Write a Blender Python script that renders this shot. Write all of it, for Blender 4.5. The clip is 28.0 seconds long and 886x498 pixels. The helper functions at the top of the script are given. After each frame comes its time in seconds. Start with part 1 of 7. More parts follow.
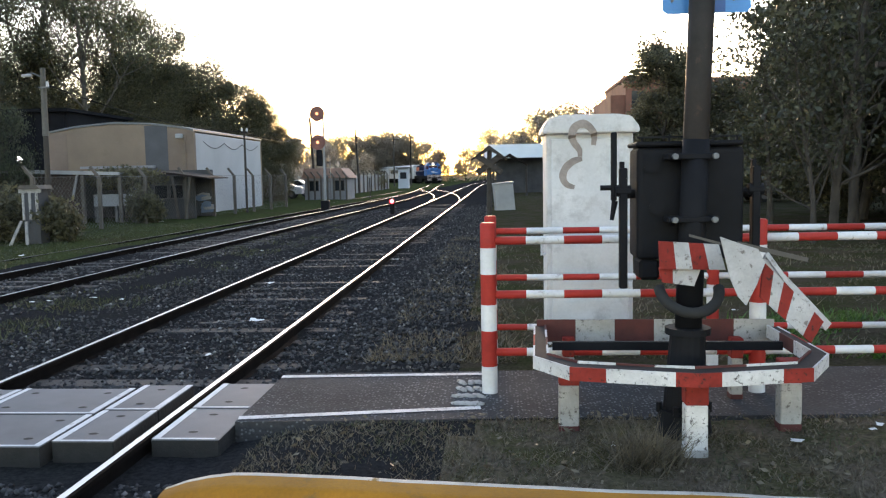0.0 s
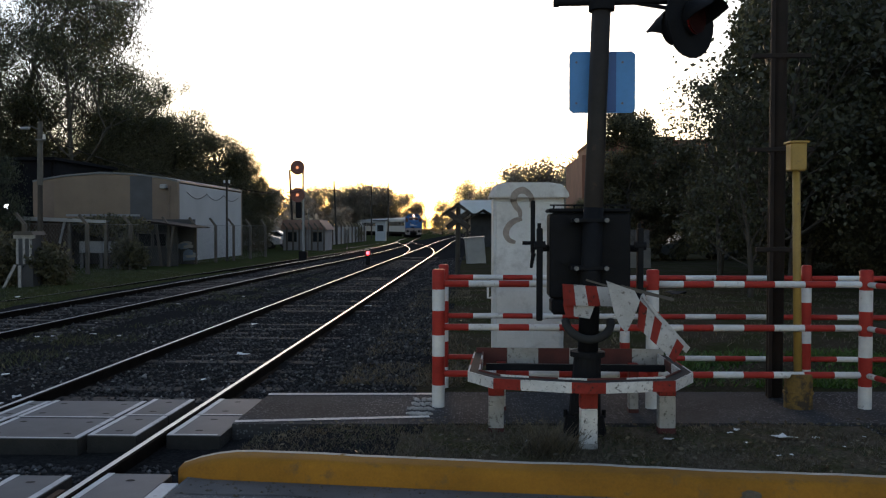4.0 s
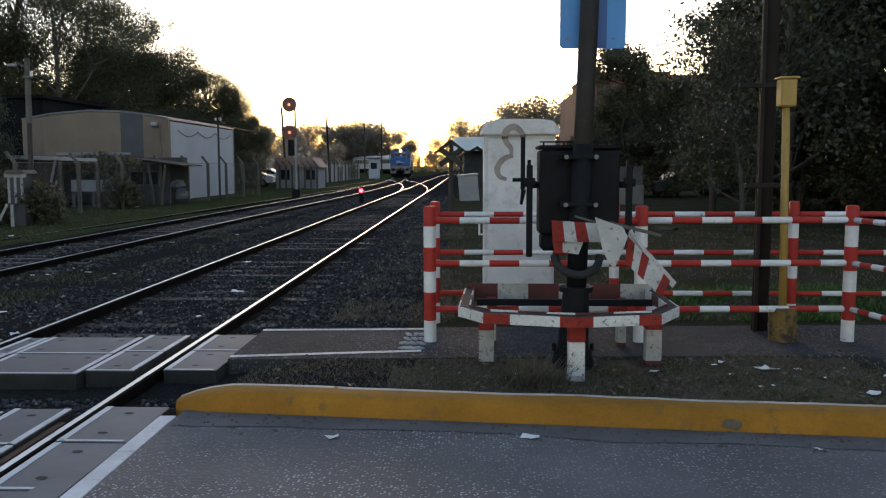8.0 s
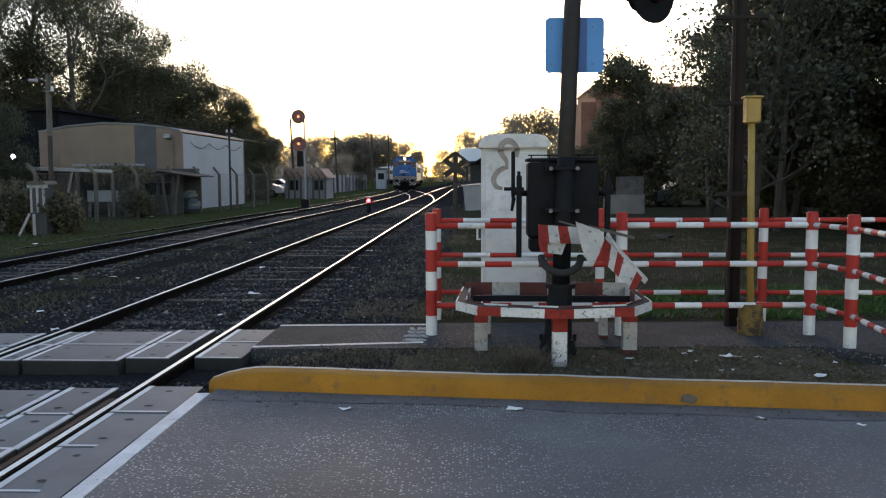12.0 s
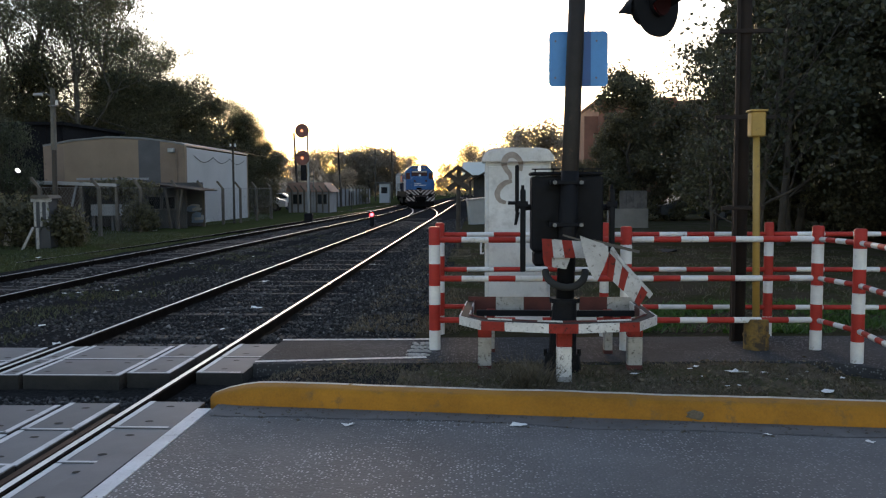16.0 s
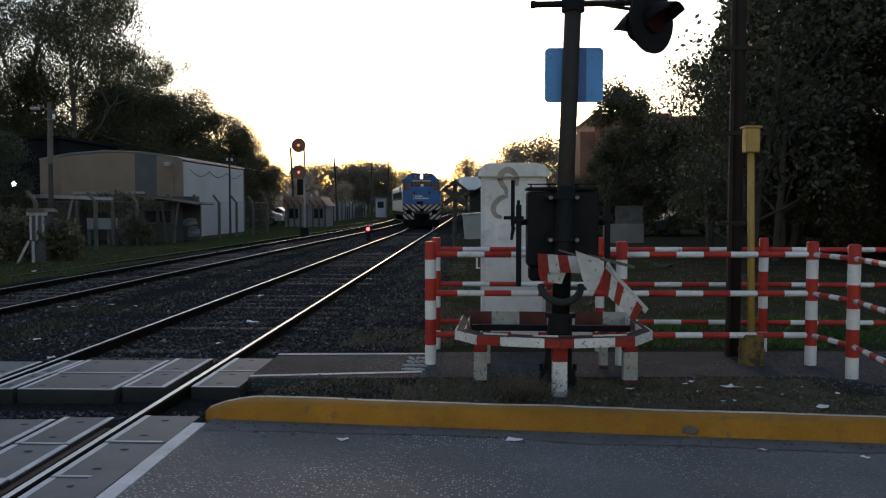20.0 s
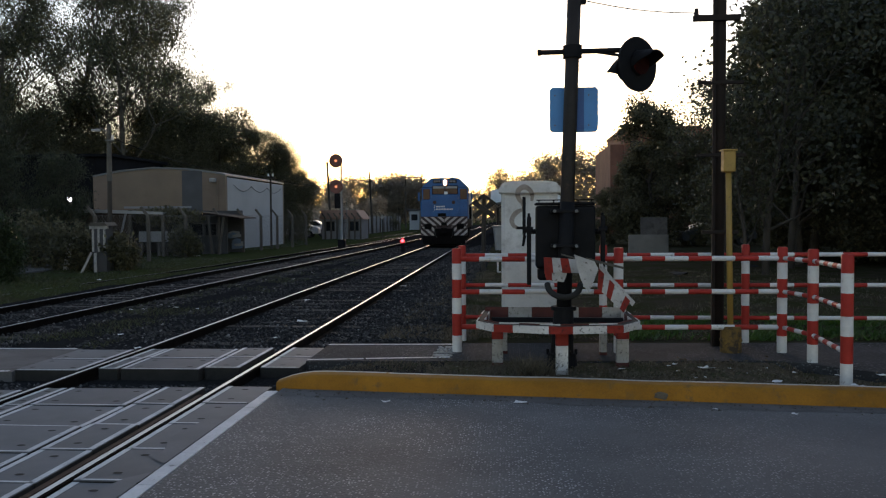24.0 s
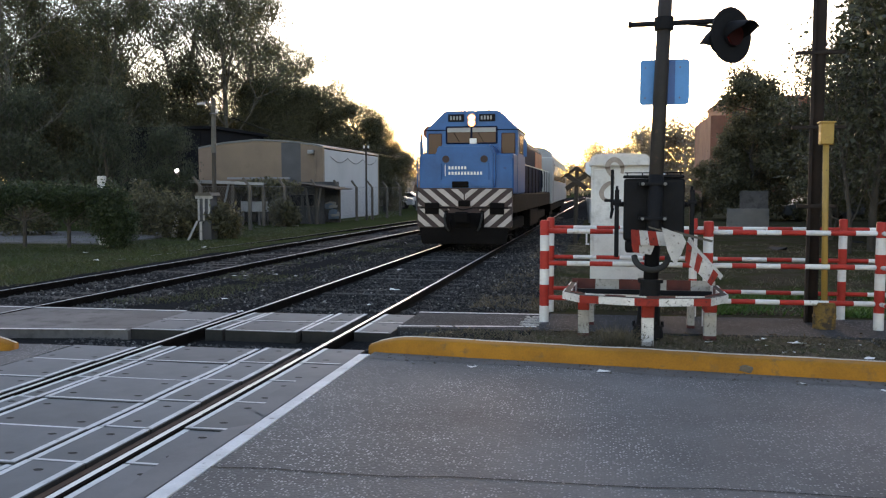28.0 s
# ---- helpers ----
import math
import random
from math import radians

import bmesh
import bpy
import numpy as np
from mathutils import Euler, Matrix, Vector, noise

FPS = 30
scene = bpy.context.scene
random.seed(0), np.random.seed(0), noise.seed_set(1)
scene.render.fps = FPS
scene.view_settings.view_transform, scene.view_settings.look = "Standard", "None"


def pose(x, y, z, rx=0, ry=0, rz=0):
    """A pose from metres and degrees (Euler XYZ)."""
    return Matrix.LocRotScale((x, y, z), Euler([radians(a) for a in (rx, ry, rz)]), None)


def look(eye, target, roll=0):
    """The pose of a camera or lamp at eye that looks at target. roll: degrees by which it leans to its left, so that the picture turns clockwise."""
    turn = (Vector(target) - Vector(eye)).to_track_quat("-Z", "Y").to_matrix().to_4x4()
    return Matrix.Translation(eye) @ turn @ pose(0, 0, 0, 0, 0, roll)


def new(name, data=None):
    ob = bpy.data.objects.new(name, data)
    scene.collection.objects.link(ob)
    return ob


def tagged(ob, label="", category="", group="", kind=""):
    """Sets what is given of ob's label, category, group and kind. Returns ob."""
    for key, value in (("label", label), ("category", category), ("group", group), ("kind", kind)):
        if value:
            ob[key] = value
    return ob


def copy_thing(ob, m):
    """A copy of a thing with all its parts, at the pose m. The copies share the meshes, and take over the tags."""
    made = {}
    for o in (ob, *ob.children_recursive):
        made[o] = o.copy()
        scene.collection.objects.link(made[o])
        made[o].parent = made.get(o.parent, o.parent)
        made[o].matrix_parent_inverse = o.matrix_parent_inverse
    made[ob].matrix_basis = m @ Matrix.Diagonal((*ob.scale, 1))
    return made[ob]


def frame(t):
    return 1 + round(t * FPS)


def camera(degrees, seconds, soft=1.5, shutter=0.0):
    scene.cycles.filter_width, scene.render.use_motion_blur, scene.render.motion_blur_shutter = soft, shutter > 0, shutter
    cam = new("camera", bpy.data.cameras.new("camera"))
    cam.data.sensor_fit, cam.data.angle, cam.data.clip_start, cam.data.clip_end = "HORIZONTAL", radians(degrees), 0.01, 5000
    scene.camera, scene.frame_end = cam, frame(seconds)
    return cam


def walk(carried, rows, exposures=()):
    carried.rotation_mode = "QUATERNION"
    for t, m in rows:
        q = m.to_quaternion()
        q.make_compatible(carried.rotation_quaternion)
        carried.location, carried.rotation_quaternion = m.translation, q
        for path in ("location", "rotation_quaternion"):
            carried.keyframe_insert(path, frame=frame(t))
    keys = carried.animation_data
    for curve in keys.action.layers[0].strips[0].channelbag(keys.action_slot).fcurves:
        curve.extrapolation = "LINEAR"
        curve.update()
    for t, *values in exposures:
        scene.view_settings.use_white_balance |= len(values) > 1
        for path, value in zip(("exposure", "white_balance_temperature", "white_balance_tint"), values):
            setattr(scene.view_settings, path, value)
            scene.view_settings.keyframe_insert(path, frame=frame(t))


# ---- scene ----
cam = camera(55.2, 28.0, soft=1.2)
ROWS = [
    (0.0, -0.374, 2.425, 1.598, 3.590, -5.001, 1.015),
    (0.5, -0.306, 2.175, 1.611, 3.896, -4.668, 1.040),
    (1.0, -0.259, 1.699, 1.617, 4.152, -4.605, 0.904),
    (1.5, -0.231, 1.321, 1.617, 4.473, -4.555, 0.976),
    (2.0, -0.186, 0.872, 1.617, 4.646, -3.844, 0.637),
    (2.5, -0.184, 0.857, 1.617, 4.112, -3.951, 0.510),
    (3.0, -0.169, 0.871, 1.617, 2.999, -3.498, 0.197),
    (3.5, -0.133, 0.913, 1.618, 2.276, -1.284, 0.108),
    (5.5, -0.119, 0.898, 1.617, 1.906, -2.286, -0.204),
    (6.0, -0.112, 0.899, 1.617, 1.855, -2.422, 0.002),
    (6.5, -0.096, 0.912, 1.617, 1.697, -2.779, -0.091),
    (7.0, -0.095, 0.874, 1.617, 1.552, -4.215, -0.104),
    (7.5, -0.116, 0.843, 1.615, 1.761, -5.671, -0.001),
    (8.0, -0.096, 0.848, 1.616, 1.667, -5.623, 0.128),
    (8.5, -0.097, 0.854, 1.615, 1.721, -5.251, 0.170),
    (9.0, -0.097, 0.852, 1.616, 1.695, -5.180, 0.108),
    (9.5, -0.115, 0.873, 1.617, 1.931, -4.722, 0.158),
    (10.0, -0.083, 0.742, 1.616, 1.889, -4.668, 0.179),
    (10.5, -0.042, 0.264, 1.617, 2.200, -4.306, 0.217),
    (11.0, 0.002, -0.021, 1.620, 2.657, -4.148, 0.339),
    (11.5, 0.003, -0.031, 1.620, 2.268, -4.643, 0.332),
    (12.0, 0.001, -0.008, 1.620, 2.149, -4.929, 0.222),
    (12.5, 0.000, 0.001, 1.620, 2.198, -4.438, 0.433),
    (13.0, 0.000, 0.008, 1.620, 2.152, -2.957, 0.301),
    (13.5, 0.001, -0.003, 1.620, 2.012, -3.423, 0.164),
    (15.5, -0.006, 0.054, 1.619, 1.517, -3.975, 0.106),
    (16.0, -0.003, 0.034, 1.619, 2.367, -3.987, 0.210),
    (16.5, -0.004, 0.041, 1.620, 2.472, -3.465, 0.359),
    (17.0, -0.004, 0.040, 1.620, 1.652, -3.213, 0.099),
    (17.5, -0.004, 0.044, 1.620, 1.548, -3.615, 0.261),
    (18.0, -0.002, 0.025, 1.620, 1.711, -3.402, 0.075),
    (18.5, -0.002, 0.023, 1.620, 1.960, -2.782, 0.359),
    (19.0, -0.004, 0.040, 1.620, 2.116, -2.681, 0.108),
    (19.5, -0.003, 0.033, 1.620, 1.795, -2.677, 0.143),
    (20.0, -0.001, 0.018, 1.620, 2.115, -3.000, 0.047),
    (20.5, -0.001, 0.019, 1.620, 2.335, -2.753, -0.203),
    (21.0, -0.003, 0.029, 1.620, 2.836, -2.559, -0.274),
    (21.5, -0.004, 0.045, 1.620, 2.241, -3.365, -0.168),
    (23.5, 0.116, -1.013, 1.624, 3.623, -2.736, 0.112),
    (24.0, 0.173, -1.587, 1.624, 4.387, -2.157, 0.347),
    (24.5, 0.196, -1.781, 1.624, 4.201, -2.439, 0.261),
    (25.0, 0.193, -1.813, 1.623, 4.584, -3.462, 0.252),
    (25.5, 0.186, -1.834, 1.623, 5.250, -3.994, 0.489),
    (26.0, 0.187, -1.868, 1.623, 5.418, -5.348, 0.342),
    (26.5, 0.182, -1.876, 1.623, 5.973, -5.160, 0.048),
    (27.0, 0.164, -1.870, 1.623, 7.373, -4.625, -0.125),
    (27.5, 0.230, -1.839, 1.623, 9.315, -4.507, 0.093),
    (28.0, 0.256, -1.811, 1.623, 10.717, -4.028, 0.011),
]
EXPOSURES = [(t, stops, 6050.0 if 5.4 < t < 7.1 else 7150.0 if t > 26.5 else 6950.0 if t > 25.5 or t < 0.5 else 6750.0, 24.0 if t > 25.5 else 21.0) for t, stops in ((0.0, 2.5), (1.0, 2.35), (2.0, 2.1), (3.0, 1.75), (3.5, 1.4), (5.5, -0.4), (6.0, -0.45), (6.5, -0.3), (7.0, 0.05), (7.5, 0.8), (8.0, 1.42), (9.0, 1.78), (11.0, 1.72), (13.0, 1.66), (17.0, 1.4), (20.0, 0.9), (24.0, 0.85), (25.0, 0.95), (26.0, 1.35), (27.0, 2.0), (28.0, 2.05))]
walk(cam, [(t, pose(x, y, z, 90 + pitch, roll, yaw)) for t, x, y, z, yaw, pitch, roll in ROWS], EXPOSURES)

# ---- light: the sun has just gone behind the trees at the end of the line ----
world = bpy.data.worlds.new("dusk")
scene.world = world
world.use_nodes = True
wn = world.node_tree
sky = wn.nodes.new("ShaderNodeTexSky")
sky.sky_type = 'NISHITA'
sky.sun_disc = False
sky.sun_elevation = radians(8.0)
sky.sun_rotation = radians(358.0)
sky.air_density, sky.dust_density, sky.ozone_density = 1.0, 0.4, 1.0
back = wn.nodes["Background"]
back.inputs["Strength"].default_value = 0.15
wn.links.new(sky.outputs["Color"], back.inputs["Color"])
sun = new("sun", bpy.data.lights.new("sun", 'SUN'))
sun.data.energy, sun.data.angle, sun.data.color = 0.25, radians(10.0), (1.0, 0.72, 0.45)
sun.matrix_world = look((0, 0, 0), (0.035, -1.0, -0.105))

# ---- materials ----
def nodes_of(name):
    m = bpy.data.materials.new(name)
    m.use_nodes = True
    nt = m.node_tree
    return m, nt, nt.nodes["Principled BSDF"]


def noise_of(nt, scale, detail=6.0, rough=0.6, space="Object"):
    co = nt.nodes.new("ShaderNodeTexCoord")
    n = nt.nodes.new("ShaderNodeTexNoise")
    n.inputs["Scale"].default_value, n.inputs["Detail"].default_value, n.inputs["Roughness"].default_value = scale, detail, rough
    nt.links.new(co.outputs[space], n.inputs["Vector"])
    return n.outputs["Fac"]


def ramp_of(nt, fac, stops):
    r = nt.nodes.new("ShaderNodeValToRGB")
    el = r.color_ramp.elements
    while len(el) < len(stops):
        el.new(0.5)
    for e, (p, c) in zip(el, stops):
        e.position, e.color = p, (*c, 1) if len(c) == 3 else c
    nt.links.new(fac, r.inputs["Fac"])
    return r.outputs["Color"]


def mix_of(nt, fac, a, b, mode='MIX'):
    m = nt.nodes.new("ShaderNodeMix")
    m.data_type, m.blend_type = 'RGBA', mode
    for sock, v in ((m.inputs[0], fac), (m.inputs[6], a), (m.inputs[7], b)):
        if hasattr(v, "is_linked"):
            nt.links.new(v, sock)
        elif isinstance(v, (int, float)):
            sock.default_value = v
        else:
            sock.default_value = (*v, 1)
    return m.outputs[2]


def bump_of(nt, bsdf, height, strength, distance):
    b = nt.nodes.new("ShaderNodeBump")
    b.inputs["Strength"].default_value, b.inputs["Distance"].default_value = strength, distance
    nt.links.new(height, b.inputs["Height"])
    nt.links.new(b.outputs["Normal"], bsdf.inputs["Normal"])


def surf(name, base, var=0.35, scale=3.0, fine=60.0, rough=0.7, metal=0.0, bump=0.3, depth=0.004, wear=None, wear_at=(0.62, 0.68), wear_scale=9.0, piece=0.0, gloss=0.5):
    """A painted or bare surface: blotches at two scales, relief, and worn spots of a second colour."""
    m, nt, bsdf = nodes_of(name)
    big, small = noise_of(nt, scale), noise_of(nt, fine, 4.0)
    dark, light = [c * (1 - var) for c in base], [min(1.0, c * (1 + var)) for c in base]
    col = ramp_of(nt, big, [(0.3, dark), (0.7, light)])
    grain = ramp_of(nt, small, [(0.25, (1 - var * 0.8,) * 3), (0.75, (1.0 + 0 * var,) * 3)])
    col = mix_of(nt, 1.0, col, grain, 'MULTIPLY')
    if wear:
        spots = ramp_of(nt, noise_of(nt, wear_scale, 8.0, 0.7), [(wear_at[0], (0, 0, 0)), (wear_at[1], (1, 1, 1))])
        col = mix_of(nt, spots, col, wear)
    if piece:
        info = nt.nodes.new("ShaderNodeObjectInfo")
        tone = ramp_of(nt, info.outputs["Random"], [(0.0, (1 - piece,) * 3), (1.0, (1.0,) * 3)])
        col = mix_of(nt, 1.0, col, tone, 'MULTIPLY')
    nt.links.new(col, bsdf.inputs["Base Color"])
    rg = nt.nodes.new("ShaderNodeMapRange")
    rg.inputs["To Min"].default_value, rg.inputs["To Max"].default_value = max(0.05, rough - 0.12), min(1.0, rough + 0.12)
    nt.links.new(small, rg.inputs["Value"])
    nt.links.new(rg.outputs[0], bsdf.inputs["Roughness"])
    bsdf.inputs["Metallic"].default_value = metal
    bsdf.inputs["Specular IOR Level"].default_value = gloss
    if bump:
        bump_of(nt, bsdf, small, bump, depth)
    return m


def glow(name, color, strength):
    m, nt, bsdf = nodes_of(name)
    bsdf.inputs["Base Color"].default_value = (*color, 1)
    bsdf.inputs["Emission Color"].default_value = (*color, 1)
    bsdf.inputs["Emission Strength"].default_value = strength
    return m


def foliage(name, dark, light, scale=0.5, thin=0.25):
    m, nt, bsdf = nodes_of(name)
    geo = nt.nodes.new("ShaderNodeNewGeometry")
    a = ramp_of(nt, geo.outputs["Random Per Island"], [(0.0, dark), (0.6, light), (1.0, [c * 1.3 for c in light])])
    b = ramp_of(nt, noise_of(nt, scale, 3.0), [(0.3, (0.6,) * 3), (0.7, (1.0,) * 3)])
    nt.links.new(mix_of(nt, 1.0, a, b, 'MULTIPLY'), bsdf.inputs["Base Color"])
    bsdf.inputs["Roughness"].default_value = 0.55
    tr = nt.nodes.new("ShaderNodeBsdfTranslucent")
    nt.links.new(a, tr.inputs["Color"])
    mx = nt.nodes.new("ShaderNodeMixShader")
    mx.inputs[0].default_value = thin
    out = nt.nodes["Material Output"]
    nt.links.new(bsdf.outputs[0], mx.inputs[1])
    nt.links.new(tr.outputs[0], mx.inputs[2])
    nt.links.new(mx.outputs[0], out.inputs["Surface"])
    return m


def asphalt(name, base, chip, chips=0.62, scale=55.0, rough=0.75, gloss=0.4, worn=None):
    """Worn asphalt: a dark binder with pale stone chips, patches and stains."""
    m, nt, bsdf = nodes_of(name)
    co = nt.nodes.new("ShaderNodeTexCoord")
    v = nt.nodes.new("ShaderNodeTexVoronoi")
    v.inputs["Scale"].default_value = scale
    nt.links.new(co.outputs["Object"], v.inputs["Vector"])
    tone = ramp_of(nt, noise_of(nt, 0.55, 8.0, 0.65), [(0.3, [c * 0.65 for c in base]), (0.7, [c * 1.35 for c in base])])
    sep = nt.nodes.new("ShaderNodeSeparateColor")
    nt.links.new(v.outputs["Color"], sep.inputs[0])
    some = ramp_of(nt, sep.outputs[0], [(chips, (0, 0, 0)), (chips + 0.08, (1, 1, 1))])
    core = ramp_of(nt, v.outputs["Distance"], [(0.28, (1, 1, 1)), (0.42, (0, 0, 0))])
    patch = ramp_of(nt, noise_of(nt, 0.8, 5.0), [(0.38, (0.15,) * 3), (0.62, (1,) * 3)])
    mask = mix_of(nt, 1.0, mix_of(nt, 1.0, some, core, 'MULTIPLY'), patch, 'MULTIPLY')
    if worn:
        sx = nt.nodes.new("ShaderNodeSeparateXYZ")
        nt.links.new(co.outputs["Object"], sx.inputs[0])
        far = nt.nodes.new("ShaderNodeMapRange")
        far.inputs["From Min"].default_value, far.inputs["From Max"].default_value = worn
        nt.links.new(sx.outputs["X"], far.inputs["Value"])
        mask = mix_of(nt, 1.0, mask, ramp_of(nt, far.outputs[0], [(0.0, (1,) * 3), (1.0, (0.3,) * 3)]), 'MULTIPLY')
    nt.links.new(mix_of(nt, mask, tone, chip), bsdf.inputs["Base Color"])
    bsdf.inputs["Roughness"].default_value = rough
    bsdf.inputs["Specular IOR Level"].default_value = gloss
    bump_of(nt, bsdf, v.outputs["Distance"], 0.75, 0.008)
    return m


def ground_mat(name, soil, grass, lo=0.42, hi=0.58, scale=1.1):
    m, nt, bsdf = nodes_of(name)
    g1 = noise_of(nt, scale, 9.0, 0.7)
    g2 = noise_of(nt, 28.0, 6.0, 0.7)
    mask = ramp_of(nt, g1, [(lo, (0, 0, 0)), (hi, (1, 1, 1))])
    a = ramp_of(nt, g2, [(0.3, [c * 0.55 for c in soil]), (0.7, [c * 1.4 for c in soil])])
    b = ramp_of(nt, g2, [(0.3, [c * 0.5 for c in grass]), (0.7, [c * 1.5 for c in grass])])
    nt.links.new(mix_of(nt, mask, a, b), bsdf.inputs["Base Color"])
    bsdf.inputs["Roughness"].default_value = 1.0
    bsdf.inputs["Specular IOR Level"].default_value = 0.0
    bump_of(nt, bsdf, g2, 0.7, 0.04)
    return m


def glass_mat(name, tint=(0.02, 0.022, 0.025), spec=0.5):
    m, nt, bsdf = nodes_of(name)
    bsdf.inputs["Base Color"].default_value = (*tint, 1)
    bsdf.inputs["Roughness"].default_value = 0.08
    bsdf.inputs["Specular IOR Level"].default_value = spec
    return m


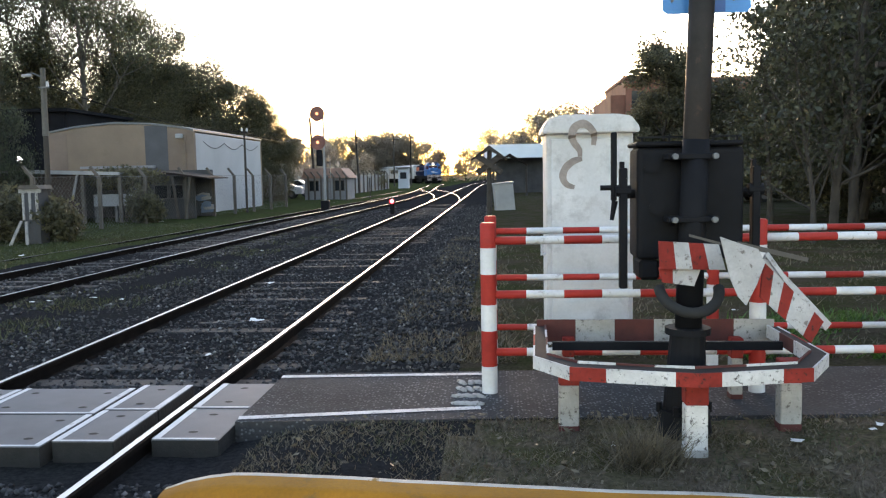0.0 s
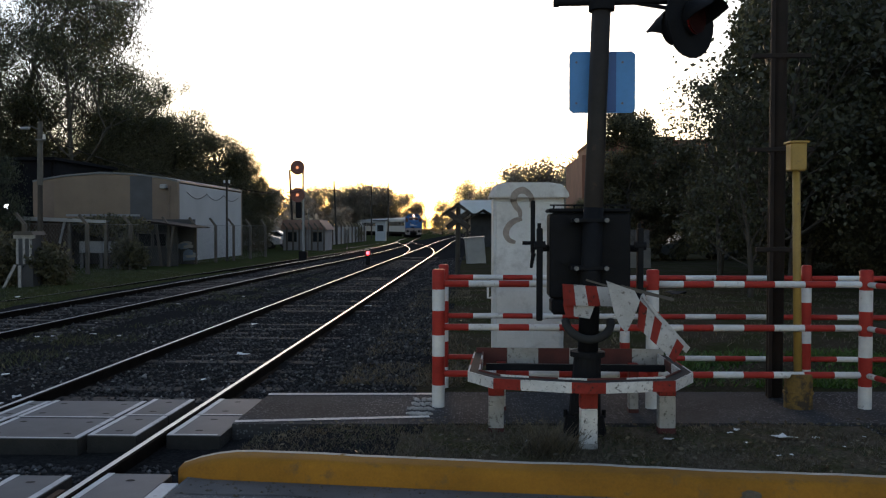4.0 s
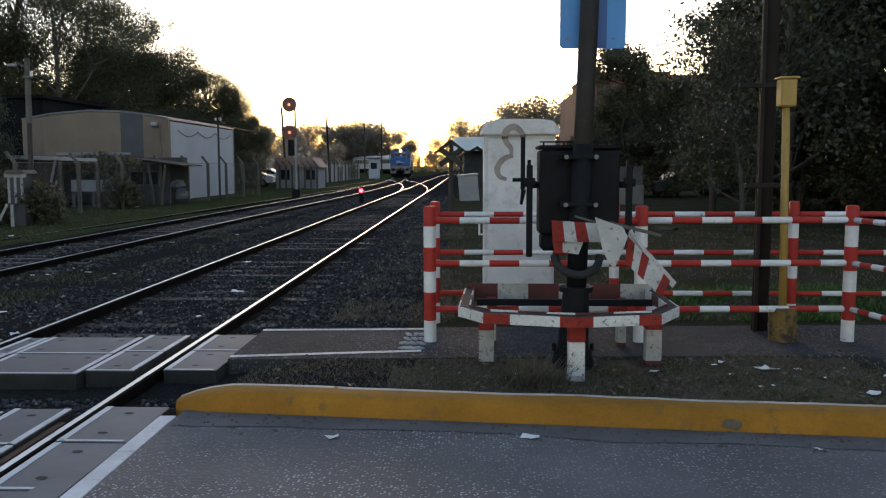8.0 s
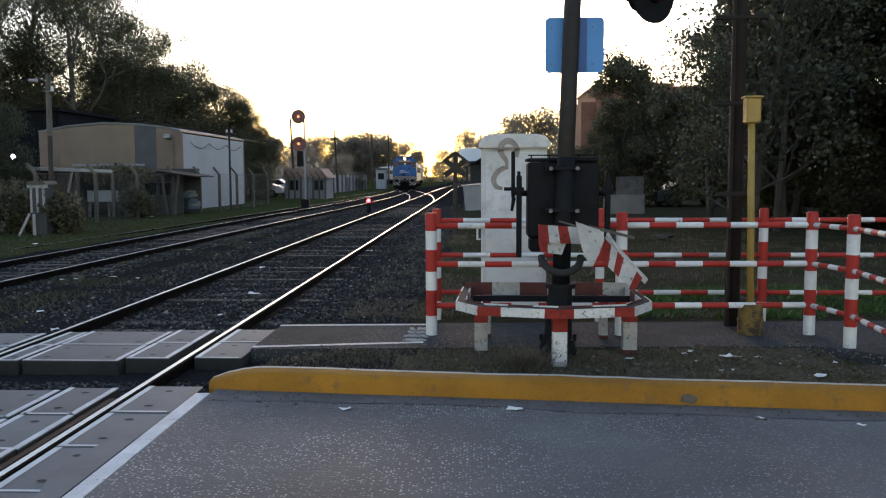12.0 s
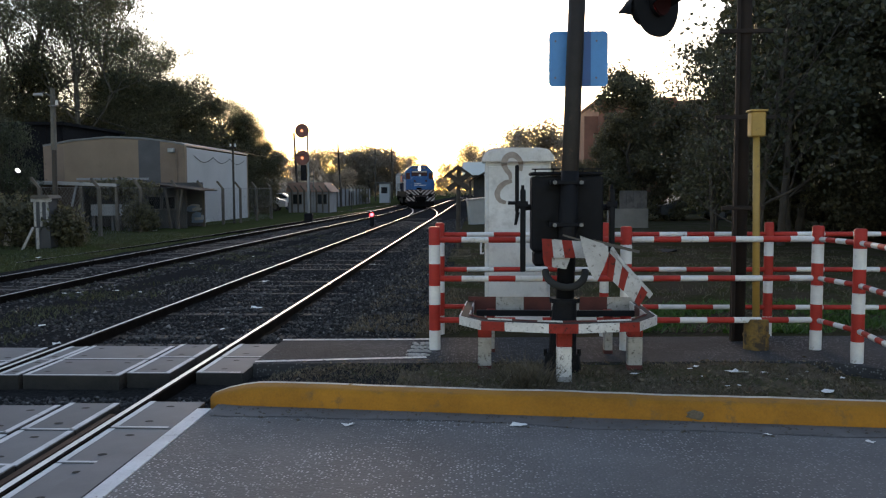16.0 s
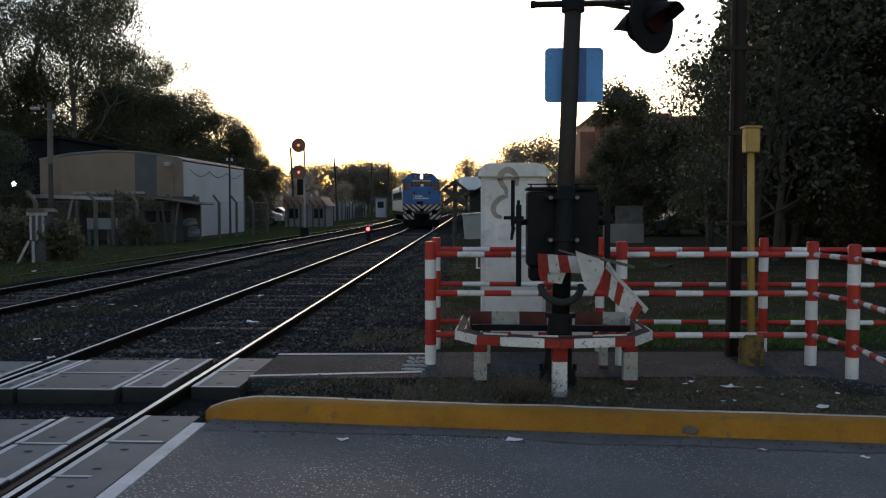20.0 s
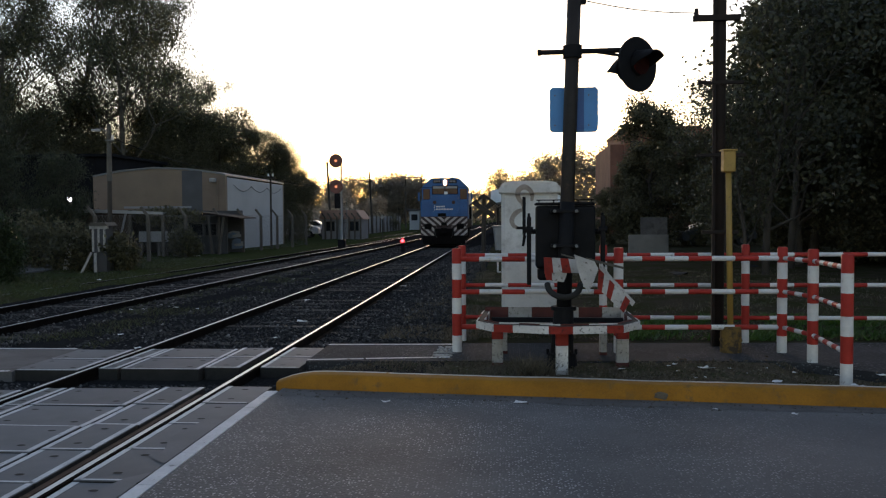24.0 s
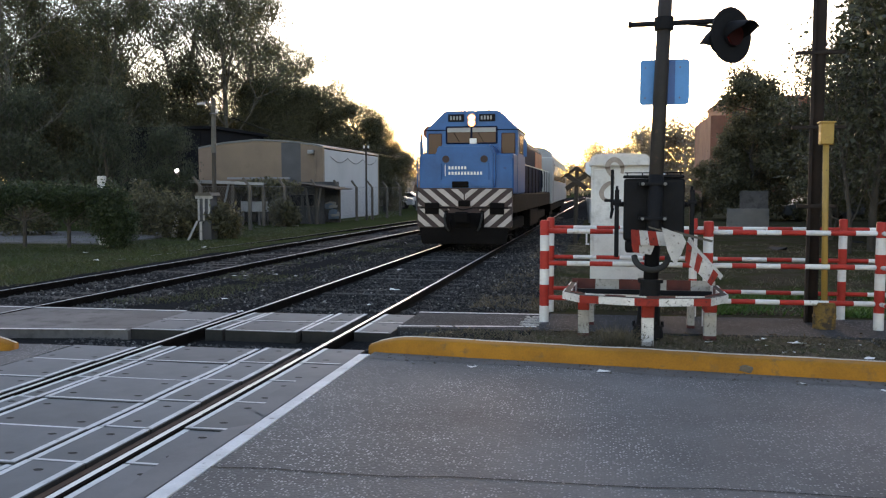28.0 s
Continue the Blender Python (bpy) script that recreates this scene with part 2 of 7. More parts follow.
M = dict(
    road=asphalt("road_asphalt", (0.112, 0.107, 0.107), (0.44, 0.43, 0.43), 0.52, 50.0, 0.78, 0.28, (-0.2, 2.6)),
    path=asphalt("path_asphalt", (0.05, 0.049, 0.05), (0.2, 0.2, 0.205), 0.5, 42.0, 0.95, 0.1),
    soil=ground_mat("soil_grass", (0.062, 0.05, 0.036), (0.04, 0.042, 0.02)),
    verge=ground_mat("verge_earth", (0.12, 0.096, 0.072), (0.07, 0.066, 0.034), 0.42, 0.6, 2.2),
    lawn=ground_mat("lawn", (0.055, 0.049, 0.03), (0.044, 0.054, 0.022), 0.3, 0.5, 0.7),
    ballast=ground_mat("ballast_dust", (0.027, 0.026, 0.0265), (0.025, 0.026, 0.024), 0.5, 0.75, 0.5),
    stone=surf("ballast_stone", (0.13, 0.125, 0.12), 0.5, 2.0, 40.0, 0.9),
    red=surf("red_paint", (0.40, 0.034, 0.024), 0.2, 4.0, 50.0, 0.55, 0, 0.1, 0.002, (0.2, 0.03, 0.02), (0.68, 0.74), gloss=0.2),
    white=surf("white_paint", (0.66, 0.645, 0.64), 0.14, 4.0, 50.0, 0.6, 0, 0.1, 0.002, (0.3, 0.26, 0.23), (0.6, 0.68), 14.0),
    white_worn=surf("worn_white_paint", (0.58, 0.56, 0.545), 0.22, 5.0, 60.0, 0.75, 0, 0.3, 0.003, (0.07, 0.06, 0.055), (0.56, 0.63), 36.0),
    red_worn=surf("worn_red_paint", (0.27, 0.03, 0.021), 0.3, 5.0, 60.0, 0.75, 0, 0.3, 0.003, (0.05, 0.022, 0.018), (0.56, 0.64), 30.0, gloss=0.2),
    # Dark red of the leg feet; on the guard's back it paints in shade.
    red_dark=surf("dark_and_shaded_red_paint", (0.09, 0.022, 0.018), 0.3, 5.0, 60.0, 0.85, 0, 0.3, 0.003),
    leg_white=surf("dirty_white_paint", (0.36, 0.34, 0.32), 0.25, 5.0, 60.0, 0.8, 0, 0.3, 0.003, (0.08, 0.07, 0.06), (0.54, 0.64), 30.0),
    yellow=surf("yellow_kerb_paint", (0.32, 0.135, 0.01), 0.32, 1.6, 60.0, 0.7, 0, 0.45, 0.005, (0.15, 0.085, 0.03), (0.56, 0.7), 6.0, gloss=0.25),
    # Worn kerb edge, made paler still for the sky light it catches.
    kerb_edge=surf("worn_lit_kerb_edge", (0.52, 0.47, 0.40), 0.25, 4.0, 60.0, 0.85, 0, 0.4, 0.004, (0.24, 0.13, 0.03), (0.6, 0.68), 7.0),
    yellow_post=surf("yellow_post_paint", (0.34, 0.205, 0.045), 0.2, 3.0, 50.0, 0.6, 0, 0.1, 0.002, (0.176, 0.106, 0.044), (0.62, 0.68), 14.0),
    black=surf("black_paint", (0.009, 0.009, 0.011), 0.3, 4.0, 60.0, 0.7, 0, 0.1, 0.002, gloss=0.15),
    pole=surf("brown_black_pole", (0.028, 0.0224, 0.02), 0.35, 3.0, 50.0, 0.6, 0.0, 0.15, 0.002, (0.06, 0.035, 0.026), (0.6, 0.7), 12.0, gloss=0.25),
    rust=surf("rusted_steel", (0.0195, 0.0117, 0.0091), 0.4, 3.0, 40.0, 0.85, 0.2, 0.4, 0.004),
    flange=surf("flangeway_rust", (0.07, 0.035, 0.022), 0.4, 3.0, 40.0, 0.9, 0, 0.4, 0.004),
    railtop=surf("polished_rail", (0.66, 0.64, 0.63), 0.06, 3.0, 25.0, 0.36, 1.0, 0),
    raildull=surf("dull_rail", (0.15, 0.14, 0.13), 0.25, 3.0, 80.0, 0.45, 0.9, 0.05, 0.001),
    railside=surf("rail_side", (0.011, 0.009, 0.0085), 0.4, 4.0, 60.0, 0.95, 0.0, 0.3, 0.003, gloss=0.04),
    sleeper=surf("old_sleeper", (0.04, 0.0385, 0.038), 0.4, 2.0, 30.0, 0.95, 0, 0.6, 0.01, piece=0.4),
    panel=surf("crossing_panel", (0.15, 0.151, 0.156), 0.28, 1.3, 70.0, 0.7, 0, 0.3, 0.003, (0.0462, 0.0462, 0.0462), (0.62, 0.75), 2.5, piece=0.25),
    trim=surf("panel_edge_steel", (0.58, 0.575, 0.58), 0.2, 3.0, 60.0, 0.6, 0.0, 0.1, 0.001, (0.19, 0.18, 0.175), (0.6, 0.68), 14.0),
    groove=surf("flangeway_dirt", (0.021, 0.019, 0.017), 0.5, 3.0, 40.0, 0.95, 0, 0.6, 0.01),
    cement=surf("smooth_cement", (0.15, 0.147, 0.15), 0.2, 1.5, 50.0, 0.85, 0, 0.15, 0.002),
    slab=surf("dirty_concrete_slab", (0.125, 0.118, 0.118), 0.3, 1.0, 40.0, 0.9, 0, 0.4, 0.005, (0.05, 0.047, 0.045), (0.5, 0.66), 2.6),
    drum=surf("stained_yellow_drum", (0.17, 0.10, 0.022), 0.4, 5.0, 40.0, 0.8, 0, 0.2, 0.003, (0.04, 0.026, 0.016), (0.48, 0.58), 8.0),
    concrete=surf("concrete", (0.194, 0.187, 0.18), 0.25, 1.2, 40.0, 0.9, 0, 0.4, 0.005, (0.0864, 0.0828, 0.0792), (0.6, 0.72), 3.0),
    cabinet=surf("white_cabinet_paint", (0.60, 0.595, 0.59), 0.14, 1.5, 40.0, 0.6, 0, 0.15, 0.002, (0.36, 0.35, 0.345), (0.52, 0.72), 4.0),
    graffiti=surf("faded_graffiti", (0.30, 0.25, 0.22), 0.3, 6.0, 60.0, 0.7, 0, 0, 0),
    blue_sign=surf("blue_sign_back", (0.05, 0.24, 0.55), 0.12, 2.0, 40.0, 0.5, 0, 0.05, 0.001),
    # Darker sign blue for the pole's shadow.
    blue_dark=surf("blue_sign_shadow", (0.015, 0.085, 0.27), 0.12, 2.0, 40.0, 0.5, 0, 0.05, 0.001),
    bark=surf("bark", (0.0525, 0.0435, 0.036), 0.4, 2.0, 18.0, 0.95, 0, 0.8, 0.03),
    pale_bark=surf("pale_bark", (0.12, 0.109, 0.0938), 0.4, 1.5, 14.0, 0.9, 0, 0.6, 0.02),
    leaf=foliage("leaves", (0.045, 0.05, 0.026), (0.095, 0.1, 0.052), 0.5, 0.4),
    leaf_dark=foliage("dense_leaves", (0.047, 0.046, 0.025), (0.118, 0.11, 0.06), 0.5, 0.4),
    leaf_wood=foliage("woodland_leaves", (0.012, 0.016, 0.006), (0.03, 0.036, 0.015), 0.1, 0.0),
    # Pale grey-brown: the haze over the far trees is put into this colour.
    leaf_far=foliage("haze_pale_leaves", (0.2, 0.178, 0.145), (0.3, 0.262, 0.215), 0.1, 0.8),
    leaf_road=foliage("roadside_leaves", (0.022, 0.027, 0.013), (0.058, 0.062, 0.032), 0.5, 0.25),
    hedge_grey=foliage("grey_green_leaves", (0.022, 0.029, 0.014), (0.052, 0.062, 0.032), 0.6, 0.35),
    hedge=foliage("hedge_leaves", (0.014, 0.026, 0.007), (0.035, 0.055, 0.016)),
    grass=foliage("grass_blades", (0.032, 0.038, 0.013), (0.066, 0.074, 0.026), 1.5),
    drygrass=foliage("dry_grass_blades", (0.06, 0.049, 0.031), (0.15, 0.122, 0.078), 1.5),
    lush=foliage("lush_grass_blades", (0.03, 0.075, 0.01), (0.06, 0.14, 0.02), 1.5),
    tan=surf("tan_render", (0.215, 0.157, 0.112), 0.16, 0.5, 20.0, 0.9, 0, 0.2, 0.005, (0.178, 0.133, 0.0888), (0.58, 0.7), 1.2),
    grey_band=surf("dark_band_render", (0.0814, 0.0814, 0.0851), 0.2, 0.8, 20.0, 0.9),
    pinkish=surf("worn_tan_render", (0.192, 0.141, 0.107), 0.2, 0.6, 20.0, 0.9),
    white_wall=surf("white_side_wall", (0.4, 0.416, 0.432), 0.1, 0.4, 20.0, 0.85, 0, 0.2, 0.004),
    metal_roof=surf("metal_roof", (0.15, 0.155, 0.16), 0.2, 0.8, 20.0, 0.5, 0.4),
    shed_wall=surf("grey_shed_boards", (0.06, 0.06, 0.063), 0.3, 1.0, 20.0, 0.9),
    old_wood=surf("weathered_wood", (0.098, 0.084, 0.07), 0.3, 2.0, 30.0, 0.9, 0, 0.5, 0.005),
    brick=surf("red_brick_wall", (0.185, 0.078, 0.052), 0.25, 0.6, 12.0, 0.9),
    pink_wall=surf("pinkish_wall", (0.3, 0.188, 0.15), 0.2, 0.6, 12.0, 0.9),
    yard_board=surf("pale_yard_sheet", (0.25, 0.25, 0.262), 0.2, 0.8, 20.0, 0.85),
    mesh_grey=surf("galvanised_wire", (0.16, 0.16, 0.16), 0.2, 3.0, 30.0, 0.6, 0.5),
    loco_blue=surf("locomotive_blue", (0.016, 0.108, 0.30), 0.2, 1.2, 30.0, 0.42, 0, 0.05, 0.002, (0.0255, 0.0595, 0.153), (0.62, 0.72), 3.0, gloss=0.35),
    loco_dark=surf("locomotive_dark_blue", (0.008, 0.013, 0.036), 0.2, 1.2, 30.0, 0.7, gloss=0.02),
    loco_frame=surf("locomotive_underframe", (0.009, 0.008, 0.008), 0.3, 2.0, 30.0, 0.85, gloss=0.03),
    maroon=surf("pilot_maroon", (0.036, 0.017, 0.017), 0.3, 2.0, 30.0, 0.65),
    pale_stripe=surf("pilot_white_stripe", (0.44, 0.38, 0.36), 0.18, 3.0, 30.0, 0.6, 0, 0.1, 0.002, (0.3, 0.24, 0.2), (0.6, 0.68), 6.0),
    orange=surf("orange_stripe", (0.45, 0.10, 0.03), 0.15, 2.0, 30.0, 0.5),
    coach=surf("cream_coach_paint", (0.47, 0.455, 0.44), 0.12, 0.8, 30.0, 0.4, 0.0, 0.05, 0.001),
    coach_roof=surf("coach_roof", (0.32, 0.315, 0.32), 0.12, 0.8, 20.0, 0.5, 0.2),
    window=glass_mat("dark_glass"),
    cab_glass=glass_mat("cab_glass", (0.07, 0.036, 0.034), 0.15),
    board_white=surf("number_white", (0.7, 0.7, 0.68), 0.05, 3.0, 30.0, 0.6),
    signal_face=surf("signal_target_face", (0.17, 0.06, 0.045), 0.2, 3.0, 30.0, 0.6),
    car_white=surf("white_car_paint", (0.66, 0.67, 0.68), 0.05, 1.0, 30.0, 0.35),
    car_dark=surf("dark_car_paint", (0.06, 0.065, 0.07), 0.05, 1.0, 30.0, 0.3),
    tyre=surf("tyre_rubber", (0.02, 0.02, 0.02), 0.2, 5.0, 60.0, 0.9),
    litter=surf("paper_litter", (0.72, 0.71, 0.69), 0.12, 9.0, 40.0, 0.8),
    grey_box=surf("grey_equipment_box", (0.288, 0.288, 0.288), 0.12, 2.0, 30.0, 0.6),
    awning=surf("pale_awning", (0.70, 0.74, 0.78), 0.06, 1.0, 20.0, 0.7),
    cloth_blue=surf("blue_tarpaulin", (0.13, 0.19, 0.28), 0.2, 2.0, 30.0, 0.7),
    lens_red=surf("red_lens_glass", (0.02, 0.003, 0.003), 0.1, 5.0, 40.0, 0.6, 0, 0, 0, gloss=0.1),
    headlamp=glow("headlamp_glow", (1.0, 0.72, 0.42), 24.0),
    # Glow of the added discs that imitate the headlamps' orange halo.
    reflector=glow("lamp_halo_glow", (1.0, 0.42, 0.16), 0.4),
    red_lamp=glow("red_lamp_glow", (1.0, 0.02, 0.025), 14.0),
    orange_lamp=glow("dim_signal_glow", (1.0, 0.30, 0.12), 0.6),
    brown_boards=surf("brown_shed_boards", (0.06, 0.042, 0.034), 0.35, 1.0, 20.0, 0.9),
    kerb_scar=surf("broken_kerb_concrete", (0.13, 0.108, 0.085), 0.4, 9.0, 60.0, 0.95, 0, 0.7, 0.008, (0.06, 0.045, 0.035), (0.55, 0.65), 22.0),
    gutter=surf("gutter_grit", (0.108, 0.1, 0.098), 0.3, 2.2, 130.0, 0.85, 0, 0.4, 0.003, (0.04, 0.034, 0.03), (0.62, 0.7), 9.0),
    # Near-black: the shade among the trees is put into the barn's colour.
    barn_unlit=surf("unlit_barn_boards", (0.010, 0.010, 0.012), 0.35, 1.0, 20.0, 0.95, gloss=0.1),
    lens_glow=glow("flashing_lens_glow", (1.0, 0.045, 0.02), 2.2),
    arm_white=surf("weathered_arm_white", (0.46, 0.44, 0.43), 0.2, 5.0, 60.0, 0.75, 0, 0.3, 0.003, (0.16, 0.14, 0.13), (0.56, 0.64), 22.0),
    white_lamp=glow("yard_lamp_glow", (0.95, 0.97, 1.0), 14.0),
)

# ---- building helpers ----
def mesh_from(name, verts, faces, mats, mat_index=None, smooth=False):
    me = bpy.data.meshes.new(name)
    me.from_pydata([tuple(map(float, v)) for v in verts], [], [tuple(map(int, f)) for f in faces])
    for m in (mats if isinstance(mats, (list, tuple)) else [mats]):
        me.materials.append(m)
    if mat_index is not None:
        me.polygons.foreach_set("material_index", np.asarray(mat_index, dtype=np.int32))
    if smooth:
        me.polygons.foreach_set("use_smooth", np.ones(len(me.polygons), dtype=bool))
    me.update()
    return me


def from_bm(name, bm, mats, smooth=False):
    me = bpy.data.meshes.new(name)
    bmesh.ops.recalc_face_normals(bm, faces=bm.faces)
    if smooth:
        for f in bm.faces:
            f.smooth = True
    bm.to_mesh(me)
    bm.free()
    for m in (mats if isinstance(mats, (list, tuple)) else [mats]):
        me.materials.append(m)
    return me


def thing(name, at=(0, 0, 0), label="", category="", group="", kind="", rz=0):
    ob = new(name)
    ob.matrix_basis = pose(*at, 0, 0, rz)
    return tagged(ob, label, category, group, kind)


def hang(name, me, parent, label="", m=None):
    ob = new(name, me)
    ob.parent = parent
    if m is not None:
        ob.matrix_basis = m
    if label:
        ob["label"] = label
    return ob


def part(name, bm, material, parent, label="", m=None, smooth=False):
    return hang(name, from_bm(name, bm, material, smooth), parent, label, m)


def solo(name, bm, material, label="", category="", group="", kind="", m=None, smooth=False):
    ob = new(name, from_bm(name, bm, material, smooth))
    if m is not None:
        ob.matrix_basis = m
    return tagged(ob, label, category, group, kind)


def box(x0, x1, y0, y1, z0, z1, bevel=0.0, bm=None, seg=1):
    own = bmesh.new()
    r = bmesh.ops.create_cube(own, size=1.0, matrix=Matrix.LocRotScale(((x0 + x1) / 2, (y0 + y1) / 2, (z0 + z1) / 2), None, (abs(x1 - x0), abs(y1 - y0), abs(z1 - z0))))
    if bevel:
        bmesh.ops.bevel(own, geom=own.edges[:], offset=bevel, segments=seg, affect='EDGES', profile=0.6)
    return merge(bm, own)


def merge(bm, own, m=None):
    if m is not None:
        bmesh.ops.transform(own, matrix=m, verts=own.verts)
    if bm is None:
        return own
    me = bpy.data.meshes.new("joined")
    own.to_mesh(me)
    own.free()
    bm.from_mesh(me)
    bpy.data.meshes.remove(me)
    return bm


def tube(p0, p1, r0, r1=None, n=14, bm=None, caps=True, bevel=0.0):
    p0, p1 = Vector(p0), Vector(p1)
    own = bmesh.new()
    d = p1 - p0
    bmesh.ops.create_cone(own, cap_ends=caps, segments=n, radius1=r0, radius2=r0 if r1 is None else r1, depth=d.length)
    if bevel and caps:
        rim = [e for e in own.edges if all(abs(abs(v.co.z) - d.length / 2) < 1e-6 for v in e.verts)]
        bmesh.ops.bevel(own, geom=rim, offset=bevel, segments=2, affect='EDGES')
    m = Matrix.Translation((p0 + p1) / 2) @ d.to_track_quat('Z', 'Y').to_matrix().to_4x4()
    return merge(bm, own, m)


def prism(outline, depth, m=None, bevel=0.0, bm=None):
    """An outline in x and z, given depth along y."""
    own = bmesh.new()
    a = [own.verts.new((x, 0, z)) for x, z in outline]
    b = [own.verts.new((x, depth, z)) for x, z in outline]
    own.faces.new(a)
    own.faces.new(b[::-1])
    k = len(a)
    for i in range(k):
        own.faces.new((a[i], b[i], b[(i + 1) % k], a[(i + 1) % k]))
    bmesh.ops.recalc_face_normals(own, faces=own.faces)
    if bevel:
        bmesh.ops.bevel(own, geom=own.edges[:], offset=bevel, segments=2, affect='EDGES')
    return merge(bm, own, m)


def sweep(points, r, n=8, bm=None):
    """One bent pipe along the points."""
    pts = [Vector(q) for q in points]
    own = bmesh.new()
    rings, side = [], None
    for i, q in enumerate(pts):
        d = (pts[min(i + 1, len(pts) - 1)] - pts[max(i - 1, 0)]).normalized()
        if side is None:
            side = d.orthogonal().normalized()
        side = (side - d * side.dot(d)).normalized()
        up = d.cross(side)
        rings.append([own.verts.new(q + (side * math.cos(2 * math.pi * k / n) + up * math.sin(2 * math.pi * k / n)) * r) for k in range(n)])
    for a, b in zip(rings, rings[1:]):
        for k in range(n):
            own.faces.new((a[k], a[(k + 1) % n], b[(k + 1) % n], b[k]))
    own.faces.new(rings[0][::-1])
    own.faces.new(rings[-1])
    return merge(bm, own)


def striped_tube(name, p0, p1, r, pitch, mats, n=14, first=0, cap=0.0):
    """One pipe whose paint changes colour every pitch metres."""
    p0, p1 = Vector(p0), Vector(p1)
    length = (p1 - p0).length
    cuts = [0.0]
    while cuts[-1] + pitch < length - 1e-3:
        cuts.append(cuts[-1] + pitch)
    cuts.append(length)
    q = (p1 - p0).to_track_quat('Z', 'Y').to_matrix()
    verts, faces, idx = [], [], []
    for c in cuts:
        for i in range(n):
            a = 2 * math.pi * i / n
            verts.append(p0 + q @ Vector((r * math.cos(a), r * math.sin(a), c)))
    for s in range(len(cuts) - 1):
        for i in range(n):
            j = (i + 1) % n
            faces.append((s * n + i, s * n + j, (s + 1) * n + j, (s + 1) * n + i))
            idx.append((s + first) % len(mats))
    top = len(verts)
    for i in range(n):
        a = 2 * math.pi * i / n
        verts.append(p0 + q @ Vector((r * 0.8 * math.cos(a), r * 0.8 * math.sin(a), length + r * 0.18)))
    k = (len(cuts) - 1) * n
    for i in range(n):
        j = (i + 1) % n
        faces.append((k + i, k + j, top + j, top + i))
        idx.append((len(cuts) - 2 + first) % len(mats))
    faces.append(tuple(top + i for i in range(n)))
    idx.append((len(cuts) - 2 + first) % len(mats))
    faces.append(tuple(range(n - 1, -1, -1)))
    idx.append(first % len(mats))
    me = mesh_from(name, verts, faces, mats, idx)
    for p in me.polygons:
        p.use_smooth = len(p.vertices) == 4
    return me


def leaves(name, centres, size, mat, count, rng, spread, flat=0.0, wide=0.45, droop=0.0):
    """Many small leaf blades round the given centres, in one mesh."""
    c = np.repeat(np.asarray(centres, float), count, axis=0)
    n = len(c)
    c = c + rng.normal(0, 1, (n, 3)) * spread
    a = rng.normal(0, 1, (n, 3))
    a[:, 2] *= 1 - flat
    a[:, 2] -= droop
    a /= np.linalg.norm(a, axis=1)[:, None] + 1e-9
    b = np.cross(a, rng.normal(0, 1, (n, 3)))
    b /= np.linalg.norm(b, axis=1)[:, None] + 1e-9
    s = size * rng.uniform(0.6, 1.4, (n, 1))
    quad = np.stack([c - a * s, c + b * s * wide, c + a * s, c - b * s * wide], 1).reshape(-1, 3)
    me = bpy.data.meshes.new(name)
    me.vertices.add(n * 4)
    me.vertices.foreach_set("co", quad.ravel().astype(np.float32))
    me.loops.add(n * 4)
    me.loops.foreach_set("vertex_index", np.arange(n * 4, dtype=np.int32))
    me.polygons.add(n)
    me.polygons.foreach_set("loop_start", np.arange(0, n * 4, 4, dtype=np.int32))
    me.materials.append(mat)
    me.update(calc_edges=True)
    return me

# ---- ground, road, tracks ----
T1 = [(-3.49, -60), (-3.49, 0), (-3.49, 60), (-3.5, 120), (-2.5, 170), (1.5, 240), (8, 320)]
T2 = [(-8.9, -60), (-8.75, -10), (-8.4, 8.5), (-7.9, 31), (-7.35, 56), (-7.5, 80), (-8.2, 96), (-8.9, 109), (-9.8, 131), (-10.3, 145), (-12.5, 160), (-16.2, 174), (-21, 188), (-27, 204), (-34.5, 224), (-44, 250), (-62, 300)]
TX = [(-3.49, 52), (-3.85, 61), (-4.6, 71), (-6.0, 83), (-7.5, 93), (-8.55, 104)]
T3 = [(-12.2, 12), (-11.3, 24), (-10.6, 40), (-9.9, 60), (-9.4, 85), (-9.6, 100)]
TRAIN = [(-3.49, -60), (-3.49, 40), (-3.49, 50), (-3.85, 61), (-4.6, 71), (-6.0, 83), (-7.5, 93), (-8.6, 104), (-9.1, 115), (-9.8, 131), (-10.3, 145), (-12.5, 160), (-16.2, 174), (-21, 188), (-27, 204), (-34.5, 224), (-44, 250), (-62, 300)]


def smooth_line(pts, step=1.5):
    """A Catmull-Rom curve through the points, cut into even steps."""
    p = np.array(pts, float)
    p = np.vstack([2 * p[0] - p[1], p, 2 * p[-1] - p[-2]])
    out = []
    for i in range(1, len(p) - 2):
        d1, d2 = np.linalg.norm(p[i + 1] - p[i - 1]), np.linalg.norm(p[i + 2] - p[i])
        d = np.linalg.norm(p[i + 1] - p[i])
        m1, m2 = (p[i + 1] - p[i - 1]) / d1 * d, (p[i + 2] - p[i]) / d2 * d
        for u in np.linspace(0, 1, max(2, int(d / step)), endpoint=False):
            h = 2 * u ** 3 - 3 * u ** 2
            out.append((h + 1) * p[i] + (u ** 3 - 2 * u ** 2 + u) * m1 - h * p[i + 1] + (u ** 3 - u ** 2) * m2)
    out.append(p[-2])
    return np.array(out)


def normals_of(line):
    d = np.gradient(line, axis=0)
    d /= np.linalg.norm(d, axis=1)[:, None]
    return np.stack([d[:, 1], -d[:, 0]], 1)


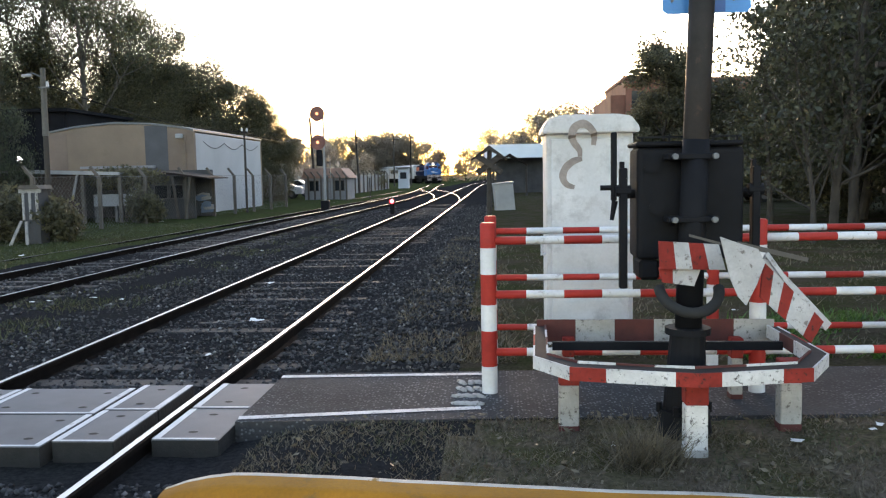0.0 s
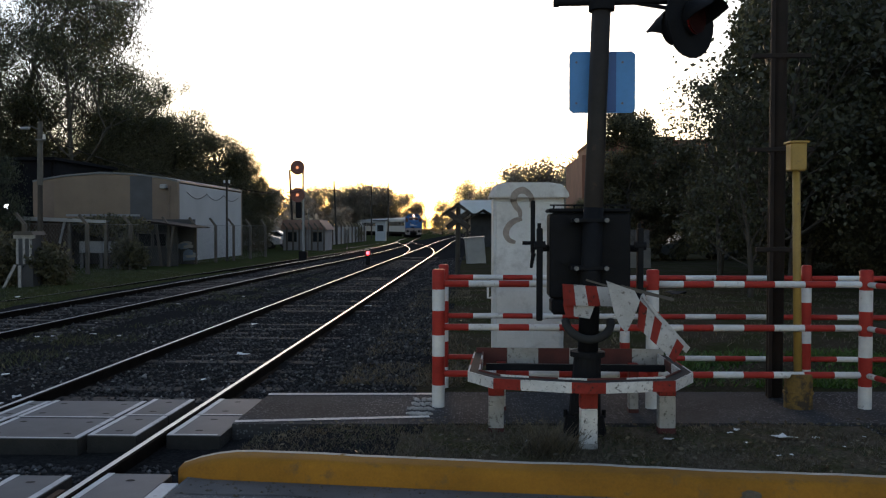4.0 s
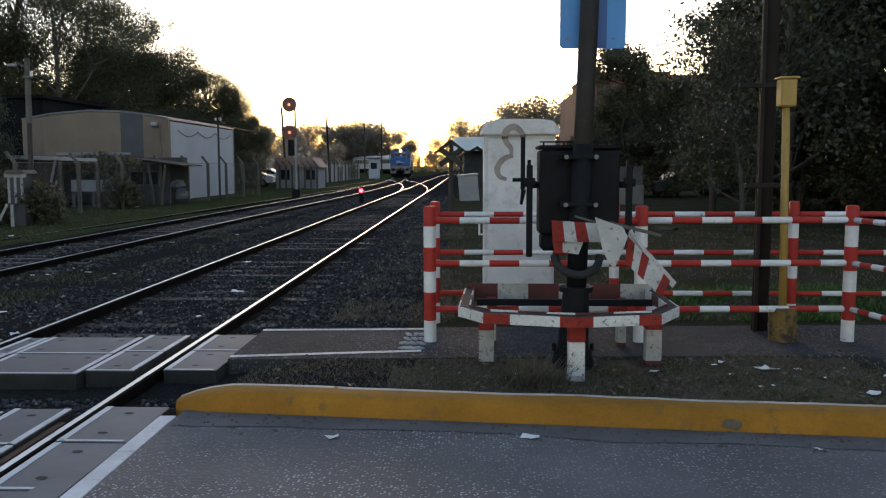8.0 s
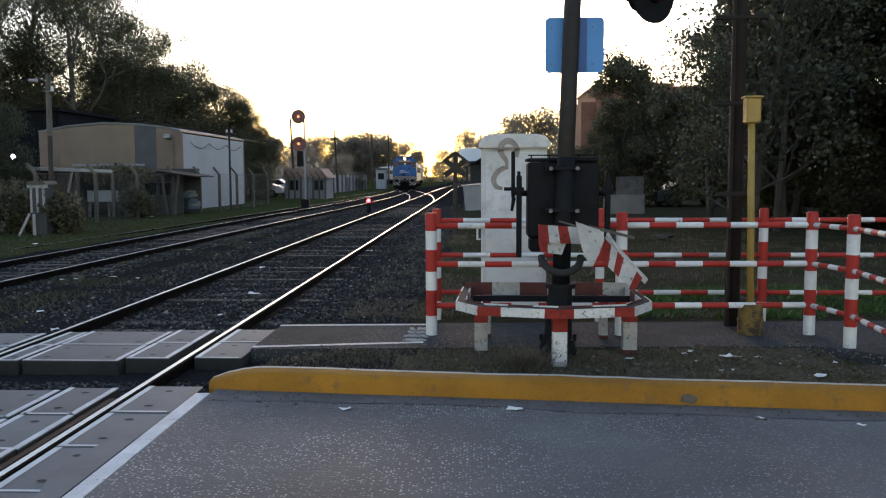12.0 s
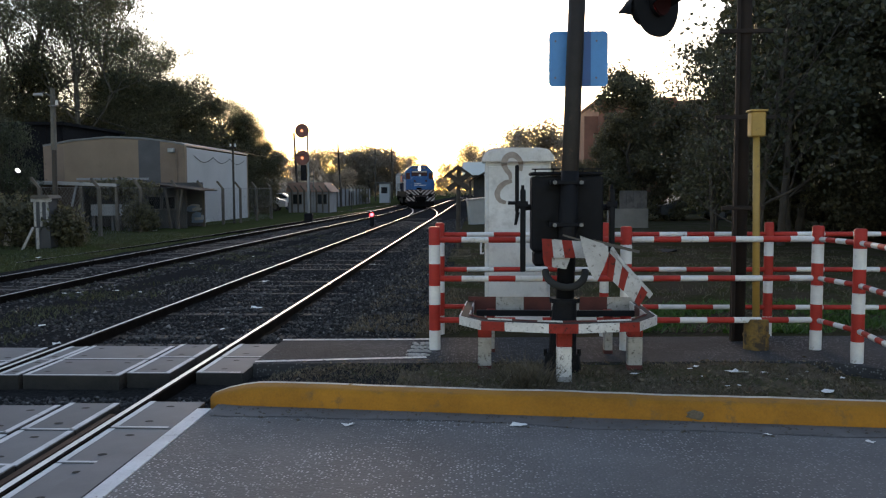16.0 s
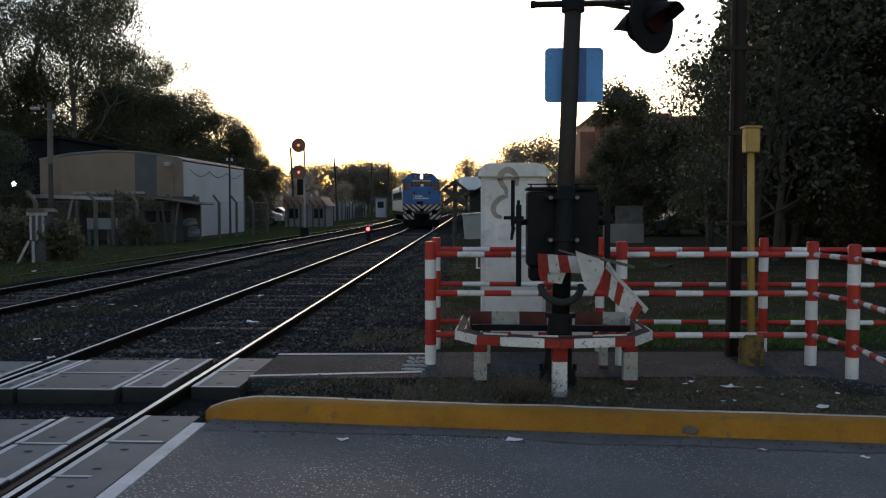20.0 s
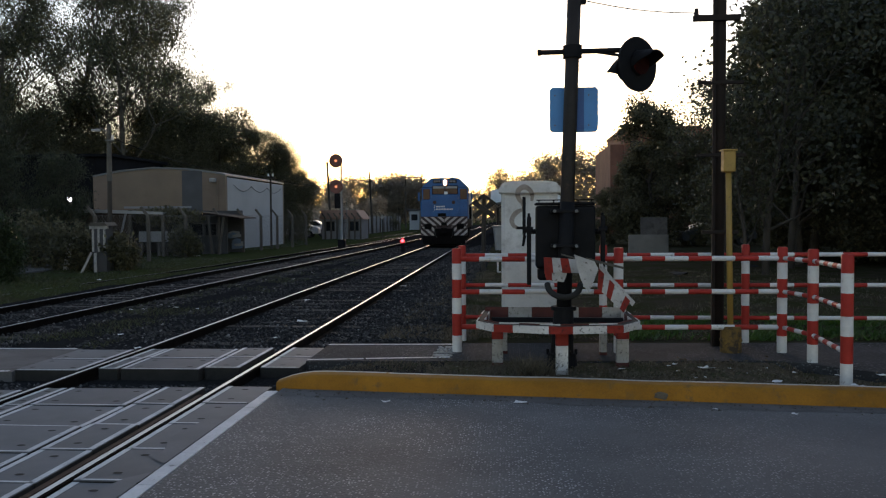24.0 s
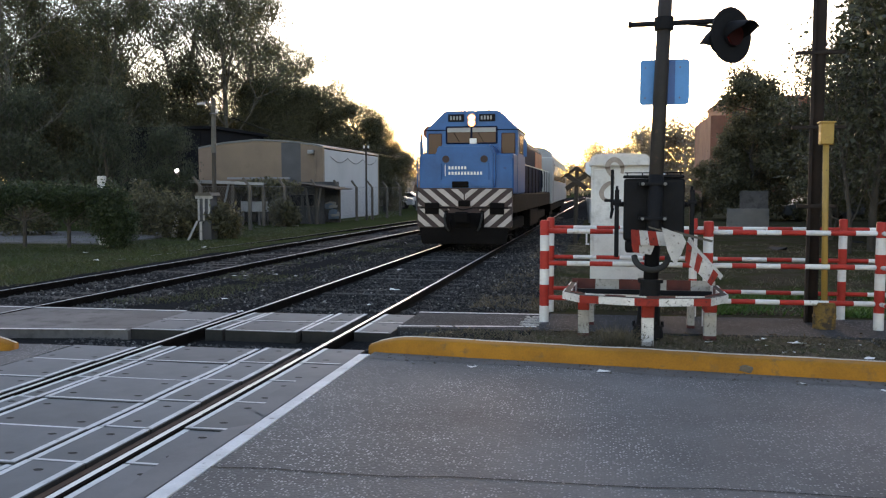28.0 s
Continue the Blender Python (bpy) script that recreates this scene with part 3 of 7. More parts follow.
RAIL = [(-0.07, -0.155), (0.07, -0.155), (0.07, -0.14), (0.012, -0.12), (0.012, -0.045), (0.036, -0.035), (0.036, -0.008), (0.021, 0.0), (-0.021, 0.0), (-0.036, -0.008), (-0.036, -0.035), (-0.012, -0.045), (-0.012, -0.12), (-0.07, -0.14)]


def rail_mesh(line, off, top=0.0, head="railtop"):
    nrm = normals_of(line)
    k, verts, faces, idx = len(RAIL), [], [], []
    for (x, y), (nx, ny) in zip(line, nrm):
        for u, z in RAIL:
            verts.append((x + nx * (off + u), y + ny * (off + u), top + z))
    for i in range(len(line) - 1):
        for j in range(k):
            jj = (j + 1) % k
            faces.append((i * k + j, i * k + jj, (i + 1) * k + jj, (i + 1) * k + j))
            idx.append(1 if j == 7 else 0)
    return mesh_from("rail", verts, faces, [M["railside"], M[head]], idx)


def ribbon(line, lo, hi, z, name, mat, wob=0.0):
    nrm = normals_of(line)
    verts, faces = [], []
    us = np.linspace(lo, hi, 9)
    for (x, y), (nx, ny) in zip(line, nrm):
        for u in us:
            e = 1.0 if u in (us[0], us[-1]) else 0.0
            zz = z + (wob * noise.noise((x * 1.3 + u, y * 1.3, 2.0)) if not e else -0.10)
            verts.append((x + nx * u, y + ny * u, zz))
    for i in range(len(line) - 1):
        for j in range(8):
            faces.append((i * 9 + j, i * 9 + j + 1, i * 9 + j + 10, i * 9 + j + 9))
    return mesh_from(name, verts, faces, mat, None, True)


# One sheet of ground to the horizon; the track bed lies a little lower.
def ground_height(x, y):
    bed = max(0.0, min(1.0, (x + 11.2) / 1.6)) * max(0.0, min(1.0, (-1.45 - x) / 0.7)) * max(0.0, min(1.0, (y - 5.9) / 0.3))
    rough = 0.035 * noise.noise((x * 0.7, y * 0.7, 0.3)) + 0.015 * noise.noise((x * 2.6, y * 2.6, 1.3))
    near_road = max(0.0, min(1.0, (y - 6.25) / 0.3))
    mound = 0.0
    if x > 1 and y > 10.5:
        mound = 0.16 * math.exp(-((y - 15) / 5) ** 2) * min(1.0, (x - 1) / 3)
    edge = 7.84 + 0.04 * x if x < 3.2 else 7.0
    trench = 0.09 * max(0.0, min(1.0, (y - edge) / 0.12)) * max(0.0, min(1.0, (9.2 - y) / 0.15)) if x > -2.3 else 0.0
    return -trench - 0.16 - 0.22 * bed * 0.6 + (0.16 + rough + mound) * near_road - 0.0


gx = np.unique(np.concatenate([np.linspace(-14, 8, 130), np.linspace(-40, 30, 70), np.array([-3000, -1500, -700, -350, -180, -110, -75, -55, 45, 60, 85, 120, 200, 400, 800, 1600, 3000])]))
gy = np.unique(np.concatenate([np.linspace(5.9, 13, 64), np.linspace(13, 40, 90), np.linspace(40, 130, 70), np.array([-3000, -1000, -300, -100, -40, -16, -8, 0, 3, 5.5, 150, 180, 230, 300, 450, 700, 1200, 2000, 3500])]))
gv = [(x, y, ground_height(x, y)) for y in gy for x in gx]
nx_ = len(gx)
gf = [(j * nx_ + i, j * nx_ + i + 1, (j + 1) * nx_ + i + 1, (j + 1) * nx_ + i) for j in range(len(gy) - 1) for i in range(nx_ - 1)]
gm = []
for j in range(len(gy) - 1):
    for i in range(nx_ - 1):
        x, y = (gx[i] + gx[i + 1]) / 2, (gy[j] + gy[j + 1]) / 2
        gm.append(1 if x < -10.2 + 0.02 * (y - 10) and y > 6 else 2 if x < -0.65 + 0.3 * noise.noise((x, y * 0.8, 4.0)) and y > 6.4 else 3 if 5.9 < y < 8.6 and x < 5 else 0)
ground = new("ground", mesh_from("ground", gv, gf, [M["soil"], M["lawn"], M["ballast"], M["verge"]], gm, True))
tagged(ground, "patchy grass and bare earth round the railway line", "ground", kind="structure")

# The road, in two halves beside the crossing panels.
KERB_Y = lambda x: 6.28 - 0.105 * (x + 2.05)


def slab(name, outline, z0, z1, mat, label, category, kind="structure"):
    bm = bmesh.new()
    b = [bm.verts.new((x, y, z0)) for x, y in outline]
    t = [bm.verts.new((x, y, z1)) for x, y in outline]
    bm.faces.new(t)
    bm.faces.new(b[::-1])
    for i in range(len(b)):
        j = (i + 1) % len(b)
        bm.faces.new((b[i], b[j], t[j], t[i]))
    return solo(name, bm, mat, label, category, kind=kind)


slab("road_east", [(-1.98, -9), (60, -9), (60, KERB_Y(60) + 8), (24, KERB_Y(24) + 0.05), (-1.98, KERB_Y(-1.98) + 0.04)], -0.3, 0.0, M["road"], "worn grey asphalt road with pale stone chips", "road")
slab("road_west", [(-60, -9), (-5.2, -9), (-5.2, 6.1), (-8.5, 5.95), (-60, 4.0)], -0.3, -0.004, M["road"], "worn asphalt road beyond the level crossing", "road")
crack = []
for k in range(34):
    x = -2.0 + k * 0.36
    crack.append((x, 2.705 + 0.0543 * (x + 2) + 0.02 * math.sin(k * 1.7) + 0.02 * noise.noise((k * 0.9, 0, 0))))
cbm = bmesh.new()
for (xa, ya), (xb, yb) in zip(crack, crack[1:]):
    cbm.faces.new([cbm.verts.new(p) for p in ((xa, ya - 0.006, 0.004), (xb, yb - 0.006, 0.004), (xb, yb + 0.006, 0.004), (xa, ya + 0.006, 0.004))])
solo("road_joint", cbm, M["groove"], "thin dark crack across the asphalt road", "crack", kind="structure")

# Dust and grit swept into the gutter beside the kerb
gut_v, gut_f = [], []
for k in range(91):
    x = -1.95 + 0.18 * k
    gut_v += [(x, KERB_Y(x) - 0.004, 0.005), (x, KERB_Y(x) - 0.20 - 0.13 * (0.5 + noise.noise((x * 0.9, 4.4, 0))) - 0.03 * noise.noise((x * 5, 1.4, 0)), 0.004)]
gut_f = [(2 * k, 2 * k + 1, 2 * k + 3, 2 * k + 2) for k in range(90)]
tagged(new("gutter_dust", mesh_from("gutter_dust", gut_v, gut_f, M["gutter"])), "fine grey grit along the gutter of the road", "gutter", kind="structure")

# Footpath that crosses the line between the two fences.
slab("footpath_east", [(-2.1, 7.75), (3.2, 8.0), (4.4, 6.9), (30, 5.2), (30, 9.2), (5.6, 9.45), (-2.1, 9.1)], -0.25, 0.012, M["path"], "narrow dark asphalt footpath between the fences", "path")
WEST = [(-14, 8.2), (-14, 5.9), (-11, 6.3)] + [(-11 + 5.84 * k / 22, 6.3 + 0.85 * k / 22 + 0.10 * noise.noise((k * 1.3, 2.2, 0))) for k in range(1, 22)] + [(-5.16, 7.1), (-5.2, 8.7)] + [(-5.3 - 8.7 * k / 26, 8.72 - 0.5 * k / 26 + 0.07 * noise.noise((k * 1.7, 7.2, 0))) for k in range(1, 26)]
slab("footpath_west", WEST, -0.25, -0.012, M["slab"], "grey concrete footpath slab beside the track", "path")
for k, (xa, ya, xb, yb) in enumerate([(-2.1, 7.83, -0.5, 8.08), (-2.1, 8.98, -0.5, 9.06), (-5.2, 7.12, -8.6, 6.66), (-5.25, 8.66, -8.8, 8.58)]):
    lb = bmesh.new()
    d = Vector((xb - xa, yb - ya, 0)).normalized()
    w = Vector((-d.y, d.x, 0)) * 0.038
    n = 12
    for i in range(n):
        if noise.noise((k * 7.1, i * 0.8, 0)) < -0.62:
            continue
        p, q = (Vector((xa, ya, 0)).lerp(Vector((xb, yb, 0)), u) for u in (i / n, (i + 1) / n))
        z = 0.017 if k < 2 else -0.006
        lb.faces.new([lb.verts.new((v.x, v.y, z)) for v in (p - w, q - w, q + w, p + w)])
    solo("path_edge_line", lb, M["white_worn"], "worn white edge line painted on the footpath", "road marking", "path edge lines", "structure")

# Ballast beds
bed1 = new("ballast_bed", ribbon(smooth_line(T1, 1.0)[60:], -1.9, 2.7, -0.135, "ballast_bed", M["ballast"], 0.03))
tagged(bed1, "dark grey crushed-stone ballast under the near track", "ballast", kind="structure")
bed2 = new("ballast_bed", ribbon(smooth_line(T2, 1.0)[66:], -1.45, 1.75, -0.14, "ballast_bed", M["ballast"], 0.03))
tagged(bed2, "dark ballast with weeds under the second track", "ballast", kind="structure")
base = solo("crossing_base", box(-5.18, -1.99, -9, 6.15, -0.32, -0.15), M["groove"], "dirt-filled base under the crossing panels", "crossing base", kind="structure")


def track(name, pts, label, top=0.0, head="railtop"):
    tr = thing(name, (0, 0, 0), label, "railway track", kind="structure")
    line = smooth_line(pts, 1.2)
    for off in (-0.89, 0.89):
        hang("rail", rail_mesh(line, off, top, head), tr, "rusty steel rail with a polished head")
    return tr


near_track = track("railway_track", T1, "straight broad-gauge railway track with shining rail heads")
far_track = track("railway_track", T2, "second railway track that curves away among the trees", 0.0)
cross_track = track("turnout", TX, "curved turnout rails that join the two tracks", 0.004)
siding = track("siding_track", T3, "disused siding sunk in the grass", -0.03, "raildull")

SLEEPER = from_bm("sleeper", box(-1.3, 1.3, -0.12, 0.12, -0.26, -0.128, 0.012), M["sleeper"])
rs = random.Random(4)
for tr, pts, y0, y1 in ((near_track, T1, 6.9, 52), (far_track, T2, 9.2, 40)):
    line = smooth_line(pts, 0.3)
    y = y0
    while y < y1:
        i = int(np.argmin(np.abs(line[:, 1] - y)))
        d = line[min(i + 1, len(line) - 1)] - line[i - 1]
        hang("sleeper", SLEEPER, tr, m=pose(line[i][0] + rs.uniform(-0.03, 0.03), y, rs.uniform(-0.012, 0.012), rs.uniform(-1, 1), 0, math.degrees(-math.atan2(d[0], d[1])) + rs.uniform(-1, 1)))
        y += 0.61

# Yellow kerbs with rounded tops
def kerb(name, x0, x1, yfun, label, nose_low=True, flip=1):
    prof = [(0.0, -0.2), (0.0, 0.095), (0.02, 0.128), (0.055, 0.142), (0.165, 0.144), (0.19, 0.15), (0.2, 0.12), (0.2, -0.2)]
    n = max(3, int(abs(x1 - x0) / 0.12))
    verts, faces = [], []
    for i in range(n + 1):
        x = x0 + (x1 - x0) * i / n
        s = min(1.0, 0.25 + abs(x - x0) / 0.55) if nose_low else 1.0
        s = math.sin(s * math.pi / 2) if nose_low else 1.0
        wob = 0.006 * noise.noise((x * 1.1, 3.3, 0)) + 0.004 * noise.noise((x * 4.1, 8.3, 0))
        chip = -0.02 if noise.noise((x * 2.3, 5.5, 1)) > 0.52 else 0.0
        back = 0.0 if not nose_low else (1 - s) * 0.10
        for u, z in prof:
            verts.append((x, yfun(x) + (u + back if u < 0.1 else u) * flip + wob, z * (s if z > 0 else 1) + (chip if z > 0.12 else 0) + wob))
    k = len(prof)
    for i in range(n):
        for j in range(k - 1):
            faces.append((i * k + j, (i + 1) * k + j, (i + 1) * k + j + 1, i * k + j + 1))
    faces += [tuple(range(k)), tuple(n * k + j for j in range(k - 1, -1, -1))]
    tone = [1 if j in (4, 5) else 0 for i in range(n) for j in range(k - 1)] + [0, 0]
    ob = new(name, mesh_from(name, verts, faces, [M["yellow"], M["kerb_edge"]], tone, True))
    return tagged(ob, label, "kerb", "yellow kerbs", "structure")


kerb("kerb", -2.05, 20.0, KERB_Y, "yellow-painted concrete kerb with a lowered rounded end")
kerb("kerb", -5.62, -16.0, lambda x: 5.66 + 0.10 * (x + 5.3), "yellow-painted kerb end beyond the tracks")

# ---- the barrier and the fences ----
RW = [M["red"], M["white"]]
POST_H = 1.24


def fence_post(fence, x, y, r=0.057):
    """Pipe post, white at the foot, in bands."""
    bands = [(0.0, 0.21, 1), (0.21, 0.47, 0), (0.47, 0.66, 1), (0.66, 0.88, 0), (0.88, 1.07, 1), (1.07, 1.24, 0)]
    n, verts, faces, idx = 18, [], [], []
    zs = [-0.15] + [b[1] for b in bands]
    for z in zs + [POST_H + 0.012]:
        rr = r if z <= POST_H else r * 0.8
        for i in range(n):
            a = 2 * math.pi * i / n
            verts.append((rr * math.cos(a), rr * math.sin(a), z))
    for s in range(len(zs)):
        for i in range(n):
            j = (i + 1) % n
            faces.append((s * n + i, s * n + j, (s + 1) * n + j, (s + 1) * n + i))
            idx.append(bands[min(s, 5)][2])
    faces.append(tuple(len(zs) * n + i for i in range(n)))
    idx.append(0)
    me = mesh_from("post", verts, faces, RW, idx)
    for p in me.polygons:
        p.use_smooth = len(p.vertices) == 4
    return hang("post", me, fence, m=pose(x, y, 0, 0, 0, x * 40))


def fence_rails(fence, a, b, r=0.03, first=0, pitch=0.29, zs=(1.12, 0.73, 0.31)):
    for k, z in enumerate(zs):
        hang("rail", striped_tube("rail", (a[0], a[1], z), (b[0], b[1], z), r, pitch, RW, 12, first), fence)


front = thing("railing", (0, 0, 0), "red and white banded pipe railing beside the footpath", "railing", "crossing railings")
for x, y in ((-0.44, 8.5), (1.47, 8.52), (3.37, 8.58), (3.49, 7.92), (3.38, 6.7)):
    fence_post(front, x, y)
fence_rails(front, (-0.44, 8.5), (1.47, 8.52), pitch=0.27)
fence_rails(front, (1.47, 8.52), (3.37, 8.58), pitch=0.27, first=1)
fence_rails(front, (3.37, 8.58), (3.49, 7.92), r=0.026, first=1, pitch=0.16)
fence_rails(front, (3.49, 7.92), (3.38, 6.7), r=0.026, first=1, pitch=0.16)
rear = thing("railing", (0, 0, 0), "red and white banded pipe railing behind the footpath", "railing", "crossing railings")
REAR = [(-0.43, 9.5), (1.4, 9.5), (3.2, 9.5), (5.05, 9.5), (6.9, 9.5), (8.7, 9.5)]
for x, y in REAR:
    fence_post(rear, x, y, 0.05)
for i, (a, b) in enumerate(zip(REAR, REAR[1:])):
    fence_rails(rear, a, b, 0.027, first=i % 2, pitch=0.3)
side = thing("railing", (0, 0, 0), "short red and white pipe railing beside the path opening", "railing", "crossing railings")
for x, y in ((5.2, 9.28), (5.55, 8.0), (5.6, 6.6)):
    fence_post(side, x, y, 0.05)
fence_rails(side, (5.2, 9.28), (5.55, 8.0), 0.026, first=1, pitch=0.18)
fence_rails(side, (5.55, 8.0), (5.6, 6.6), 0.026, first=1, pitch=0.18)

# Barrier machine with its broken arm
PX, PY, LEAN_X = 0.745, 7.55, 0.034
at_z = lambda z: (PX + LEAN_X * z, PY)
barrier = thing("crossing_barrier", (0, 0, 0), "dark level-crossing barrier post with machine box and snapped-off arm", "crossing barrier")
part("pole", tube((PX, PY, 0.05), (PX + LEAN_X * 4.6, PY, 4.6), 0.076, 0.072, 20), M["pole"], barrier, "dark brown steel pole", smooth=True)
bm = tube((PX, PY, 0.0), (PX, PY, 0.16), 0.17, 0.15, 18)
tube((PX, PY, 0.16), (PX + 0.02, PY, 0.62), 0.125, 0.105, 18, bm)
tube((PX + 0.02, PY, 0.62), (PX + 0.02, PY, 0.66), 0.135, 0.135, 18, bm)
for k in range(6):
    a = k * math.pi / 3
    tube((PX + 0.15 * math.cos(a), PY + 0.15 * math.sin(a), 0.14), (PX + 0.15 * math.cos(a), PY + 0.15 * math.sin(a), 0.2), 0.018, 0.018, 6, bm)
part("pole_foot", bm, M["black"], barrier)
part("pole_sleeve", tube((PX + LEAN_X * 0.6, PY, 0.6), (PX + LEAN_X * 1.78, PY, 1.78), 0.0795, 0.0785, 20), M["black"], barrier, "black-painted lower sleeve", smooth=True)
part("machine_box", box(0.475, 1.115, 7.64, 7.94, 1.06, 1.74, 0.035, seg=3), M["black"], barrier, "black machine box with rounded edges")
bm = box(0.465, 1.105, 7.62, 7.96, 1.745, 1.775, 0.01)
for x in (0.5, 0.66, 0.92, 1.06):
    box(x, x + 0.012, 7.63, 7.65, 1.775, 1.8, 0, bm)
box(0.475, 1.095, 7.63, 7.645, 1.795, 1.806, 0, bm)
part("box_lid", bm, M["black"], barrier)
for z in (1.31, 1.68):
    bm = box(0.63, 0.93, 7.47, 7.64, z - 0.018, z + 0.018, 0.006)
    part("clamp", bm, M["black"], barrier)
    for x in (0.665, 0.895):
        part("bolt", tube((x, 7.435, z), (x, 7.465, z), 0.018, 0.018, 8), M["mesh_grey"], barrier)
for x in (0.56, 0.59):
    part("boss", tube((x, 7.615, 1.38 if x > 0.57 else 1.63), (x, 7.645, 1.38 if x > 0.57 else 1.63), 0.045, 0.04, 14), M["black"], barrier)
for sx, x in ((-1, 0.40), (1, 1.195)):
    bm = box(x - 0.024, x + 0.024, 7.66, 7.72, 0.88 if sx < 0 else 0.95, 1.62, 0.006)
    box(x - 0.014, x + 0.014, 7.72, 7.76, 0.95, 1.66, 0.004, bm)
    part("side_lever", bm, M["black"], barrier)
    bm = tube((x, 7.7, 1.46), (0.50 if sx < 0 else 1.09, 7.75, 1.46), 0.028, 0.028, 10)
    tube((x - 0.045, 7.69, 1.48), (x + 0.045, 7.69, 1.48), 0.035, 0.035, 10, bm)
    part("shaft", bm, M["black"], barrier)
bm = box(0.33, 0.365, 7.70, 7.74, 1.42, 1.84, 0.006)
tube((0.265, 7.72, 1.5), (0.395, 7.72, 1.5), 0.016, 0.016, 8, bm)
tube((0.335, 7.72, 1.3), (0.355, 7.72, 1.42), 0.012, 0.02, 8, bm)
part("counterweight_arm", bm, M["black"], barrier)
part("lower_guard", box(0.495, 0.62, 7.66, 7.9, 0.93, 1.06, 0.02), M["black"], barrier)
ring = [(PX + 0.02 + 0.175 * math.cos(a), PY - 0.02 - 0.14 * abs(math.sin(a)), 0.90 - 0.13 * abs(math.sin(a))) for a in np.linspace(math.pi, 0, 15)]
part("arm_spring", sweep(ring, 0.033, 10), M["tyre"], barrier, smooth=True)


def board(name, corners, y0, y1, bands, label="", thick=0.02, seed=0.0):
    """A flat board with four corners (x, z) clockwise from the top left, cut into painted bands."""
    tl, tr, br, bl = [Vector((x, 0, z)) for x, z in corners]
    names = sorted(set(bands))
    verts, faces, idx = [], [], []
    k = len(bands)
    for i in range(k + 1):
        u = i / k
        jag = 0.012 * noise.noise((i * 3.1, seed, 0.4)) if i in (0, k) else 0.0
        for v in (tl.lerp(tr, u), bl.lerp(br, u)):
            y = y0 + (y1 - y0) * u
            verts += [(v.x + jag, y, v.z), (v.x + jag, y + thick, v.z)]
    for i in range(k):
        a, b = i * 4, i * 4 + 4
        for q in ((a, b, b + 2, a + 2), (a + 1, a + 3, b + 3, b + 1), (a, a + 1, b + 1, b), (a + 2, b + 2, b + 3, a + 3)):
            faces.append(q)
            idx.append(names.index(bands[i]))
    e = k * 4
    faces += [(0, 2, 3, 1), (e, e + 1, e + 3, e + 2)]
    idx += [names.index(bands[0]), names.index(bands[-1])]
    return hang(name, mesh_from(name, verts, faces, [M[n] for n in names], idx), barrier, label)


board("arm_board", [(0.54, 1.20), (0.885, 1.175), (0.925, 1.03), (0.55, 1.04)], 7.30, 7.32, ["red_worn", "arm_white", "red_worn", "arm_white"], "red and white stub of the barrier arm", seed=1.0)
board("arm_board", [(0.55, 1.045), (0.79, 1.03), (0.755, 0.935), (0.57, 0.96)], 7.33, 7.34, ["red_worn", "arm_white", "arm_white"], "splintered lower board of the barrier arm", seed=2.0)
board("arm_board", [(1.105, 1.085), (1.42, 0.755), (1.352, 0.635), (1.09, 0.885)], 7.22, 7.16, ["red_worn", "arm_white", "red_worn", "arm_white", "arm_white", "red_worn"], "hanging red and white end of the barrier arm", seed=3.0)
board("arm_board", [(1.13, 1.12), (1.47, 0.74), (1.44, 0.70), (1.11, 1.06)], 7.25, 7.19, ["arm_white", "arm_white"], "grey back edge of the hanging arm", 0.03, seed=4.0)
bm = prism([(0.845, 1.235), (0.97, 1.19), (1.05, 1.165), (1.09, 1.09), (1.05, 0.97), (0.995, 0.85), (0.95, 0.90), (0.905, 1.0)], 0.012, pose(0, 7.2, 0, 3, 0, 0))
part("broken_panel", bm, M["arm_white"], barrier, "bent white sheet torn from the barrier arm")
board("splinter", [(0.98, 1.195), (1.37, 1.098), (1.365, 1.075), (0.98, 1.165)], 7.28, 7.27, ["old_wood", "old_wood"], "grey splintered batten", 0.025, seed=5.0)
board("splinter", [(1.14, 1.135), (1.295, 0.90), (1.275, 0.89), (1.12, 1.12)], 7.24, 7.2, ["arm_white"], "", 0.02, seed=6.0)
board("splinter", [(0.72, 1.235), (0.90, 1.185), (0.90, 1.17), (0.72, 1.22)], 7.34, 7.33, ["old_wood"], "", 0.02, seed=7.0)

# Blue plate, cross arm and lamp head
sign = thing("blue_sign", (0, 0, 0), "back of a blue rectangular sign bolted to the barrier pole", "sign")
ax, ay = at_z(2.72)
part("plate", prism([(ax - 0.235, 2.55), (ax - 0.235, 2.98), (ax - 0.21, 3.005), (ax + 0.255, 3.005), (ax + 0.28, 2.98), (ax + 0.28, 2.55), (ax + 0.255, 2.525), (ax - 0.21, 2.525)], 0.007, pose(0, PY + 0.085, 0)), M["blue_sign"], sign, m=pose(0.02, 0, 0, 0, 0, 0))
# Added strip: paints the dark band that the pole throws on the plate.
part("stiffener", box(ax + 0.03, ax + 0.15, PY + 0.078, PY + 0.084, 2.53, 3.0), M["blue_dark"], sign, "dark blue strip painting the pole's shadow on the sign")
for z in (2.6, 2.92):
    part("bracket", box(ax - 0.03, ax + 0.03, PY + 0.07, PY + 0.085, z - 0.02, z + 0.02), M["mesh_grey"], sign)
    for dx in (-0.16, 0.2):
        part("rivet", tube((ax + dx, PY + 0.079, z), (ax + dx, PY + 0.0855, z), 0.009, 0.009, 8), M["mesh_grey"], sign)
signal = thing("crossing_signal", (0, 0, 0), "dark crossing signal head with hooded red lamps on a cross arm", "crossing signal")
sxx, _ = at_z(3.36)
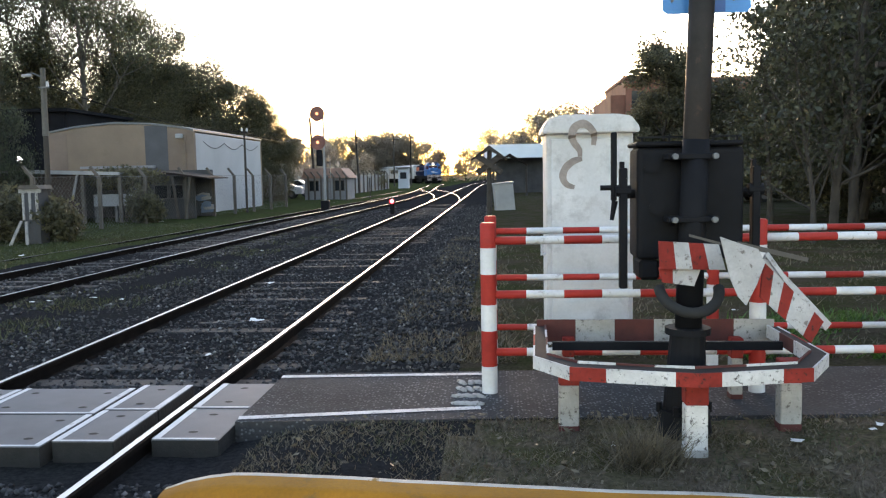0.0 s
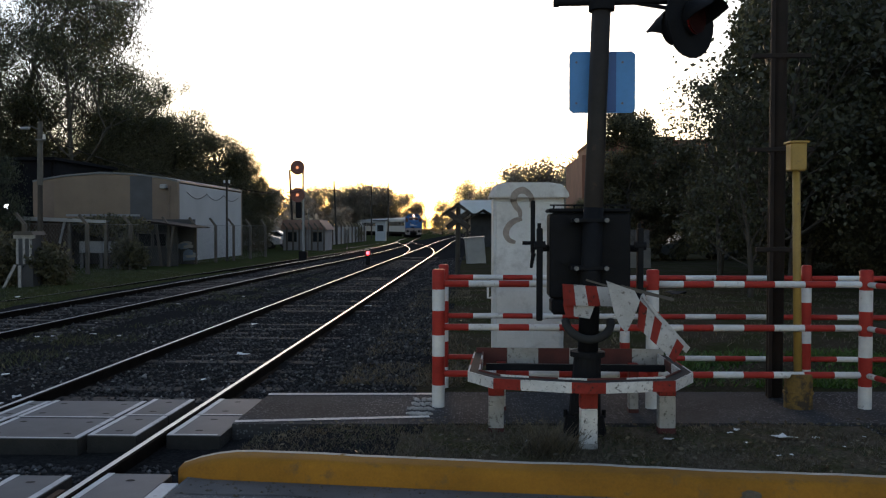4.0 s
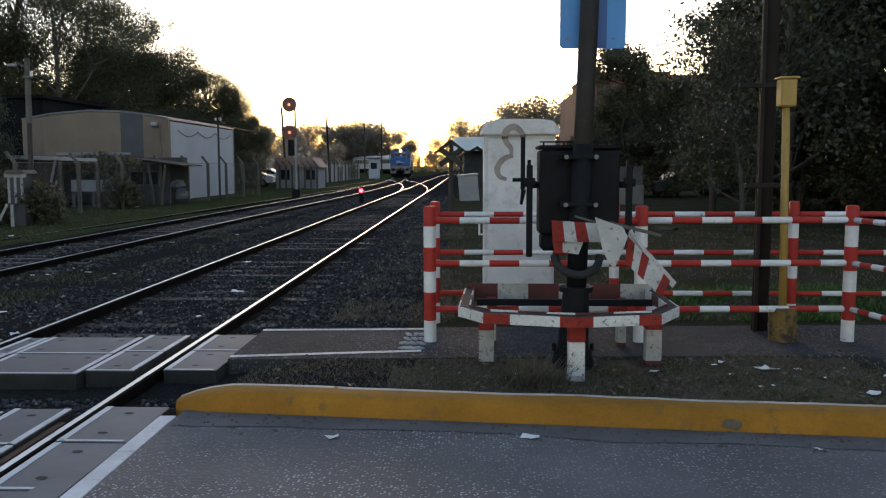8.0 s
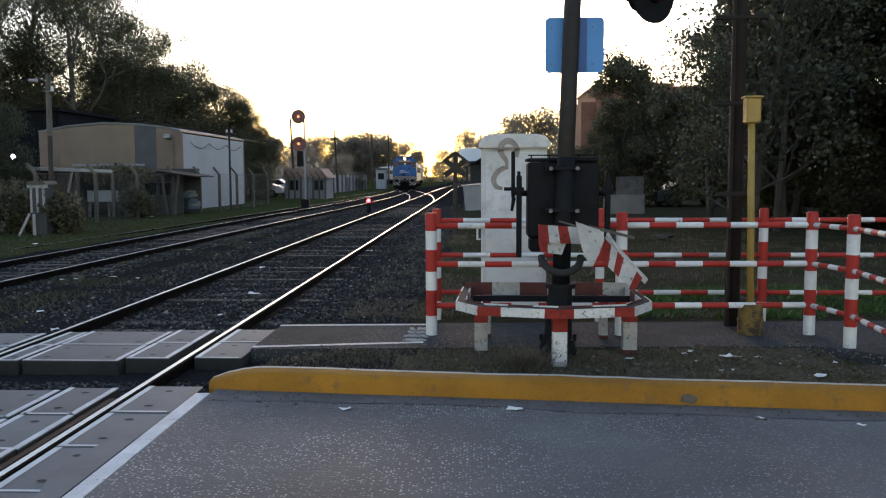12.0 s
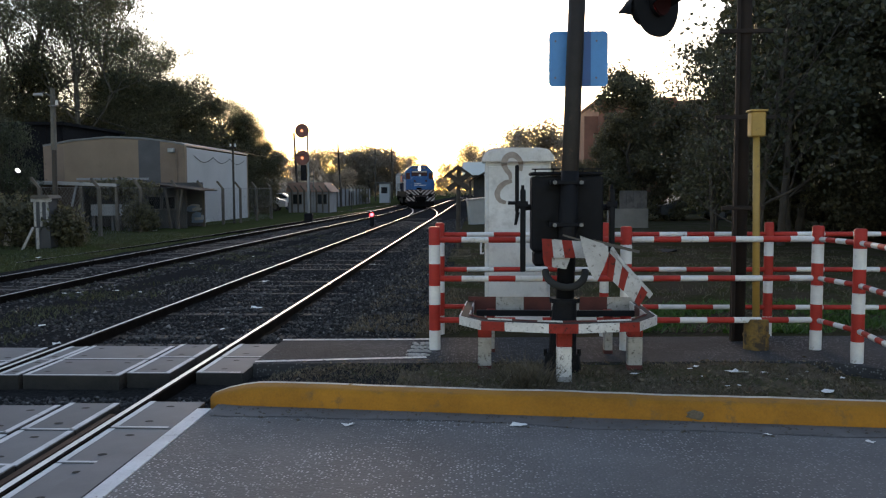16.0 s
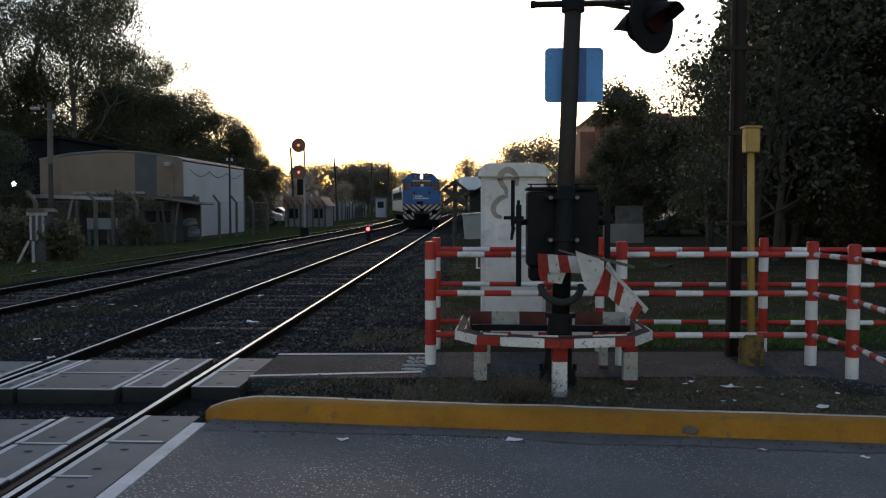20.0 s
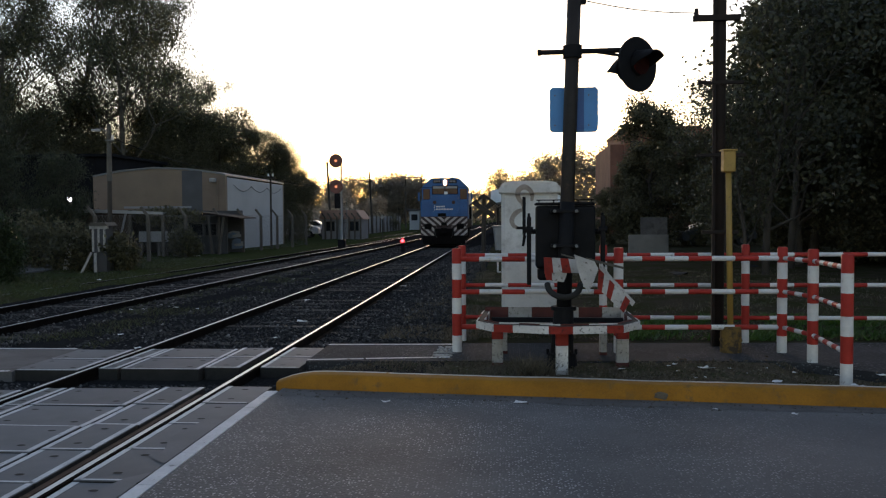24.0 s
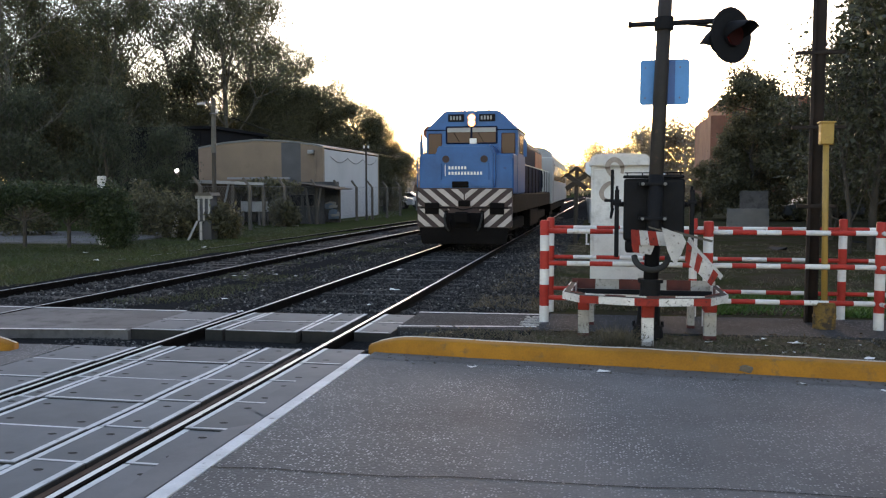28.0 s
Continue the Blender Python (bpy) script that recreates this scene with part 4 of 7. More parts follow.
bm = tube((sxx - 0.33, PY, 3.365), (sxx + 0.62, PY, 3.375), 0.028, 0.028, 12)
tube((sxx - 0.37, PY, 3.365), (sxx - 0.33, PY, 3.365), 0.035, 0.035, 12, bm)
tube((sxx + 0.25, PY, 3.36), (sxx + 0.55, PY, 3.31), 0.016, 0.016, 8, bm)
part("cross_arm", bm, M["black"], signal)
part("collar", tube((sxx, PY, 3.30), (sxx, PY, 3.43), 0.1, 0.1, 16), M["black"], signal)
lx, ly, lz = 1.535, 7.55, 3.22
turn_l = pose(lx, ly, lz, 0, 0, -140)
own = bmesh.new()
bmesh.ops.create_cone(own, cap_ends=True, segments=28, radius1=0.29, radius2=0.28, depth=0.03)
target = merge(None, own, turn_l @ pose(0, 0, 0, 90, 0, 0))
part("target_disc", target, M["black"], signal, "round dark backing disc")
for sgn in (-1, 1):
    own = bmesh.new()
    bmesh.ops.create_cone(own, cap_ends=True, segments=20, radius1=0.115 if sgn > 0 else 0.14, radius2=0.115 if sgn > 0 else 0.13, depth=0.04 if sgn > 0 else 0.16)
    part("lamp_case", merge(None, own, turn_l @ pose(0, 0.035 if sgn > 0 else -0.09, 0.0 if sgn > 0 else -0.03, 90, 0, 0)), M["black"], signal)
    verts, faces, steps = [], [], ((0.03, 0.118), (0.14, 0.13), (0.27, 0.135)) if sgn > 0 else ((0.15, 0.145), (0.24, 0.15), (0.33, 0.14))
    for j, (dy, rr) in enumerate(steps):
        reach = 1.05 - 0.30 * j
        for i in range(13):
            a = math.pi / 2 + math.pi * (i / 12 - 0.5) * 1.25 * reach
            for th_ in (0.0, 0.01):
                verts.append((math.cos(a) * (rr + th_), dy * sgn, math.sin(a) * (rr + th_) - (0.06 * j if sgn < 0 else 0.025 * j) + 0.02 * sgn))
    for j in range(2):
        for i in range(12):
            for s in (0, 1):
                q = [(j * 13 + i) * 2 + s, (j * 13 + i + 1) * 2 + s, ((j + 1) * 13 + i + 1) * 2 + s, ((j + 1) * 13 + i) * 2 + s]
                faces.append(q if s else q[::-1])
    hang("hood", mesh_from("hood", verts, faces, M["black"], None, True), signal, m=turn_l)
    part("lens", tube(turn_l @ Vector((0, 0.055 * sgn, 0.0)), turn_l @ Vector((0, 0.062 * sgn, 0.0)), 0.088, 0.088, 20), M["lens_glow"] if sgn > 0 else M["lens_red"], signal, "glowing red lens" if sgn > 0 else "dark red glass lens")
# Added flap: swings over the steadily glowing lens so that it flashes.
own = tube((0, -0.003, -0.10), (0, 0.003, -0.10), 0.109, 0.109, 24)
shutter = part("shutter", own, M["lens_red"], signal, "dark red flap added under the hood to make the lamp flash")
SHUTTER_AT = turn_l @ pose(0, 0.068, 0.10)
shutter.matrix_basis = SHUTTER_AT

# Guard rail round the barrier
guard = thing("barrier_guard", (0, 0, 0), "red and white welded steel guard rail round the barrier foot", "guard rail")
OUT = [(-0.12, 8.45), (-0.17, 7.42), (0.02, 7.12), (0.70, 6.95), (1.34, 7.08), (1.56, 7.45), (1.56, 8.35)]
INN = [(-0.045, 8.45), (-0.085, 7.46), (0.075, 7.225), (0.70, 7.075), (1.29, 7.19), (1.48, 7.51), (1.49, 8.35)]


def band_wall(pts, z0, z1, pitch, mats, name, thick=0.012, paint=None):
    """A bent flat bar whose paint changes colour along its length."""
    run, idx_of = [pts[0]], []
    for (xa, ya), (xb, yb) in zip(pts, pts[1:]):
        k = max(1, round(math.hypot(xb - xa, yb - ya) / pitch))
        for i in range(1, k + 1):
            run.append((xa + (xb - xa) * i / k, ya + (yb - ya) * i / k))
    line = np.array(run, float)
    nr = -normals_of(line) * thick
    verts, faces, idx = [], [], []
    for (x, y), (u, v) in zip(line, nr):
        w = 0.004 * noise.noise((x * 5, y * 5, z0 * 9))
        verts += [(x, y, z0 + w), (x, y, z1 + w), (x + u, y + v, z1 + w), (x + u, y + v, z0 + w)]
    for i in range(len(line) - 1):
        for j in range(4):
            jj = (j + 1) % 4
            faces.append((i * 4 + j, i * 4 + jj, i * 4 + 4 + jj, i * 4 + 4 + j))
            idx.append(paint[i] if paint else i % 2)
    e = len(line) * 4
    faces += [(0, 1, 2, 3), (e - 1, e - 2, e - 3, e - 4)]
    idx += [0, 0]
    return mesh_from(name, verts, faces, mats, idx)


def along(a, b, *us):
    return [(a[0] + (b[0] - a[0]) * u, a[1] + (b[1] - a[1]) * u) for u in us]


FACE = along(OUT[0], OUT[1], 0, 0.35, 0.7) + along(OUT[1], OUT[2], 0) + along(OUT[2], OUT[3], 0, 0.29, 0.82) + along(OUT[3], OUT[4], 0, 0.19, 0.73) + along(OUT[4], OUT[5], 0) + along(OUT[5], OUT[6], 0, 0.35, 0.7, 1)
PAINT = (0, 1, 0, 0, 1, 0, 1, 1, 0, 1, 0, 0, 1, 0)
hang("outer_face", band_wall(FACE, 0.438, 0.515, 9.0, [M["white_worn"], M["red_worn"]], "outer_face", paint=PAINT), guard)
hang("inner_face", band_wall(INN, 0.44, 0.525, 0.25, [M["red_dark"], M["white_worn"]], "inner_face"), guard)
verts = [(x, y, 0.512) for x, y in OUT] + [(x, y, 0.512) for x, y in INN]
verts += [(x, y, 0.50) for x, y in OUT] + [(x, y, 0.50) for x, y in INN]
k = len(OUT)
faces = [(i, i + 1, k + i + 1, k + i) for i in range(k - 1)] + [(2 * k + i, 3 * k + i, 3 * k + i + 1, 2 * k + i + 1) for i in range(k - 1)]
hang("flat_top", mesh_from("flat_top", verts, faces, M["rust"]), guard, "grimy flat steel top of the guard")
# Shade on this back face is put into its darker red.
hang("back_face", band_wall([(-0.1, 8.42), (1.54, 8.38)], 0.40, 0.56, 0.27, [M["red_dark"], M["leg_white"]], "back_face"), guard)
hang("cross_bar", band_wall([(-0.02, 7.95), (1.45, 7.92)], 0.435, 0.49, 0.9, [M["black"], M["black"]], "cross_bar", 0.04), guard)
for x, y, wx in ((0.055, 7.55, 0.06), (0.72, 7.10, 0.062), (1.40, 7.6, 0.065), (0.12, 8.36, 0.04), (1.27, 8.3, 0.04)):
    leg = part("leg", box(x - wx, x + wx, y, y + 0.1, -0.12, 0.30, 0.008), M["white_worn"] if 0.5 < x < 0.9 else M["leg_white"], guard)
    part("leg_top", box(x - wx - 0.002, x + wx + 0.002, y - 0.002, y + 0.102, 0.30, 0.44, 0.006), M["red_worn"], leg)
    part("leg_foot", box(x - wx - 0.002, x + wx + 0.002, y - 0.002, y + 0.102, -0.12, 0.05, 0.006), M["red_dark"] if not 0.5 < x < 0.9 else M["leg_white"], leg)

# White signal cabinet
cabn = thing("signal_cabinet", (0, 0, 0), "tall white steel signal cabinet with faded graffiti", "equipment cabinet")
part("body", box(0.08, 0.86, 10.2, 10.8, -0.08, 1.98, 0.012), M["cabinet"], cabn)
part("roof", prism([(0.045, 1.95), (0.905, 1.95), (0.905, 2.0), (0.83, 2.095), (0.7, 2.115), (0.22, 2.115), (0.1, 2.09), (0.045, 2.0)], 0.74, pose(0, 10.12, 0), 0.01), M["cabinet"], cabn, "white hood roof with sloped ends")
part("door", box(0.12, 0.82, 10.17, 10.2, 0.2, 1.9, 0.006), M["cabinet"], cabn)
bm = sweep([(0.06, 10.18, 1.02), (0.03, 10.12, 1.02), (0.03, 10.12, 0.86), (0.06, 10.18, 0.86)], 0.012, 8)
part("handle", bm, M["white"], cabn)
for z in (0.5, 1.6):
    part("hinge", tube((0.83, 10.165, z), (0.83, 10.165, z + 0.1), 0.014, 0.014, 8), M["white"], cabn)
def squiggle(bm, pts, r):
    """A brushed stroke on the cabinet door, broad in the middle and thin at its ends."""
    line = smooth_line(pts, 0.02)
    nr, rows = normals_of(line), []
    for i, ((x, z), (u, v)) in enumerate(zip(line, nr)):
        w = r * (0.55 + 0.45 * math.sin(math.pi * i / (len(line) - 1)) + 0.12 * noise.noise((x * 19, z * 19, 0)))
        y = 10.112 if z > 1.92 else 10.163
        rows.append([bm.verts.new((x + u * w, y, z + v * w)), bm.verts.new((x - u * w, y, z - v * w))])
    for p, q in zip(rows, rows[1:]):
        bm.faces.new((p[0], q[0], q[1], p[1]))


gbm = bmesh.new()
squiggle(gbm, [(0.50, 1.84), (0.505, 1.92), (0.47, 1.99), (0.40, 2.03), (0.33, 2.0), (0.305, 1.93), (0.33, 1.86), (0.375, 1.80), (0.38, 1.74)], 0.036)
squiggle(gbm, [(0.40, 1.72), (0.32, 1.70), (0.25, 1.64), (0.225, 1.56), (0.26, 1.49), (0.33, 1.465)], 0.034)
part("graffiti", gbm, M["graffiti"], cabn, "faded brown painted squiggle")

# Utility pole and yellow post
upole = thing("utility_pole", (0, 0, 0), "dark rusted steel utility pole with cross irons", "utility pole")
part("pole", tube((2.75, 9.1, -0.1), (2.78, 9.1, 8.2), 0.078, 0.072, 18), M["rust"], upole, smooth=True)
part("bracket_arm", box(0.83, 1.0, 7.53, 7.6, 3.87, 3.95), M["black"], barrier)
part("pole_strap", box(2.665, 2.70, 9.01, 9.04, -0.05, 6.5), M["rust"], upole)
for z, w in ((2.36, 0.30), (3.24, 0.27), (1.42, 0.22)):
    bm = box(2.76 - w, 2.76 + w, 9.0, 9.05, z - 0.02, z + 0.02, 0.003)
    tube((2.76, 9.1, z - 0.03), (2.76, 9.1, z + 0.03), 0.088, 0.088, 18, bm)
    part("cross_iron", bm, M["rust"], upole)
bm = box(2.42, 2.98, 8.97, 9.03, 3.98, 4.05, 0.004)
tube((2.46, 9.0, 4.05), (2.46, 9.0, 4.13), 0.03, 0.02, 8, bm)
part("top_bracket", bm, M["rust"], upole)
wire = [(2.45 + (0.92 - 2.45) * i / 20, 9.0 + (7.6 - 9.0) * i / 20, 4.08 - 0.15 * i / 20 - 0.04 * math.sin(math.pi * i / 20)) for i in range(21)]
part("wire", sweep(wire, 0.006, 5), M["black"], upole, "thin black overhead wire")
ypost = thing("yellow_marker_post", (0, 0, 0), "yellow steel marker post set in a concrete-filled drum", "marker post")
part("drum", tube((2.79, 8.6, -0.06), (2.79, 8.6, 0.32), 0.125, 0.12, 20, None, True, 0.008), M["drum"], ypost, "stained yellow drum base")
part("drum_hoop", tube((2.79, 8.6, 0.14), (2.79, 8.6, 0.165), 0.13, 0.13, 20), M["drum"], ypost)
part("pole", tube((2.785, 8.6, 0.3), (2.75, 8.6, 2.15), 0.036, 0.034, 14), M["yellow_post"], ypost, smooth=True)
part("head", box(2.68, 2.82, 8.53, 8.67, 2.13, 2.38, 0.012), M["yellow_post"], ypost, "square yellow head box")
part("cap", box(2.665, 2.835, 8.515, 8.685, 2.375, 2.395, 0.004), M["yellow_post"], ypost)

# ---- buildings, fences and trees along the line ----
hall = thing("warehouse", (0, 0, 0), "low warehouse with tan curved gable, dark band and pale side wall", "warehouse")
GX0, GX1, GY0, GY1 = -20.9, -14.0, 40.2, 51.0
gable = [(GX0, -0.3), (GX0, 3.75), (-19.5, 4.0), (-17.7, 4.15), (-16.0, 4.08), (-14.6, 3.9), (GX1, 3.75), (GX1, -0.3)]
part("gable_wall", prism(gable, 0.25, pose(0, GY0, 0)), M["tan"], hall, "tan rendered gable wall")
part("gable_band", box(-16.25, -15.2, GY0 - 0.02, GY0 + 0.01, 0.0, 4.05), M["grey_band"], hall, "dark grey painted band")
part("gable_strip", box(-15.2, -14.02, GY0 - 0.012, GY0 + 0.01, 0.0, 3.86), M["pinkish"], hall)
part("gable_strip", box(-20.88, -19.9, GY0 - 0.012, GY0 + 0.01, 0.0, 3.82), M["pinkish"], hall)
part("side_wall", box(GX1 - 0.25, GX1 + 0.004, GY0 + 0.25, GY1, -0.3, 3.7), M["white_wall"], hall, "pale grey side wall")
part("side_wall", box(GX0, GX0 + 0.25, GY0 + 0.25, GY1, -0.3, 3.7), M["white_wall"], hall)
part("back_wall", prism(gable, 0.25, pose(0, GY1, 0)), M["tan"], hall)
roof = [(x, z + 0.02) for x, z in gable[1:-1]] + [(x, z + 0.1) for x, z in gable[1:-1]][::-1]
part("roof", prism(roof, GY1 - GY0 + 0.4, pose(0, GY0 - 0.05, 0)), M["metal_roof"], hall)
part("floodlight", box(-14.75, -14.45, GY0 - 0.3, GY0 - 0.05, 3.45, 3.65, 0.03), M["grey_box"], hall)
part("downpipe", tube((-14.4, GY0 - 0.06, 0), (-14.4, GY0 - 0.06, 3.6), 0.05, 0.05, 8), M["pinkish"], hall)

for k in range(3):
    ya, yb = GY0 + 1.2 + 3.0 * k, GY0 + 4.2 + 3.0 * k
    drop = [(GX1 + 0.03, ya + (yb - ya) * i / 12, 3.35 - 0.28 * math.sin(math.pi * i / 12) + 0.03 * k) for i in range(13)]
    part("cable", sweep(drop, 0.014, 5), M["black"], hall, "black cable looped along the side wall")
shed = thing("open_shed", (0, 0, 0), "long low open shed with a pale sheet roof and vines", "shed")
part("roof", prism([(-20.9, 2.08), (-20.9, 2.14), (-14.5, 1.90), (-14.5, 1.84)], 4.6, pose(0, 33.6, 0)), M["metal_roof"], shed, "pale corrugated sheet roof")
part("fascia", prism([(-20.9, 2.0), (-20.9, 2.16), (-14.5, 1.92), (-14.5, 1.80)], 0.08, pose(0, 33.5, 0)), M["grey_box"], shed, "pale grey roof edge")
part("back_wall", box(-20.8, -12.6, 38.3, 38.5, -0.2, 2.0), M["shed_wall"], shed)
part("boarded_bay", box(-20.8, -16.1, 33.9, 34.0, -0.2, 1.9), M["brown_boards"], shed, "dark brown boarded bay")
for i in range(12):
    part("board", box(-20.75 + 0.385 * i, -20.41 + 0.385 * i, 33.86, 33.9, -0.15, 1.86 + 0.02 * (i % 3)), M["brown_boards"], shed)
for x in (-20.8, -16.0, -14.55):
    part("post", box(x - 0.06, x + 0.06, 33.62, 33.74, -0.2, 2.0 if x < -15 else 1.84), M["old_wood"], shed)
part("brace", box(-0.04, 0.04, -0.03, 0.03, 0.0, 1.0), M["yard_board"], shed, m=pose(-16.4, 33.66, 1.0, 0, 14, 0))
part("counter", box(-15.85, -13.9, 34.15, 34.3, 0.62, 1.08, 0.01), M["yard_board"], shed, "pale weathered counter board")
for x in (-15.8, -15.0, -14.3, -13.95):
    part("counter_leg", box(x - 0.05, x + 0.05, 34.2, 34.3, -0.2, 0.62), M["slab"], shed)
part("lean_roof", prism([(-14.5, 1.93), (-14.5, 1.98), (-13.2, 1.86), (-11.85, 1.66), (-11.85, 1.61)], 2.6, pose(0, 35.6, 0)), M["rust"], shed, "sagging rusty lean-to roof")
part("lean_wall", box(-14.55, -12.75, 36.6, 36.7, -0.2, 1.75), M["shed_wall"], shed)
for x in (-14.4, -13.75):
    part("opening", box(x, x + 0.5, 36.57, 36.6, 0.85, 1.36), M["black"], shed, "dark open hatch")
    part("hatch_frame", box(x - 0.05, x + 0.55, 36.585, 36.6, 0.8, 1.41), M["slab"], shed)
for x, tilt in ((-13.1, -7), (-12.85, 9)):
    part("prop", box(-0.045, 0.045, -0.04, 0.04, 0.0, 1.75), M["old_wood"], shed, m=pose(x, 35.7, -0.05, 0, tilt, 0))
ridge = solo("roof_edge", box(-18.7, -15.35, 38.9, 39.1, 2.14, 2.24), M["yard_board"], "pale timber edge along the rear roof", "roof edge", kind="structure")
tarp = thing("tarpaulin", (0, 0, 0), "blue and white torn sheet hung on the wire fence", "tarpaulin")
rw = random.Random(6)
for i in range(9):
    x0, z0, w_, h_ = -13.25 + rw.uniform(0, 0.6), 0.1 + rw.uniform(0, 0.75), rw.uniform(0.2, 0.5), rw.uniform(0.12, 0.35)
    cut = [(x0 + rw.uniform(-0.06, 0.06), z0), (x0 - 0.05, z0 + h_ * 0.6), (x0 + w_ * 0.4, z0 + h_), (x0 + w_ + rw.uniform(-0.1, 0.1), z0 + h_ * 0.8), (x0 + w_, z0 + 0.03)]
    part("sheet", prism(cut, 0.02, pose(0, 37.6 + 0.03 * i, 0, 0, 0, 0)), M["cloth_blue"] if i % 3 else M["grey_box"], tarp)
barn = thing("dark_barn", (0, 0, 0), "large dark flat-roofed barn behind the open shed", "barn")
part("wall", box(-27.6, -21.3, 43.0, 50.0, -0.2, 5.0), M["barn_unlit"], barn)
part("roof", box(-27.9, -21.1, 42.7, 50.3, 5.0, 5.16), M["barn_unlit"], barn)
for i in range(8):
    part("board", box(-27.5 + 0.77 * i, -26.8 + 0.77 * i, 42.95, 43.0, -0.1, 4.95), M["barn_unlit"], barn)

# Wire fence with cranked concrete posts
def cranked_post():
    bm = box(-0.06, 0.06, -0.06, 0.06, -0.2, 1.75, 0.01)
    own = box(-0.045, 0.045, -0.05, 0.05, 0.0, 0.45, 0.01)
    return merge(bm, own, pose(0, 0, 1.72, 0, -38, 0))


PM = from_bm("fence_post", cranked_post(), M["old_wood"])
wire_fence = thing("wire_fence", (0, 0, 0), "chain-link fence on cranked grey concrete posts beside the line", "fence")
FENCE = [(-14.2, 27.0), (-13.6, 30), (-13.3, 33), (-12.9, 36), (-12.5, 38.2), (-12.3, 40.5), (-12.1, 42.8), (-11.9, 45.2), (-11.8, 48)]
for x, y in FENCE:
    hang("post", PM, wire_fence, m=pose(x, y, 0, 0, 0, rs.uniform(-6, 6)))


def chain_link(a, b, z0=0.05, z1=1.75, pitch=0.16):
    a, b = Vector(a), Vector(b)
    n = int((b - a).length / pitch)
    h = z1 - z0
    verts, faces = [], []
    w = (b - a).normalized() * 0.006
    for s in (1, -1):
        for i in range(-int(h / pitch), n):
            u0, u1 = i, i + h / pitch
            c0, c1 = max(0, u0), min(n, u1)
            if c1 <= c0:
                continue
            za, zb = z0 + (c0 - u0) * pitch, z0 + (c1 - u0) * pitch
            if s < 0:
                za, zb = z1 + z0 - za, z1 + z0 - zb
            p, q = a + (b - a) * (c0 / n), a + (b - a) * (c1 / n)
            k = len(verts)
            verts += [(p.x - w.x, p.y - w.y, za), (p.x + w.x, p.y + w.y, za), (q.x + w.x, q.y + w.y, zb), (q.x - w.x, q.y - w.y, zb)]
            faces.append((k, k + 1, k + 2, k + 3))
    return mesh_from("mesh_panel", verts, faces, M["mesh_grey"])


for (xa, ya), (xb, yb) in zip(FENCE, FENCE[1:]):
    hang("mesh_panel", chain_link((xa, ya, 0), (xb, yb, 0)), wire_fence)
    hang("top_wire", from_bm("top_wire", tube((xa, ya, 1.74), (xb, yb, 1.74), 0.008, 0.008, 5), M["mesh_grey"]), wire_fence)

# Pale board fence with dark posts further along
yard_fence = thing("yard_fence", (0, 0, 0), "pale sheet-metal yard fence with dark cranked posts", "fence")
YF = [(-13.7 + 0.0 * i, 65.8 + 2.6 * i) for i in range(17)]
for i, (x, y) in enumerate(YF[:-1]):
    xb, yb = YF[i + 1]
    part("panel", box(x - 0.02, x + 0.02, y + 0.05, yb - 0.05, 0.0, 1.75), M["yard_board"], yard_fence)
    hang("post", PM, yard_fence, m=pose(x + 0.12, y, 0.15, 0, 0, rs.uniform(-8, 8)))
gate_house = thing("gate_hut", (0, 0, 0), "small pale hut with dark windows and a pinkish roof", "hut")
part("wall", box(-13.95, -10.9, 62, 65, -0.2, 1.52), M["yard_board"], gate_house)
part("roof", prism([(-14.1, 1.5), (-13.9, 2.2), (-11.3, 2.2), (-10.7, 1.5)], 3.6, pose(0, 61.7, 0)), M["pink_wall"], gate_house, "pinkish sheet roof")
for x in (-13.6, -11.75):
    wdw = part("window", box(x, x + 0.6, 61.97, 62.0, 0.65, 1.3), M["window"], gate_house)
    part("window_frame", box(x - 0.05, x + 0.65, 61.985, 62.0, 0.6, 1.35), M["old_wood"], wdw)
for i in range(7):
    hang("post", PM, gate_house, m=pose(-13.6 + 0.45 * i, 61.6, -0.1, 0, 0, rs.uniform(-8, 8)))

# Block signal with two round targets
sig = thing("railway_signal", (0, 0, 0), "two-head railway signal with round dark targets on a slim mast", "railway signal")
SX, SY = -9.35, 46.0
part("mast", tube((SX + 0.1, SY, 0.0), (SX + 0.1, SY, 5.0), 0.07, 0.05, 12), M["grey_box"], sig)
part("base", box(SX - 0.12, SX + 0.32, SY - 0.2, SY + 0.2, -0.2, 0.38, 0.03), M["black"], sig)
part("relay_box", box(SX - 0.28, SX + 0.02, SY - 0.15, SY + 0.1, 2.15, 3.0, 0.03), M["black"], sig)
for z in (4.84, 3.38):
    own = bmesh.new()
    bmesh.ops.create_cone(own, cap_ends=True, segments=30, radius1=0.39, radius2=0.38, depth=0.04)
    disc = part("target", merge(None, own, pose(SX - 0.18, SY - 0.12, z, 90, 0, 0)), M["signal_face"], sig, "round dark target plate")
    part("lens", tube((SX - 0.18, SY - 0.17, z), (SX - 0.18, SY - 0.14, z), 0.07, 0.07, 14), M["orange_lamp"], sig, "dim orange lens")
    part("lamp_case", tube((SX - 0.18, SY - 0.1, z), (SX - 0.18, SY + 0.2, z), 0.15, 0.13, 12), M["black"], sig)
bm = box(SX + 0.14, SX + 0.17, SY + 0.05, SY + 0.1, 0.5, 2.7)
box(SX + 0.37, SX + 0.4, SY + 0.05, SY + 0.1, 0.5, 2.7, 0, bm)
for z in np.arange(0.7, 2.7, 0.32):
    box(SX + 0.15, SX + 0.39, SY + 0.06, SY + 0.09, z, z + 0.02, 0, bm)
part("ladder", bm, M["mesh_grey"], sig)
